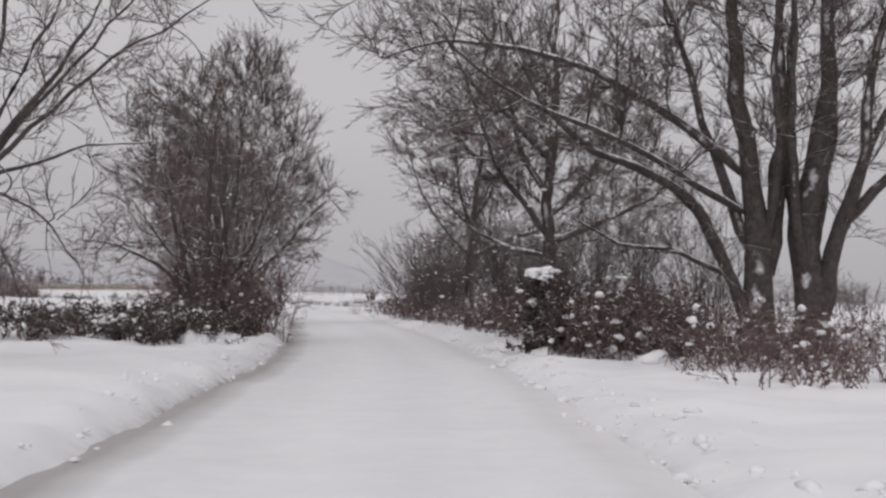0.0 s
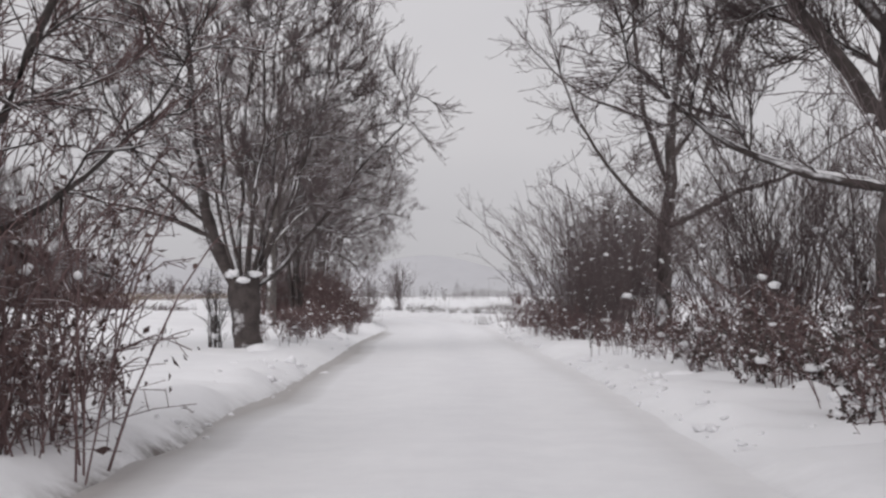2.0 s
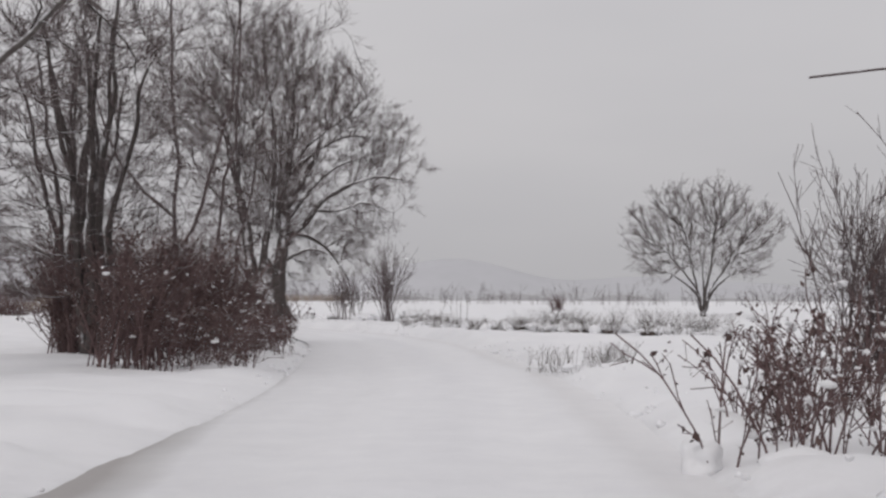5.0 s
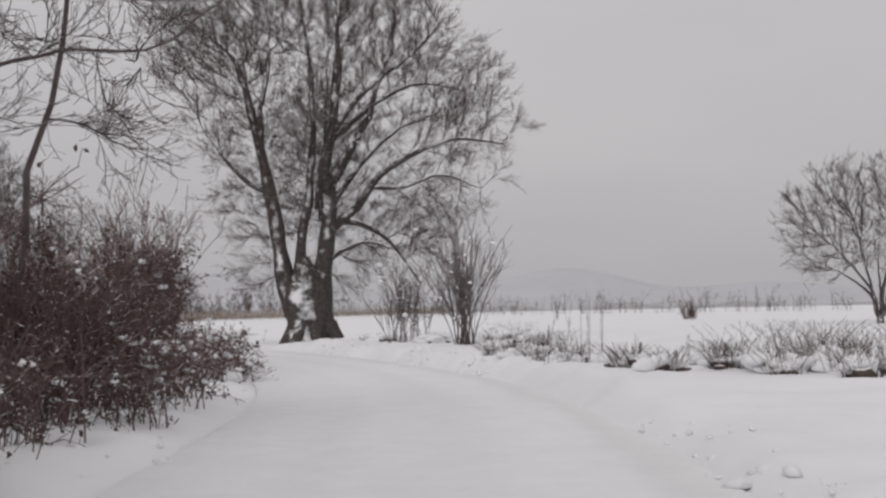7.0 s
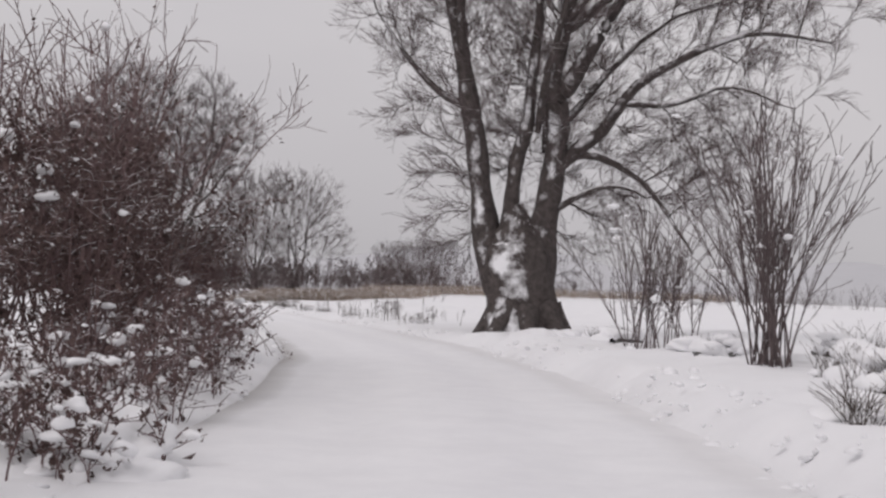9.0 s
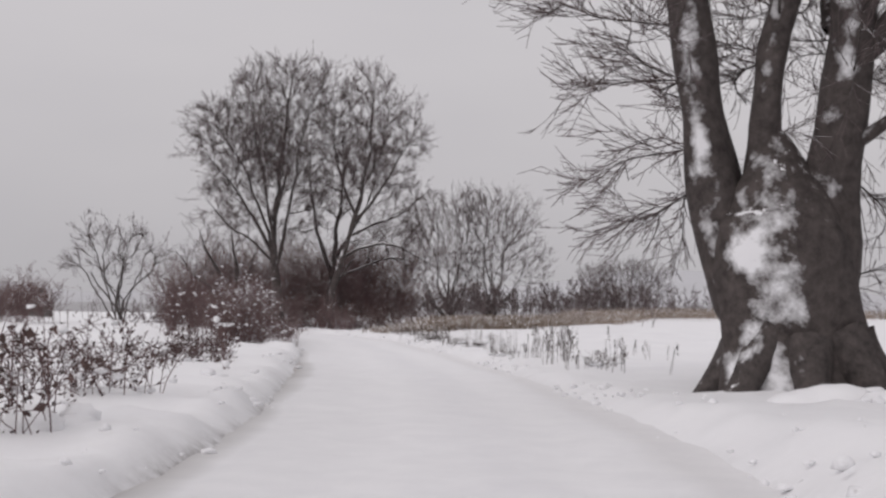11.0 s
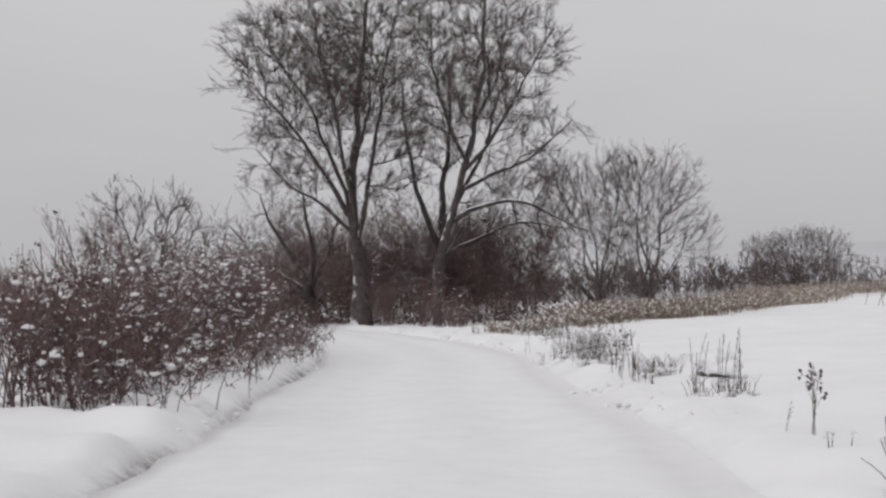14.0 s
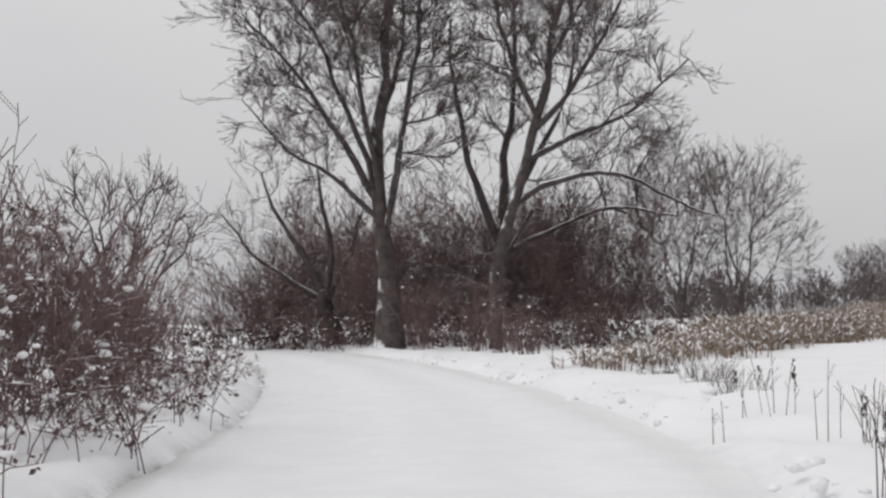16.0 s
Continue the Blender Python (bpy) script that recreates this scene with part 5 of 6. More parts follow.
hedge([(5.7, 26.3, 1.5), (6.3, 27.6, 1.8), (5.9, 28.9, 1.3), (6.9, 26.0, 1.6), (6.2, 24.6, 1.1), (7.4, 24.0, 1.3)], "ivy_thicket", "dark brown ivy and bramble mass behind snow bank", 1721,
      stems=22, lean=0.5, radius=0.014, levels=BRAMBLE, leaf=1700, leaf_size=0.04, leaf_mat=MAT_IVY, clump=14, clump_size=0.05, foot=0.5, category="thicket", group="ivy thickets", mound=1)
def snow_heap(x, y, z, size, seed, label, squash=0.6):
    """A lump of snow, left where it fell or slid."""
    rng = np.random.RandomState(seed)
    tagged(new("snow_mound", mesh_of("snow_mound", [(*blobs(rng, np.array([[x, y, z]]), np.array([size]), squash, 4), 0)], [MAT_CLUMP])), label, "snow", "snow mounds")


snow_heap(7.0, 25.6, 0.5, 0.18, 248, "white lump of snow among brambles", 0.9)
snow_heap(-2.5, 54.6, 1.68, 0.15, 1791, "ragged snow lying between pollard limbs", 0.45)
snow_heap(-2.85, 55.05, 1.8, 0.16, 1792, "ragged snow lying between pollard limbs", 0.5)
snow_heap(-2.0, 54.5, 0.0, 0.6, 1793, "snow drifted against pollard foot", 0.3)
snow_heap(-2.75, 54.75, 1.86, 0.12, 255, "snow lying on pollard head", 0.9)
snow_heap(-2.25, 54.72, 1.82, 0.13, 256, "snow lying on pollard head")
snow_heap(-5.4, 113.6, 0.02, 0.5, 257, "slumped heap of snow over bent weeds", 0.5)
snow_heap(-6.0, 114.4, 0.04, 0.55, 258, "slumped heap of snow over bent weeds", 0.5)
snow_heap(-9.4, 140.5, 0.12, 0.5, 1781, "snow banked against willow foot", 0.4)
snow_heap(-8.5, 140.9, 0.14, 0.55, 1782, "snow banked against willow foot", 0.4)
snow_heap(-2.3, 126.7, 0.06, 0.62, 261, "low bank of snow at foot of osiers", 0.5)
snow_heap(-1.1, 123.7, 0.04, 0.6, 262, "low bank of snow at foot of osiers", 0.5)
hedge([(6.4, 31.0, 1.0), (6.7, 34.4, 1.1), (7.0, 38.0, 1.0), (6.8, 42.4, 1.0), (6.5, 45.6, 1.0)], "bramble", "dark bramble at foot of hedge above snow bank", 1731,
      stems=22, lean=0.8, radius=0.011, levels=BRAMBLE, leaf=1300, leaf_size=0.034, leaf_mat=MAT_IVY, clump=10, clump_size=0.04, foot=0.7, mound=1, category="bramble", group="brambles")
hedge([(7.4, 37.6, 4.6), (9.6, 40.2, 5.2), (7.7, 47.0, 5.0), (10.2, 50.2, 5.4), (9.2, 33.6, 4.2), (12.4, 38, 5.0)], "hazel_shrub", "tall leafless hazel shrub with thin grey stems", 251,
      stems=18, lean=0.34, radius=0.022, bark=MAT_TWIG, clump=30, clump_size=0.04, foot=0.4, category="shrub", group="hazel shrubs")
hedge([(6.9, 59.8, 4.6), (9.6, 55.2, 4.2), (6.1, 62.6, 4.8), (5.9, 66.6, 3.6), (9.2, 57.4, 4.8), (8.4, 65.5, 4.4), (7.2, 69.0, 4.2), (7.0, 64.6, 4.6)], "roadside_shrub", "big many-stemmed bare shrub holding clumps of snow", 261,
      stems=34, lean=0.62, radius=0.014, bark=MAT_TWIG, clump=60, clump_size=0.035, foot=0.6, leaf=120, single=True, mound=4,
      levels=[dict(per_metre=2.2, u0=0.05, u1=0.97, length=1.3, angle=24, up=0.1, n=5, thin=0.6, tip=0.006), dict(per_metre=3.0, u0=0.1, u1=1, length=0.45, angle=32, up=0.06, n=3, thin=0.7, tip=0.004)], category="shrub", group="roadside shrubs")
hedge([(7.4, 52.6, 0.9), (6.4, 55.6, 0.7), (5.6, 60.4, 1.0), (5.4, 64.6, 1.1), (5.6, 70.0, 1.3), (5.0, 73.4, 1.2), (5.6, 76.4, 1.0)], "weedy_bush", "low brown weedy bush in snow beside bank", 271,
      stems=34, lean=0.6, radius=0.01, leaf=400, leaf_size=0.03, clump=30, clump_size=0.035, foot=0.6, mound=2, category="bush", group="weedy bushes")
shrub("round_shrub", 8.0, 81.5, "rounded grey leafless shrub at field corner", 3.2, 281, stems=32, lean=0.42, radius=0.018, bark=MAT_TWIG, clump=40, foot=0.5)
shrub("round_shrub", 10.6, 88.5, "rounded grey leafless shrub standing in field", 2.8, 282, stems=28, lean=0.42, radius=0.018, bark=MAT_TWIG, clump=30, foot=0.5)

# left: brambles with a snow cap, weeds, the dark thicket before the bend
hedge([(-2.2, 28.0, 0.6), (-2.6, 29.4, 0.7), (-3.2, 28.4, 0.65), (-2.3, 30.8, 0.75), (-3.4, 30.6, 0.75), (-4.2, 29.2, 0.7), (-5.4, 27.6, 0.7), (-5.4, 31.6, 0.8), (-3.4, 36.4, 1.0), (-1.6, 32.0, 0.55), (-3.0, 26.6, 0.5)], "bramble", "dark bramble heap buried under lumps of snow", 301,
      stems=34, lean=0.85, radius=0.012, levels=BRAMBLE, leaf=2400, leaf_size=0.034, leaf_mat=MAT_IVY, clump=8, clump_size=0.06, foot=0.5, mound=2, category="bramble", group="brambles")
for k, (x, y, z, size, flat) in enumerate([(-2.5, 30.4, 0.7, 0.36, 0.42), (-3.0, 30.2, 0.68, 0.38, 0.4), (-2.2, 30.9, 0.66, 0.24, 0.5), (-1.8, 28.4, 0.24, 0.3, 0.8), (-1.65, 29.6, 0.2, 0.28, 0.7), (-1.6, 31.0, 0.16, 0.26, 0.6), (-2.0, 27.4, 0.16, 0.36, 0.6), (-2.0, 29.7, 0.42, 0.16, 0.6), (-4.0, 28.8, 0.66, 0.34, 0.45)]):
    snow_heap(x, y, z, size, 1701 + k, "thick cap of snow on dark bramble heap" if z > 0.6 else "lump of snow slumped against bramble heap", flat)
hedge([(-1.9, 33.8, 2.4), (-1.3, 34.9, 1.9), (-2.8, 33.6, 1.5), (-0.95, 34.3, 2.1), (-1.2, 35.7, 2.3)], "willow_shoot_clump", "dark brush of young shoots round willow foot", 305,
      stems=28, lean=0.5, radius=0.01, foot=0.6, clump=25, clump_size=0.03, leaf=350, levels=BRAMBLE, category="shrub", group="willow brush")
hedge([(-5.2, 18.4, 0.6), (-6.4, 20.0, 0.7), (-1.7, 38.4, 0.55), (-2.4, 39.8, 0.6), (-2.0, 64.0, 0.8), (-1.6, 70.2, 0.9), (-2.4, 72.0, 1.0), (-3.2, 74.4, 1.0), (-4.2, 76.6, 1.1), (-2.4, 60.4, 0.7)], "weedy_bush", "low dry weedy bush poking out of snow", 311,
      stems=30, lean=0.6, radius=0.009, leaf=350, leaf_size=0.028, clump=26, clump_size=0.03, foot=0.5, mound=2, category="bush", group="weedy bushes")
shrub("sucker_growth", -3.35, 55.7, "thin crooked shoots beside pollard trunk", 1.9, 321, stems=9, lean=0.18, radius=0.03, foot=0.15, bark=MAT_BARK, clump=20, single=True)
hedge([(-3.6, 86.0, 2.1), (-4.4, 90.0, 2.5), (-4.2, 94.0, 2.6), (-4.9, 97.0, 2.6), (-4.8, 101.0, 2.4), (-6.4, 92.0, 2.8), (-5.4, 104.0, 1.9), (-7.2, 101.5, 2.8)], "thorn_thicket", "dense dark thorn thicket with hanging dead leaves", 331,
      stems=46, lean=0.42, radius=0.02, leaf=2200, leaf_size=0.032, clump=18, clump_size=0.03, foot=0.6, category="thicket", group="thorn thickets")
hedge([(-2.5, 86.8, 1.2), (-2.7, 89.6, 1.3), (-2.9, 92.4, 1.4), (-3.3, 95.4, 1.3), (-3.6, 98.4, 1.2), (-3.9, 101.2, 1.1), (-4.3, 103.8, 1.0), (-4.8, 106.0, 0.9)], "bramble", "brown bramble and weeds along snowy verge", 341,
      stems=38, lean=0.6, radius=0.01, levels=BRAMBLE, leaf=1300, leaf_size=0.03, clump=26, clump_size=0.035, foot=0.7, category="bramble", group="brambles")
hedge([(-8.8, 117.4, 4.3), (-10.2, 120.2, 4.7), (-9.0, 115.2, 2.6), (-11.0, 122.4, 4.2), (-10.8, 117.6, 4.6)], "hawthorn", "open hawthorn with crooked stems, red-brown leaves and snow", 351,
      stems=15, lean=0.36, radius=0.028, leaf=3400, leaf_size=0.034, clump=14, clump_size=0.045, foot=0.5, category="bush", group="hawthorns", low=0.68,
      levels=[dict(per_metre=3.6, u0=0.12, u1=0.97, length=1.15, angle=44, up=0.05, wander=0.22, n=5, thin=0.6, tip=0.007), dict(per_metre=4.4, u0=0.1, u1=1, length=0.42, angle=46, up=0.04, wander=0.2, n=3, thin=0.7, tip=0.005)])
hedge([(-5.6, 108.6, 0.8), (-5.7, 111.2, 0.8), (-6.1, 113.5, 0.75), (-5.7, 113.2, 0.45), (-7.0, 115.8, 1.0), (-7.8, 118.2, 1.1), (-8.9, 120.8, 1.0), (-10.4, 123.6, 0.9), (-12.2, 126.8, 0.9), (-14.4, 130.8, 0.9), (-16.8, 134.8, 0.8)], "weedy_bush", "snow-laden dry weeds slumped on verge", 361,
      stems=34, lean=0.7, radius=0.009, levels=BRAMBLE, leaf=700, leaf_size=0.028, clump=40, clump_size=0.04, foot=0.6, mound=5, category="bush", group="weedy bushes")
# left beyond the bend
shrub("sapling", -19.7, 141.0, "thin bare sapling with few leaves in snow", 1.15, 371, stems=5, lean=0.15, radius=0.01, foot=0.06, leaf=60, clump=14, single=True)
hedge([(-24.3, 145.9, 0.5), (-25.6, 147.6, 0.45), (-22.4, 143.4, 0.3)], "bramble", "low round bramble heap sticking out of snow", 381,
      stems=30, lean=0.9, radius=0.008, levels=BRAMBLE, leaf=700, leaf_size=0.03, clump=20, clump_size=0.05, foot=0.5, category="bramble", group="brambles")
hedge([(-31.4, 156.6, 1.7), (-32.8, 158.5, 1.8), (-34.2, 160.5, 1.9)], "elder_bush", "dark reddish bush with scattered snow clumps", 391,
      stems=44, lean=0.55, radius=0.016, leaf=900, leaf_size=0.03, clump=110, clump_size=0.03, foot=0.6, mound=2, category="bush", group="elder bushes")
hedge([(-35.6, 162.6, 2.0), (-37.4, 165.1, 2.2), (-39.4, 167.8, 2.6)], "elder_bush", "dark bush heaped with white snow clumps", 394,
      stems=38, lean=0.5, radius=0.016, leaf=600, leaf_size=0.03, mound=2, clump=600, clump_size=0.026, foot=0.6, category="bush", group="elder bushes")
hedge([(-41.4, 170.2, 2.7), (-43.7, 172.7, 2.5), (-46.2, 175.2, 2.2), (-49.0, 178.0, 2.0), (-52.4, 181.4, 1.9), (-42.4, 167.0, 3.3), (-38.0, 162.2, 1.9)], "blackthorn", "reddish blackthorn bush with tangled stems and snow", 403,
      stems=30, lean=0.44, radius=0.017, leaf=300, leaf_size=0.028, clump=34, clump_size=0.035, foot=0.6, mound=3, category="bush", group="blackthorn bushes")

hedge([(-30.6, 157.1, 0.7), (-32.0, 159.1, 0.7), (-33.4, 161.1, 0.8), (-34.9, 163.3, 0.8), (-36.6, 165.8, 0.8), (-38.5, 168.4, 0.9), (-40.6, 170.9, 0.8), (-43.0, 173.4, 0.8), (-45.5, 175.9, 0.8)], "weedy_bush", "low snow-flecked weeds along foot of bushes", 412,
      stems=30, lean=0.8, radius=0.008, levels=BRAMBLE, leaf=500, leaf_size=0.028, clump=30, clump_size=0.035, foot=0.8, mound=2, category="bush", group="weedy bushes")
shrub("hawthorn", -10.5, 121.2, "open hawthorn with long bare arching stems", 5.0, 356, stems=16, lean=0.62, radius=0.024, leaf=250, clump=30, clump_size=0.035, foot=0.5, category="bush", group="hawthorns",
      levels=[dict(per_metre=2.6, u0=0.15, u1=0.97, length=1.2, angle=34, up=0.08, n=5, thin=0.6, tip=0.006), dict(per_metre=3.4, u0=0.1, u1=1, length=0.45, angle=38, up=0.06, n=3, thin=0.7, tip=0.004)])
shrub("hawthorn", -11.5, 123.4, "open hawthorn with crooked bare branches", 5.2, 358, stems=20, lean=0.44, radius=0.026, leaf=500, clump=40, clump_size=0.035, foot=0.5, category="bush", group="hawthorns",
      levels=[dict(per_metre=3.2, u0=0.15, u1=0.97, length=1.3, angle=42, up=0.05, wander=0.2, n=5, thin=0.6, tip=0.006), dict(per_metre=4.0, u0=0.1, u1=1, length=0.5, angle=45, up=0.04, wander=0.2, n=3, thin=0.7, tip=0.004)])

# the two fan shrubs beside the great willow
shrub("osier", -1.8, 124.8, "fan-shaped osier shrub on snowy bank", 3.6, 421, stems=40, lean=0.5, radius=0.015, foot=0.24, bark=MAT_TWIG, clump=25, single=True,
      levels=[dict(per_metre=2.8, u0=0.2, u1=0.95, length=1.1, angle=24, up=0.1, wander=0.1, n=5, thin=0.6, tip=0.006), dict(per_metre=2.0, u0=0.1, u1=1, length=0.35, angle=28, up=0.08, n=4, thin=0.7, tip=0.005)])
shrub("osier", -4.3, 130.4, "fan-shaped osier shrub beside willow", 3.0, 422, stems=36, lean=0.46, radius=0.014, foot=0.5, bark=MAT_TWIG, clump=25, single=True,
      levels=[dict(per_metre=2.8, u0=0.2, u1=0.95, length=1.0, angle=24, up=0.1, wander=0.1, n=5, thin=0.6, tip=0.006), dict(per_metre=2.0, u0=0.1, u1=1, length=0.35, angle=28, up=0.08, n=4, thin=0.7, tip=0.005)])


# ---- dry weeds, grass and debris on the right verge ----
def reed_clump(name, x, y, label, height, seed, stalks=9, spread=0.25, heads=True, bushy=False, group="dry weeds"):
    """Upright dead stalks with side shoots and dark seed heads."""
    rng = np.random.RandomState(seed)
    ob = thing(name, x, y, label, "weed", group, sink=0.02)
    shoots = [dict(per_metre=9, u0=0.25, u1=0.98, length=0.36 * height, angle=36, up=0.1, wander=0.16, n=4, thin=0.7, tip=0.0025), dict(per_metre=9, u0=0.3, u1=1, length=0.1, angle=45, up=0.05, wander=0.2, n=2, thin=0.8, tip=0.0022)] if bushy else [dict(per_metre=4, u0=0.35, u1=0.98, length=0.14, angle=26, up=0.15, n=4, thin=0.8, tip=0.003)]
    lv = branching(rng, rods(fan(rng, stalks, height, 0.16 if stalks < 12 else 0.11, 0.005, spread, tip=0.003), 6), shoots, (4, 3, 3))
    for k in range(stalks):
        part("stalk", mesh_of("stalk", [(*tubes(lv[0][0][k:k + 1], lv[0][1][k:k + 1], 4), 0)], [MAT_STALK]), ob)
    side = stuff("shoot_mass", [tubes(*v[:2], 3) for v in lv[1:]], MAT_STALK, ob)
    if heads:
        tips = lv[0][0][::2, -1]
        c = np.repeat(tips, 6, axis=0) - np.array([0, 0, 1.0]) * np.tile(np.linspace(0, 0.17, 6), len(tips))[:, None] + 0.006 * rng.normal(size=(6 * len(tips), 3))
        if bushy:
            q = lv[2][0][:, -1]
            c = np.concatenate([c, q[rng.randint(0, len(q), 24)]])
        stuff("seed_mass", [blobs(rng, c, rng.uniform(0.008, 0.017, len(c)), 1.5)], MAT_STALK, side, "dark brown seed heads")
    q = lv[1][0].reshape(-1, 3)
    c = q[rng.randint(0, len(q), 8)]
    stuff("caught_snow", [blobs(rng, c, rng.uniform(0.012, 0.026, 8))], MAT_CLUMP, side, "tiny white snow clumps")
    return ob


def grass_clump(name, x, y, label, height, seed, blades=70, spread=0.3, mat=None, group="dry grass"):
    rng = np.random.RandomState(seed)
    ob = thing(name, x, y, label, "grass", group, sink=0.02)
    p, r = rods(fan(rng, blades, height, 0.62, 0.005, spread, tip=0.0025), 6)
    stuff("blade_mass", [tubes(p, r, 3)], mat or MAT_STALK, ob)
    c = p[:, 2][rng.randint(0, len(p), 14)] * [1, 1, 0.6]
    stuff("caught_snow", [blobs(rng, c, rng.uniform(0.03, 0.09, 14), 0.5, 2)], MAT_CLUMP, ob, "snow caught between blades")
    return ob


VERGE = [(-30.4, 168.2, 0.9), (-31.2, 169.3, 0.85), (-32.2, 170.3, 0.85), (-35.4, 174.9, 0.75), (-34.1, 173.1, 0.75), (-33.3, 172.9, 0.5), (-13.7, 145.9, 0.7)]
CLUSTER = [(-17.6, 150.5, 0.95, 10, 0.35, True, True), (-18.1, 151.2, 0.9, 9, 0.35, False, False), (-18.3, 153.0, 0.9, 6, 0.25, True, True), (-17.3, 150.0, 0.9, 5, 0.2, True, True), (-16.0, 149.8, 0.95, 1, 0.05, False, True),
           (-16.2, 150.7, 0.56, 1, 0.05, False, True), (-14.7, 146.9, 0.8, 3, 0.15, False, True), (-16.3, 148.6, 0.45, 8, 0.3, True, True), (-15.2, 147.6, 0.5, 7, 0.3, True, True), (-15.6, 148.4, 0.85, 2, 0.1, False, True),
           (-21.1, 154.7, 0.64, 14, 0.2, False, False), (-20.6, 154.4, 0.67, 13, 0.2, False, False), (-20.0, 153.5, 0.5, 5, 0.12, True, False), (-19.5, 153.1, 0.72, 1, 0.05, False, True), (-18.5, 151.5, 0.99, 7, 0.16, False, True),
           (-19.4, 153.0, 0.42, 6, 0.1, True, False), (-25.2, 161.2, 0.85, 8, 0.16, False, False), (-24.7, 160.9, 0.8, 4, 0.14, False, False), (-22.7, 157.6, 0.68, 3, 0.06, True, True), (-23.0, 157.8, 0.39, 1, 0.05, False, False),
           (-28.2, 165.2, 0.64, 4, 0.15, True, True), (-21.2, 155.4, 0.59, 1, 0.05, False, False), (-20.6, 154.1, 0.62, 3, 0.08, False, False), (-22.1, 156.3, 0.18, 3, 0.1, True, False), (-34.6, 172.9, 0.52, 2, 0.08, False, False),
           (-31.9, 169.7, 0.69, 9, 0.2, False, False), (-31.3, 169.0, 0.47, 5, 0.2, True, False), (-30.2, 167.5, 0.63, 3, 0.15, False, False), (-29.6, 166.8, 0.85, 3, 0.1, True, False), (-28.2, 164.8, 0.41, 4, 0.1, True, True),
           (-27.7, 164.1, 0.36, 4, 0.1, False, True), (-27.4, 163.8, 0.46, 3, 0.08, False, True), (-27.3, 163.7, 0.67, 1, 0.04, False, False), (-26.9, 163.1, 0.22, 4, 0.12, True, True)]
for k, (x, y, h, stalks, spread, bushy, heads) in enumerate(CLUSTER):
    reed_clump("dry_weed", x, y, "branching dry weed with small seeds on verge" if bushy else "single tall weed stalk with dark seed head" if stalks < 4 else "dense cluster of upright dry weed stalks", h, 1501 + k, stalks=stalks, spread=spread, heads=heads, bushy=bushy)
for k, (x, y, h) in enumerate(VERGE):
    reed_clump("dry_weed", x + 0.35, y + 0.2, "tall dry weed stalks with seed heads on snowy verge" if h > 0.8 else "short dry weed stalks on snowy verge", h, 501 + k, stalks=(2, 5, 1, 7, 3, 9, 2)[k % 7], spread=(0.15, 0.4, 0.1, 0.3)[k % 4], heads=k % 3 != 1)
for k, (x, y, h) in enumerate([(-21.2, 154.3, 0.25), (-25.3, 160.8, 0.3), (-27.6, 164.0, 0.3), (-31.9, 169.1, 0.45), (-30.2, 167.0, 0.35), (-16.4, 149.2, 0.35), (-33.0, 172.0, 0.5), (-38.6, 180.0, 0.5), (-37.2, 178.0, 0.4), (-41.4, 183.6, 0.5), (-31.0, 169.0, 0.6)]):
    grass_clump("grass_tuft", x + 0.35, y + 0.2, "brown dry grass tuft half buried in snow", h, 541 + k, blades=45 + (k * 17) % 40)
for k, (x, y, h) in enumerate([(6.9, 105.4, 0.9), (7.9, 104.7, 0.9), (5.9, 105.9, 0.7), (4.6, 107.3, 0.85), (5.2, 106.8, 0.8), (8.8, 104.2, 0.8), (9.8, 103.4, 0.8), (4.1, 86.6, 0.5), (5.0, 88.0, 0.5), (-0.6, 127.2, 0.8), (0.8, 118.6, 0.6)]):
    grass_clump("grass_tuft", x, y, "dark rank grass tuft bent over by snow", h, 561 + k, blades=60 + (k * 23) % 50, spread=0.3 + 0.1 * (k % 4))
for k, (x, y, h) in enumerate([(1.25, 111.3, 1.2), (2.0, 110.4, 1.5), (1.6, 112.6, 0.7), (2.6, 110.0, 0.6), (3.4, 109.0, 0.7), (0.4, 115.4, 0.8), (5.6, 51.2, 0.9), (5.9, 49.4, 0.9), (5.5, 53.8, 0.8), (5.2, 50.4, 0.7), (-2.1, 66.2, 0.9), (-1.7, 73.6, 0.8), (-4.4, 54.0, 0.6), (-1.7, 57.6, 0.5), (-5.0, 107.4, 0.7), (-18.2, 157.6, 0.5), (-17.0, 155.6, 0.5), (-21.6, 161.0, 0.4)]):
    reed_clump("dry_weed", x, y, "bare dry weed stalks leaning out of snow", h, 581 + k, stalks=4 + k % 4, spread=0.3, heads=k % 3 == 0)


def debris(name, x, y, label, length, seed, turn):
    """A dark log or clod with a rounded cap of snow."""
    rng = np.random.RandomState(seed)
    ob = thing(name, x, y, label, "log", "snowy debris", sink=0.05)
    ob.rotation_euler = (0, 0, turn)
    u = np.linspace(-length / 2, length / 2, 6)
    p = np.stack([u, 0.06 * rng.normal(size=6), 0.08 + 0.05 * rng.rand(6)], 1)[None]
    r = np.array([[0.05, 0.1, 0.13, 0.12, 0.09, 0.04]]) * rng.uniform(0.8, 1.3)
    part("wood", mesh_of("wood", [(*tubes(p, r, 7), 0)], [MAT_STONE]), ob)
    c = p[0, 1:5] + [0, 0.0, 0.1]
    stuff("snow_cap", [blobs(rng, np.repeat(c, 3, 0) + 0.05 * rng.normal(size=(12, 3)), rng.uniform(0.1, 0.2, 12), 0.5, 2)], MAT_CLUMP, ob, "rounded cap of snow")
    return ob


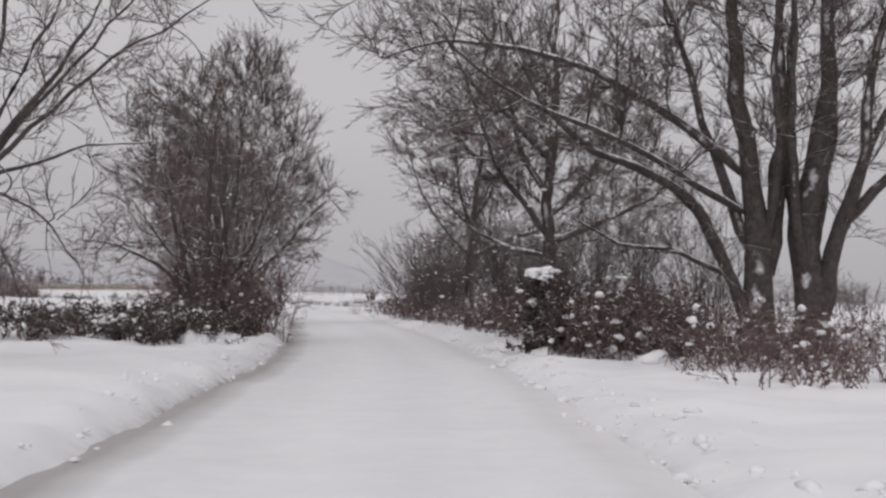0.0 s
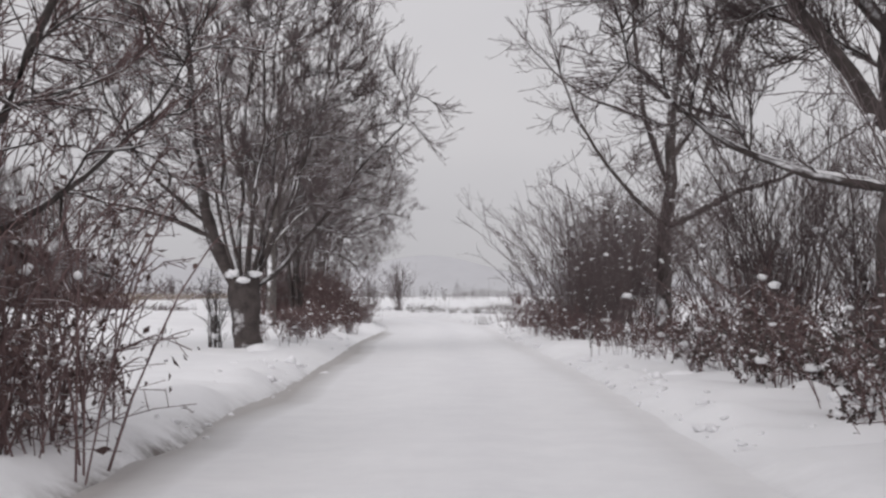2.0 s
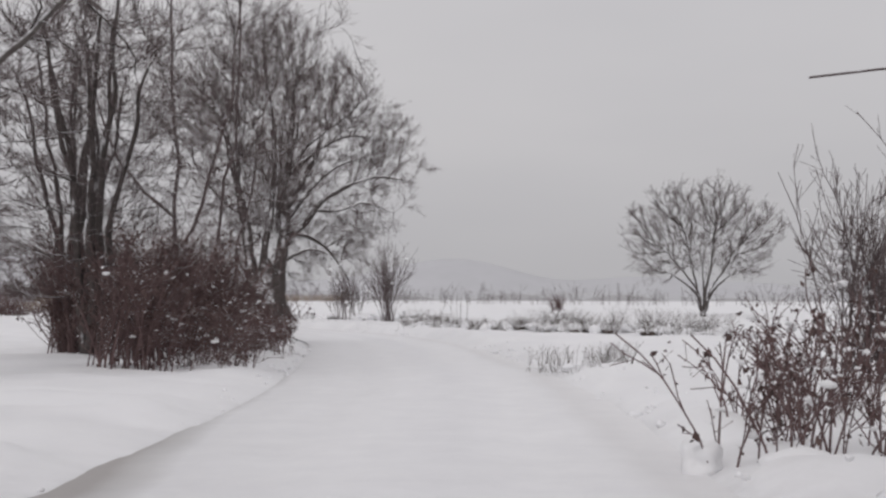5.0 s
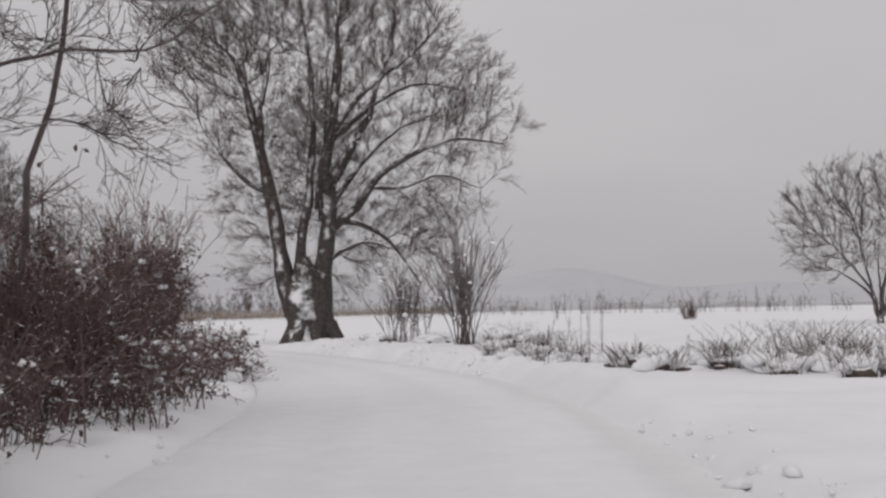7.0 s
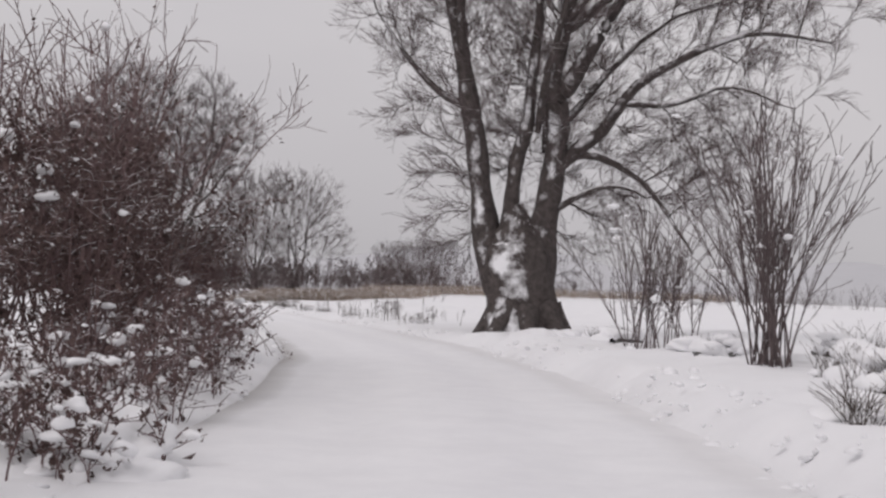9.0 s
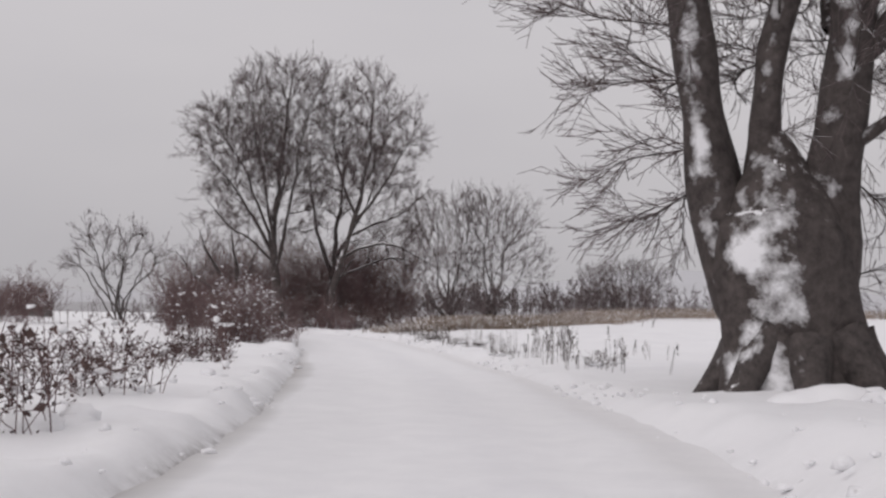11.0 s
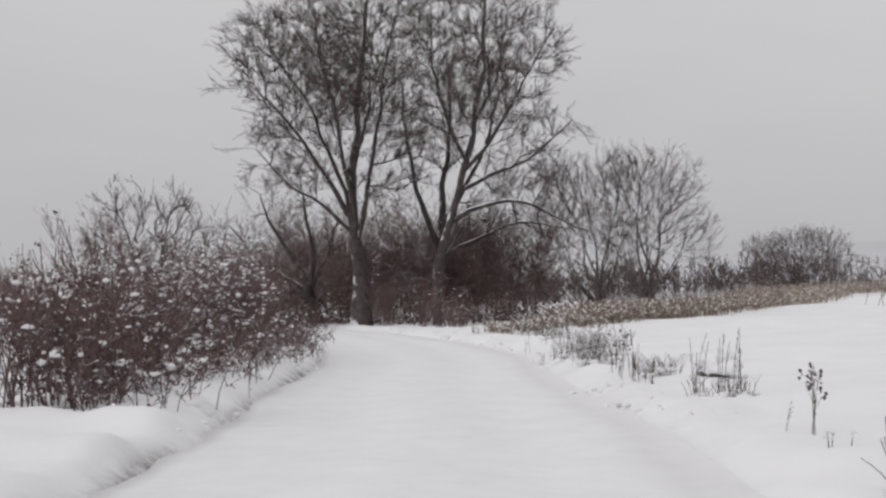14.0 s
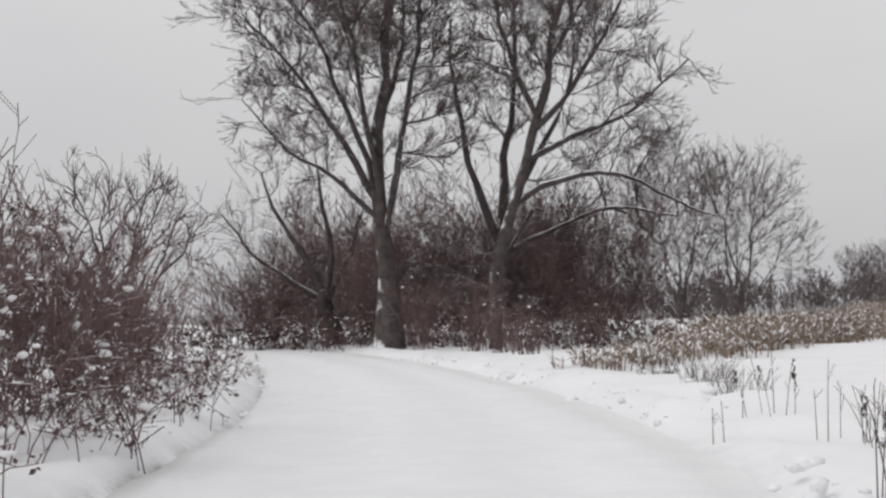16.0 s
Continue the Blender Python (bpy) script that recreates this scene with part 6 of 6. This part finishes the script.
for k, (x, y, length, turn) in enumerate([(2.6, 110.4, 1.2, 0.1), (1.9, 112.0, 0.6, 0.4), (1.7, 114.4, 0.7, -0.2), (3.9, 108.4, 0.9, 0.2), (5.0, 107.2, 1.2, -0.1), (6.4, 105.9, 1.0, 0.1), (0.3, 117.4, 0.7, 0.5), (-0.9, 126.6, 0.9, 0.4), (-8.6, 140.2, 0.9, 0.4), (-7.2, 138.2, 0.7, 0.2), (-5.2, 131.6, 0.8, 0.9), (7.6, 105.0, 0.8, 0.0), (-2.9, 127.2, 0.8, 0.7), (-26.2, 163.9, 0.5, 0.5), (-0.2, 119.8, 0.6, 0.8)]):
    debris("snowy_log", x, y, "dark broken log under a rounded cap of snow", length, 621 + k, turn)


for k, (x, y, s) in enumerate([(7.1, 105.5, 0.42), (8.4, 104.5, 0.36), (9.7, 103.5, 0.44), (5.5, 106.4, 0.36), (4.3, 107.7, 0.42), (3.1, 109.3, 0.36), (2.2, 110.9, 0.34), (1.3, 113.2, 0.36), (0.6, 116.0, 0.34), (-0.3, 121.4, 0.42), (-1.4, 125.8, 0.46), (-2.6, 128.2, 0.4), (-3.6, 129.8, 0.42), (-5.0, 132.4, 0.46), (-6.2, 135.4, 0.44), (-8.2, 139.6, 0.4), (11.0, 102.8, 0.4), (6.2, 106.4, 0.3)]):
    snow_heap(x, y, ground_z(x, y) + 0.04, s, 661 + k, "rounded snow mound on rough verge", 0.55)


for k, (x, y, h) in enumerate([(-0.2, 120.4, 0.55), (0.3, 119.6, 0.5), (-0.6, 123.0, 0.5), (-3.4, 131.2, 0.4), (-6.6, 137.0, 0.4)]):
    grass_clump("grass_tuft", x, y, "dark tussock under a cap of snow on bank", h, 681 + k, blades=150, spread=0.4)
    snow_heap(x, y, ground_z(x, y) + 0.32 * h / 0.5, 0.3, 688 + k, "cap of snow on dark tussock", 0.45)


def tussock(x, y, size, seed):
    """Bent grass under a thick rounded cap of snow; dark lumps imitate its shaded undercut."""
    rng = np.random.RandomState(seed)
    ob = thing("capped_tussock", x, y, "bent grass under rounded snow, dark lumps for its shaded undercut", "tussock", "snowy tussocks", sink=0.05)
    # Dark lumps added for the shade beneath the snow cap.
    c = rng.normal(size=(5, 3)) * [0.35 * size, 0.22 * size, 0.03] + [0, 0, 0.16 * size]
    part("shade_lump", mesh_of("shade_lump", [(*blobs(rng, c, rng.uniform(0.13, 0.27, 5) * size, 0.6, 2), 0)], [MAT_STALK]), ob, "dark brown lumps standing in for shade under snow")
    p, r = rods(fan(rng, 90, 0.3 + 0.45 * size, 0.8, 0.005, 0.4 * size, tip=0.0025), 6)
    stuff("blade_mass", [tubes(p, r, 3)], MAT_STALK, ob)
    c = rng.normal(size=(6, 3)) * [0.4 * size, 0.2 * size, 0.03] + [0, 0.14 * size, 0.36 * size]
    stuff("snow_cap", [blobs(rng, c, rng.uniform(0.26, 0.42, 6) * size, 0.5, 3)], MAT_CLUMP, ob, "thick rounded cap of snow")
    ob.rotation_euler = (0, 0, rng.uniform(-0.5, 0.5))


for k, (x, y, size) in enumerate([(2.4, 108.6, 0.7), (3.1, 107.6, 0.9), (3.9, 107.0, 0.8), (4.7, 106.2, 1.0), (5.6, 105.2, 0.9), (6.6, 104.4, 1.1), (7.8, 103.6, 0.9), (1.5, 110.6, 0.7), (0.9, 112.4, 0.6), (4.2, 109.6, 0.8), (6.0, 108.2, 0.9), (8.4, 106.6, 1.0), (9.6, 104.6, 1.0), (0.2, 114.9, 0.9), (-0.5, 117.2, 0.6), (-6.9, 139.6, 0.8)]):
    tussock(x, y, 0.55 * size, 1601 + k)


# ---- the unharvested maize strip ----
def build_maize():
    rng = np.random.RandomState(71)
    n = 8600
    s = 210 * rng.rand(n) ** 1.7
    w = rng.rand(n) * (1.6 + 0.13 * s)
    x, y = -41.9 - 0.1 * s - 0.0009 * np.minimum(s, 100) ** 2 - 0.12 * np.maximum(s - 100, 0) - w * 0.98 + 0.3 * rng.normal(size=n), 184.0 + s + w * 0.3
    # the far end turns east along the field's edge
    m = 2600
    ex, ey = -64 + 42 * rng.rand(m) ** 1.4, 288 + 22 * rng.rand(m)
    x, y, s, n = np.r_[x, ex], np.r_[y, ey + 0.15 * (ex + 60)], np.r_[s, np.full(m, 100.0)], n + m
    gz = np.where(s < 40, 0.05, -0.1) + swell(x, y)
    h = rng.uniform(0.65, 1.25, n) * np.where(y > 286, 1.1, 0.45 + 0.55 * ease(s / 12))
    keep = (s > 9) | (rng.rand(n) < 0.12 + 0.05 * s)
    x, y, s, gz, h, n = x[keep], y[keep], s[keep], gz[keep], h[keep], int(keep.sum())
    base = np.stack([x, y, gz - 0.05], 1)
    lean = rng.normal(size=(n, 3)) * [0.12, 0.12, 0]
    p = np.stack([base + lean * (u * h)[:, None] + np.array([0, 0, 1.0]) * (u * h)[:, None] for u in (0.0, 0.5, 1.0)], 1)
    v, f = tubes(p, np.broadcast_to(np.array([0.02, 0.017, 0.01]), (n, 3)), 3)
    # drooping blades, three a stalk
    m = 3 * n
    i = np.repeat(np.arange(n), 3)
    u = rng.uniform(0.35, 0.9, m)
    a = rng.uniform(0, 6.283, m)
    out = np.stack([np.cos(a), np.sin(a), np.zeros(m)], 1)
    side = np.stack([-np.sin(a), np.cos(a), np.zeros(m)], 1) * 0.032
    root = base[i] + (lean[i] + [0, 0, 1.0]) * (u * h[i])[:, None]
    mid = root + out * 0.22 + [0, 0, 0.1]
    end = root + out * 0.45 - np.array([0, 0, 1.0]) * rng.uniform(0.05, 0.4, m)[:, None]
    q = np.stack([root - side * 0.5, root + side * 0.5, mid + side, mid - side, end], 1).reshape(-1, 3)
    j = np.arange(m)[:, None] * 5
    tagged(new("maize_strip", mesh_of("maize_strip", [(v, f, 0), (q, j + [0, 1, 2, 3], 0), (q[:0], np.zeros((0, 3), int), 0)], [MAT_STRAW])), "strip of dead unharvested maize, pale straw brown", "maize", kind="stuff")


build_maize()

# ---- woods, hedges and lone trees farther off ----
def stand_tree(name, x, y, label, height, seed, width=0.35, density=1.0, stems=5, group="", tip=1.0, radius=None, low=0.35, category="tree", sink=0.3, twig=None):
    """A broad-crowned tree of several stems, for a stand seen from afar."""
    rng = np.random.RandomState(seed)
    h, out = height * 0.86, []
    r = radius or height * 0.02
    for k in range(stems):
        a, o = 6.283 * (k + 0.6 * rng.rand()) / stems, width * (0.25 + 0.75 * (k + 0.5) / stems)
        c, s = math.cos(a) * o * h, math.sin(a) * o * h
        t = h * rng.uniform(0.88, 1.0) * (1 - 0.42 * (o / width) ** 2 * (o / (o + 0.15)))
        out.append(([(0.1 * c, 0.1 * s, -0.2), (0.16 * c, 0.16 * s, t * low * 0.7), (0.42 * c, 0.42 * s, t * 0.55), (0.75 * c, 0.75 * s, t * 0.8), (c, s, t)], r * rng.uniform(0.6, 1.0), 0.03))
    return tree(name, x, y, label, out, seed, snow=False, group=group, sink=sink, category=category, twig=twig, size=height / 11, tip=0.011 * tip, fine=1.3 * density, bend=2)


def lobed_tree(name, x, y, label, yaw, foot, lobes, seed, f, tip, trunk=0.0, twig=None, group="", radius=0.2):
    """A tree whose stems fan out from its foot, each into a dome of the crown."""
    rng = np.random.RandomState(seed)
    stems = []
    if trunk:
        stems.append(([(foot, 0, -0.3), (foot, 0, trunk * 0.5), (foot, 0, trunk)], radius * 1.7, radius * 1.2))
    for (bu, bb, bz), (cu, cb, cz), wide, high, count in lobes:
        for k in range(1 if trunk else 2):
            j = rng.normal(size=(2, 2)) * (0.1 if trunk else 0.5) * [[1.0, 1.0], [0.9, 0.9]]
            r = radius * rng.uniform(0.6, 1.0)
            stems.append(([(foot + j[0, 0] + 0.1 * bu, j[0, 1], trunk - 0.3), (foot * 0.6 + bu * 0.4 + j[1, 0], bb * 0.4 + j[1, 1], trunk + (bz - trunk) * 0.55), (bu + 0.5 * j[1, 0], bb + 0.5 * j[1, 1], bz), (0.5 * (bu + cu) + j[1, 1], cb, 0.45 * bz + 0.55 * cz)], r, 0.05))
    return tree(name, x, y, label, planar(yaw, stems), seed, snow=False, group=group, sink=0.3, twig=twig, lobes=planar_lobes(yaw, lobes), size=f * 1.08, tip=0.0095 * tip, near=False, up=0.1, fine=0.95)


lobed_tree("round_tree", 25.4, 195.0, "lone round-crowned bare tree in snowy field", 0, 0.0,
           [((-1.8, 0, 4.6), (-5.0, 0, 8.6), 3.2, 3.2, 36), ((-0.9, 0.3, 5.4), (-2.4, 0.4, 11.0), 3.2, 3.2, 36), ((0.8, -0.3, 5.4), (1.6, 0, 11.4), 3.2, 3.0, 36), ((1.8, 0, 4.6), (5.0, 0, 9.0), 3.2, 3.2, 36), ((0, 0, 3.2), (0, 0.2, 7.4), 3.6, 3.0, 30), ((-1.8, -0.4, 3.6), (-4.6, -0.6, 5.4), 2.8, 1.6, 26), ((1.6, 0.4, 3.6), (4.2, 0.4, 5.6), 2.8, 1.6, 26)],
           701, 1.1, 1.5, trunk=1.2, radius=0.2)
lobed_tree("orchard_tree", -76.2, 197.0, "small bare tree behind the hedge", 35, 2.2,
           [((1.2, 0, 3.6), (0.3, 0, 7.0), 1.6, 2.0, 22), ((2.6, 0, 3.8), (3.0, 0, 6.4), 1.8, 1.7, 22), ((3.4, 0, 3.2), (5.0, 0, 5.0), 1.4, 1.5, 18), ((0.6, 0, 3.0), (-1.2, 0, 5.0), 1.3, 1.3, 18), ((2.2, 0.3, 2.4), (2.0, 0.8, 4.4), 2.0, 1.4, 20)],
           702, 0.95, 1.5, radius=0.11)
WOOD = [lobed_tree("wood_tree", -101.0, 302.6, "grey bare tree in a small wood across fields", 38, 0.0,
                   [((-1.4, 0, 6.0), (-2.8, 0, 15.0), 4.66, 5.50, 20), ((1.4, 0.4, 7.0), (1.8, 0.5, 16.0), 4.66, 5.06, 20), ((-2.4, -0.4, 3.0), (-6.0, -0.4, 9.4), 3.60, 4.62, 16), ((0.0, -0.4, 4.0), (-0.2, -0.8, 10.0), 4.88, 4.40, 17), ((1.8, -0.4, 3.0), (4.0, -0.6, 8.6), 3.82, 4.18, 14)], 711, 1.65, 1.8, group="small wood", radius=0.24, twig=MAT_TWIG),
        lobed_tree("wood_tree", -95.8, 306.8, "grey bare tree in a small wood across fields", 38, 0.0,
                   [((-1.0, 0, 7.0), (-1.4, 0, 16.0), 4.45, 5.06, 20), ((1.8, 0.4, 6.0), (3.6, 0.4, 15.0), 4.88, 5.50, 22), ((2.6, -0.4, 3.0), (6.4, -0.4, 8.8), 4.03, 4.84, 17), ((0.2, -0.4, 4.0), (0.8, -0.8, 10.0), 4.88, 4.40, 17), ((-1.6, -0.4, 3.0), (-3.6, -0.6, 8.4), 3.60, 3.96, 13)], 712, 1.65, 1.8, group="small wood", radius=0.24, twig=MAT_TWIG)]
for k, (x, y, s, r) in enumerate([(-102.0, 384, 0.6, 0), (-98.0, 387, 0.58, 12), (-107, 381, 0.55, 108)]):
    copy_thing(WOOD[k % 2], pose(x, y, -0.6 + float(swell(x, y)), 0, 0, r)).scale = (1.25 * s, 1.25 * s, s)
# dark undergrowth below the tall pair
UNDER = [(-63.6, 204.0, 6.2), (-61.0, 207.0, 6.6), (-58.8, 206.0, 6.0), (-56.6, 204.6, 4.8), (-68.4, 206.6, 6.8), (-72.2, 209.0, 7.4), (-65.6, 210.0, 6.6), (-60.4, 211.6, 6.6), (-77.0, 212.0, 6.0), (-62.4, 201.6, 4.4), (-70.0, 203.4, 4.6), (-56.0, 208.0, 6.4), (-64.0, 214.0, 7.6), (-69.0, 200.6, 3.4), (-66.0, 181.5, 2.4), (-69.4, 183.6, 2.2), (-74.0, 186.0, 2.8)]
for k, (x, y, h) in enumerate(UNDER):
    shrub("sallow_bush", x, y, "dense dark sallow bush below tall trees", h, 731 + k, stems=36, lean=0.42, radius=0.018, foot=1.3, bark=MAT_RED, category="bush", group="sallow bushes",
          levels=[dict(per_metre=3.0, u0=0.1, u1=0.98, length=1.6, angle=36, up=0.08, n=4, thin=0.6, tip=0.009), dict(per_metre=1.9, u0=0.1, u1=1, length=0.95, angle=38, up=0.05, n=2, thin=0.7, tip=0.012)])
hedge([(-72.0, 200.2, 1.5), (-69.6, 200.0, 1.4), (-67.2, 200.6, 1.6), (-64.8, 200.2, 1.4), (-62.6, 199.6, 1.6), (-60.6, 199.4, 1.3), (-57.2, 199.6, 1.5), (-53.4, 199.4, 1.6), (-51.2, 200.6, 1.5), (-49.4, 202.6, 1.4), (-66.0, 204.0, 1.8), (-59.6, 203.0, 1.8), (-54.6, 203.6, 1.8)], "bramble", "dark bramble tangle under tall willows", 747,
      stems=22, lean=1.0, radius=0.012, levels=BRAMBLE, leaf=1100, leaf_size=0.06, clump=5, clump_size=0.03, foot=1.4, category="bramble", group="brambles")
tree("leaning_pollard", -66.2, 202.4, "short leaning pollard with snow on its trunk",
     planar(35, [([(0.3, 0, -0.2), (0, 0, 0.8), (-0.3, 0, 1.6), (-0.2, 0, 2.4)], 0.45, 0.3), ([(-0.3, 0, 2.0), (-1.0, 0, 3.6), (-2.2, 0, 5.4), (-3.0, 0, 7.4)], 0.2, 0.03), ([(-0.2, 0, 2.2), (0.0, 0, 4.2), (-0.4, 0, 6.2), (-0.6, 0, 8)], 0.2, 0.03),
                 ([(-0.3, 0, 1.9), (-1.8, 0, 2.8), (-3.4, 0, 4.0), (-4.6, 0, 5.6)], 0.14, 0.03), ([(-0.1, 0, 2.2), (0.8, 0, 3.8), (1.4, 0, 6)], 0.15, 0.03)]), 745, tip=0.01)
hedge([(-56.8, 196.6, 2.2), (-54.4, 196.4, 2.6), (-52.2, 195.0, 1.8), (-50.2, 193.2, 1.2)], "briar", "straggling bare briar at foot of tall willows", 751, stems=24, lean=0.4, radius=0.015, foot=0.3, category="bush", group="briars", clump=8, clump_size=0.03)


def far_hedge(name, points, label, height, seed, count, mat=None, tip=0.014):
    """A belt of bushes and small trees too far off to count."""
    rng = np.random.RandomState(seed)
    line = spline(points, count) + rng.normal(size=(count, 2)) * 3.0
    out = []
    for (x, y) in line:
        h = height * rng.uniform(0.55, 1.1)
        for pts, r0, r1 in fan(rng, 3, h, 0.5, 0.03, h * 0.3, tip=0.014):
            out.append(([(x + a, y + b, c - 0.4 + float(swell(x, y))) for a, b, c in pts], r0, r1))
    lv = branching(rng, rods(out, 5), [dict(per_metre=1.6, u0=0.1, u1=1, length=height * 0.26, angle=36, up=0.06, n=2, thin=0.7, tip=tip), dict(per_metre=2.0, u0=0.1, u1=1, length=height * 0.12, angle=38, up=0.05, n=2, thin=0.8, tip=0.85 * tip)], (3, 3, 3))
    tagged(new(name, mesh_of(name, [(*tubes(q, s, 3), 0) for q, s, k in lv], [mat or MAT_TWIG])), label, "hedge", kind="stuff")


far_hedge("far_hedge", [(-180, 330), (-140, 318), (-110, 312), (-80, 320), (-60, 340)], "dark belt of bare bushes across the fields", 5.5, 761, 150, tip=0.04)
far_hedge("far_hedge", [(-66, 338), (-48, 342), (-34, 346), (-20, 350)], "low grey belt of bushes behind far maize", 3.6, 767, 60)
far_hedge("far_hedge", [(-122, 296), (-108, 296), (-96, 300), (-84, 306), (-74, 312)], "dense dark undergrowth at foot of small wood", 6.0, 765, 130, tip=0.04)
far_hedge("far_wood", [(-29, 127), (-36, 124), (-44, 121), (-54, 118), (-66, 114)], "dark mass of bare trees across the field", 11.0, 766, 84, tip=0.024)
far_hedge("far_hedge", [(-26, 300), (0, 284), (24, 268), (52, 258), (86, 240), (120, 214)], "pale grey belt of bushes closing the snowy plain", 3.4, 768, 190, MAT_HAZED_TWIG)
far_hedge("far_hedge", [(42, 100), (56, 135), (72, 170), (96, 230), (130, 300)], "grey belt of bushes beyond the right-hand field", 6.0, 762, 70)
far_hedge("far_hedge", [(-150, 196), (-116, 218), (-92, 226), (-66, 222), (-48, 232)], "dark belt of bushes behind the lane", 4.0, 763, 60)
far_hedge("far_hedge", [(-80, 60), (-90, 110), (-110, 160), (-140, 190)], "grey belt of bushes beyond the left-hand field", 5.0, 764, 60)
shrub("field_bush", 12.6, 227.6, "small dark bush alone on snowy plain", 2.2, 771, stems=40, lean=0.5, radius=0.03, foot=0.6)


def cottage(name, x, y, label, width, depth, wall, turn):
    """A small far house: walls, two roof slopes under snow, a chimney and windows."""
    ob = thing(name, x, y, label, "house", "far houses", sink=0.2)
    ob.rotation_euler = (0, 0, radians(turn))

    def box(x0, x1, y0, y1, z0, z1):
        v = np.array([(a, b, c) for a in (x0, x1) for b in (y0, y1) for c in (z0, z1)], float)
        return v, np.array([(0, 1, 3, 2), (4, 6, 7, 5), (0, 4, 5, 1), (2, 3, 7, 6), (0, 2, 6, 4), (1, 5, 7, 3)])

    w, d = width / 2, depth / 2
    part("wall", mesh_of("wall", [(*box(-w, w, -d, d, 0, wall), 0)], [MAT_STONE], False), ob, "grey rendered walls")
    rise = d * 0.8
    for s in (-1, 1):
        v = np.array([(-w - 0.3, s * (d + 0.4), wall - 0.1), (w + 0.3, s * (d + 0.4), wall - 0.1), (w + 0.3, 0, wall + rise), (-w - 0.3, 0, wall + rise)])
        v = np.vstack([v, v + [0, 0, 0.3]])
        part("roof", mesh_of("roof", [(v, np.array([(0, 1, 2, 3), (7, 6, 5, 4), (0, 4, 5, 1), (1, 5, 6, 2), (2, 6, 7, 3), (3, 7, 4, 0)]), 0)], [MAT_CLUMP], False), ob, "roof slope white with snow")
    part("chimney", mesh_of("chimney", [(*box(w * 0.4, w * 0.4 + 0.6, -0.3, 0.3, wall + rise * 0.5, wall + rise + 0.8), 0)], [MAT_STONE], False), ob)
    for u in (-0.5, 0.1, 0.6):
        win = part("window", mesh_of("window", [(*box(w * u, w * u + 0.8, -d - 0.03, -d + 0.02, 0.9, 2.0), 0)], [MAT_PALE], False), ob, "small framed window")
        for v in (0.06, 0.43):
            part("pane", mesh_of("pane", [(*box(w * u + v, w * u + v + 0.31, -d - 0.036, -d - 0.02, 0.97, 1.93), 0)], [MAT_STALK], False), win, "dark pane")


cottage("far_shed", -125.5, 239.0, "low far shed with snow-covered roof", 4.4, 3.2, 1.6, 25)
cottage("far_house", -166.0, 260.5, "far grey house with snow-covered roof", 10.0, 7.0, 3.2, 40)
cottage("far_house", -194.0, 290.0, "far grey house with snow-covered roof", 11.0, 7.0, 3.4, 15)

# taller trees inside the left-hand thicket
stand_tree("thicket_tree", -5.6, 90.2, "bare brownish tree among thorn thicket", 9.5, 781, width=0.2, stems=7, density=1.25, tip=0.6, low=0.2, radius=0.14)
stand_tree("thicket_tree", -7.4, 94.5, "bare brownish tree among thorn thicket", 10.0, 782, width=0.22, stems=7, density=1.25, tip=0.6, low=0.2, radius=0.14)
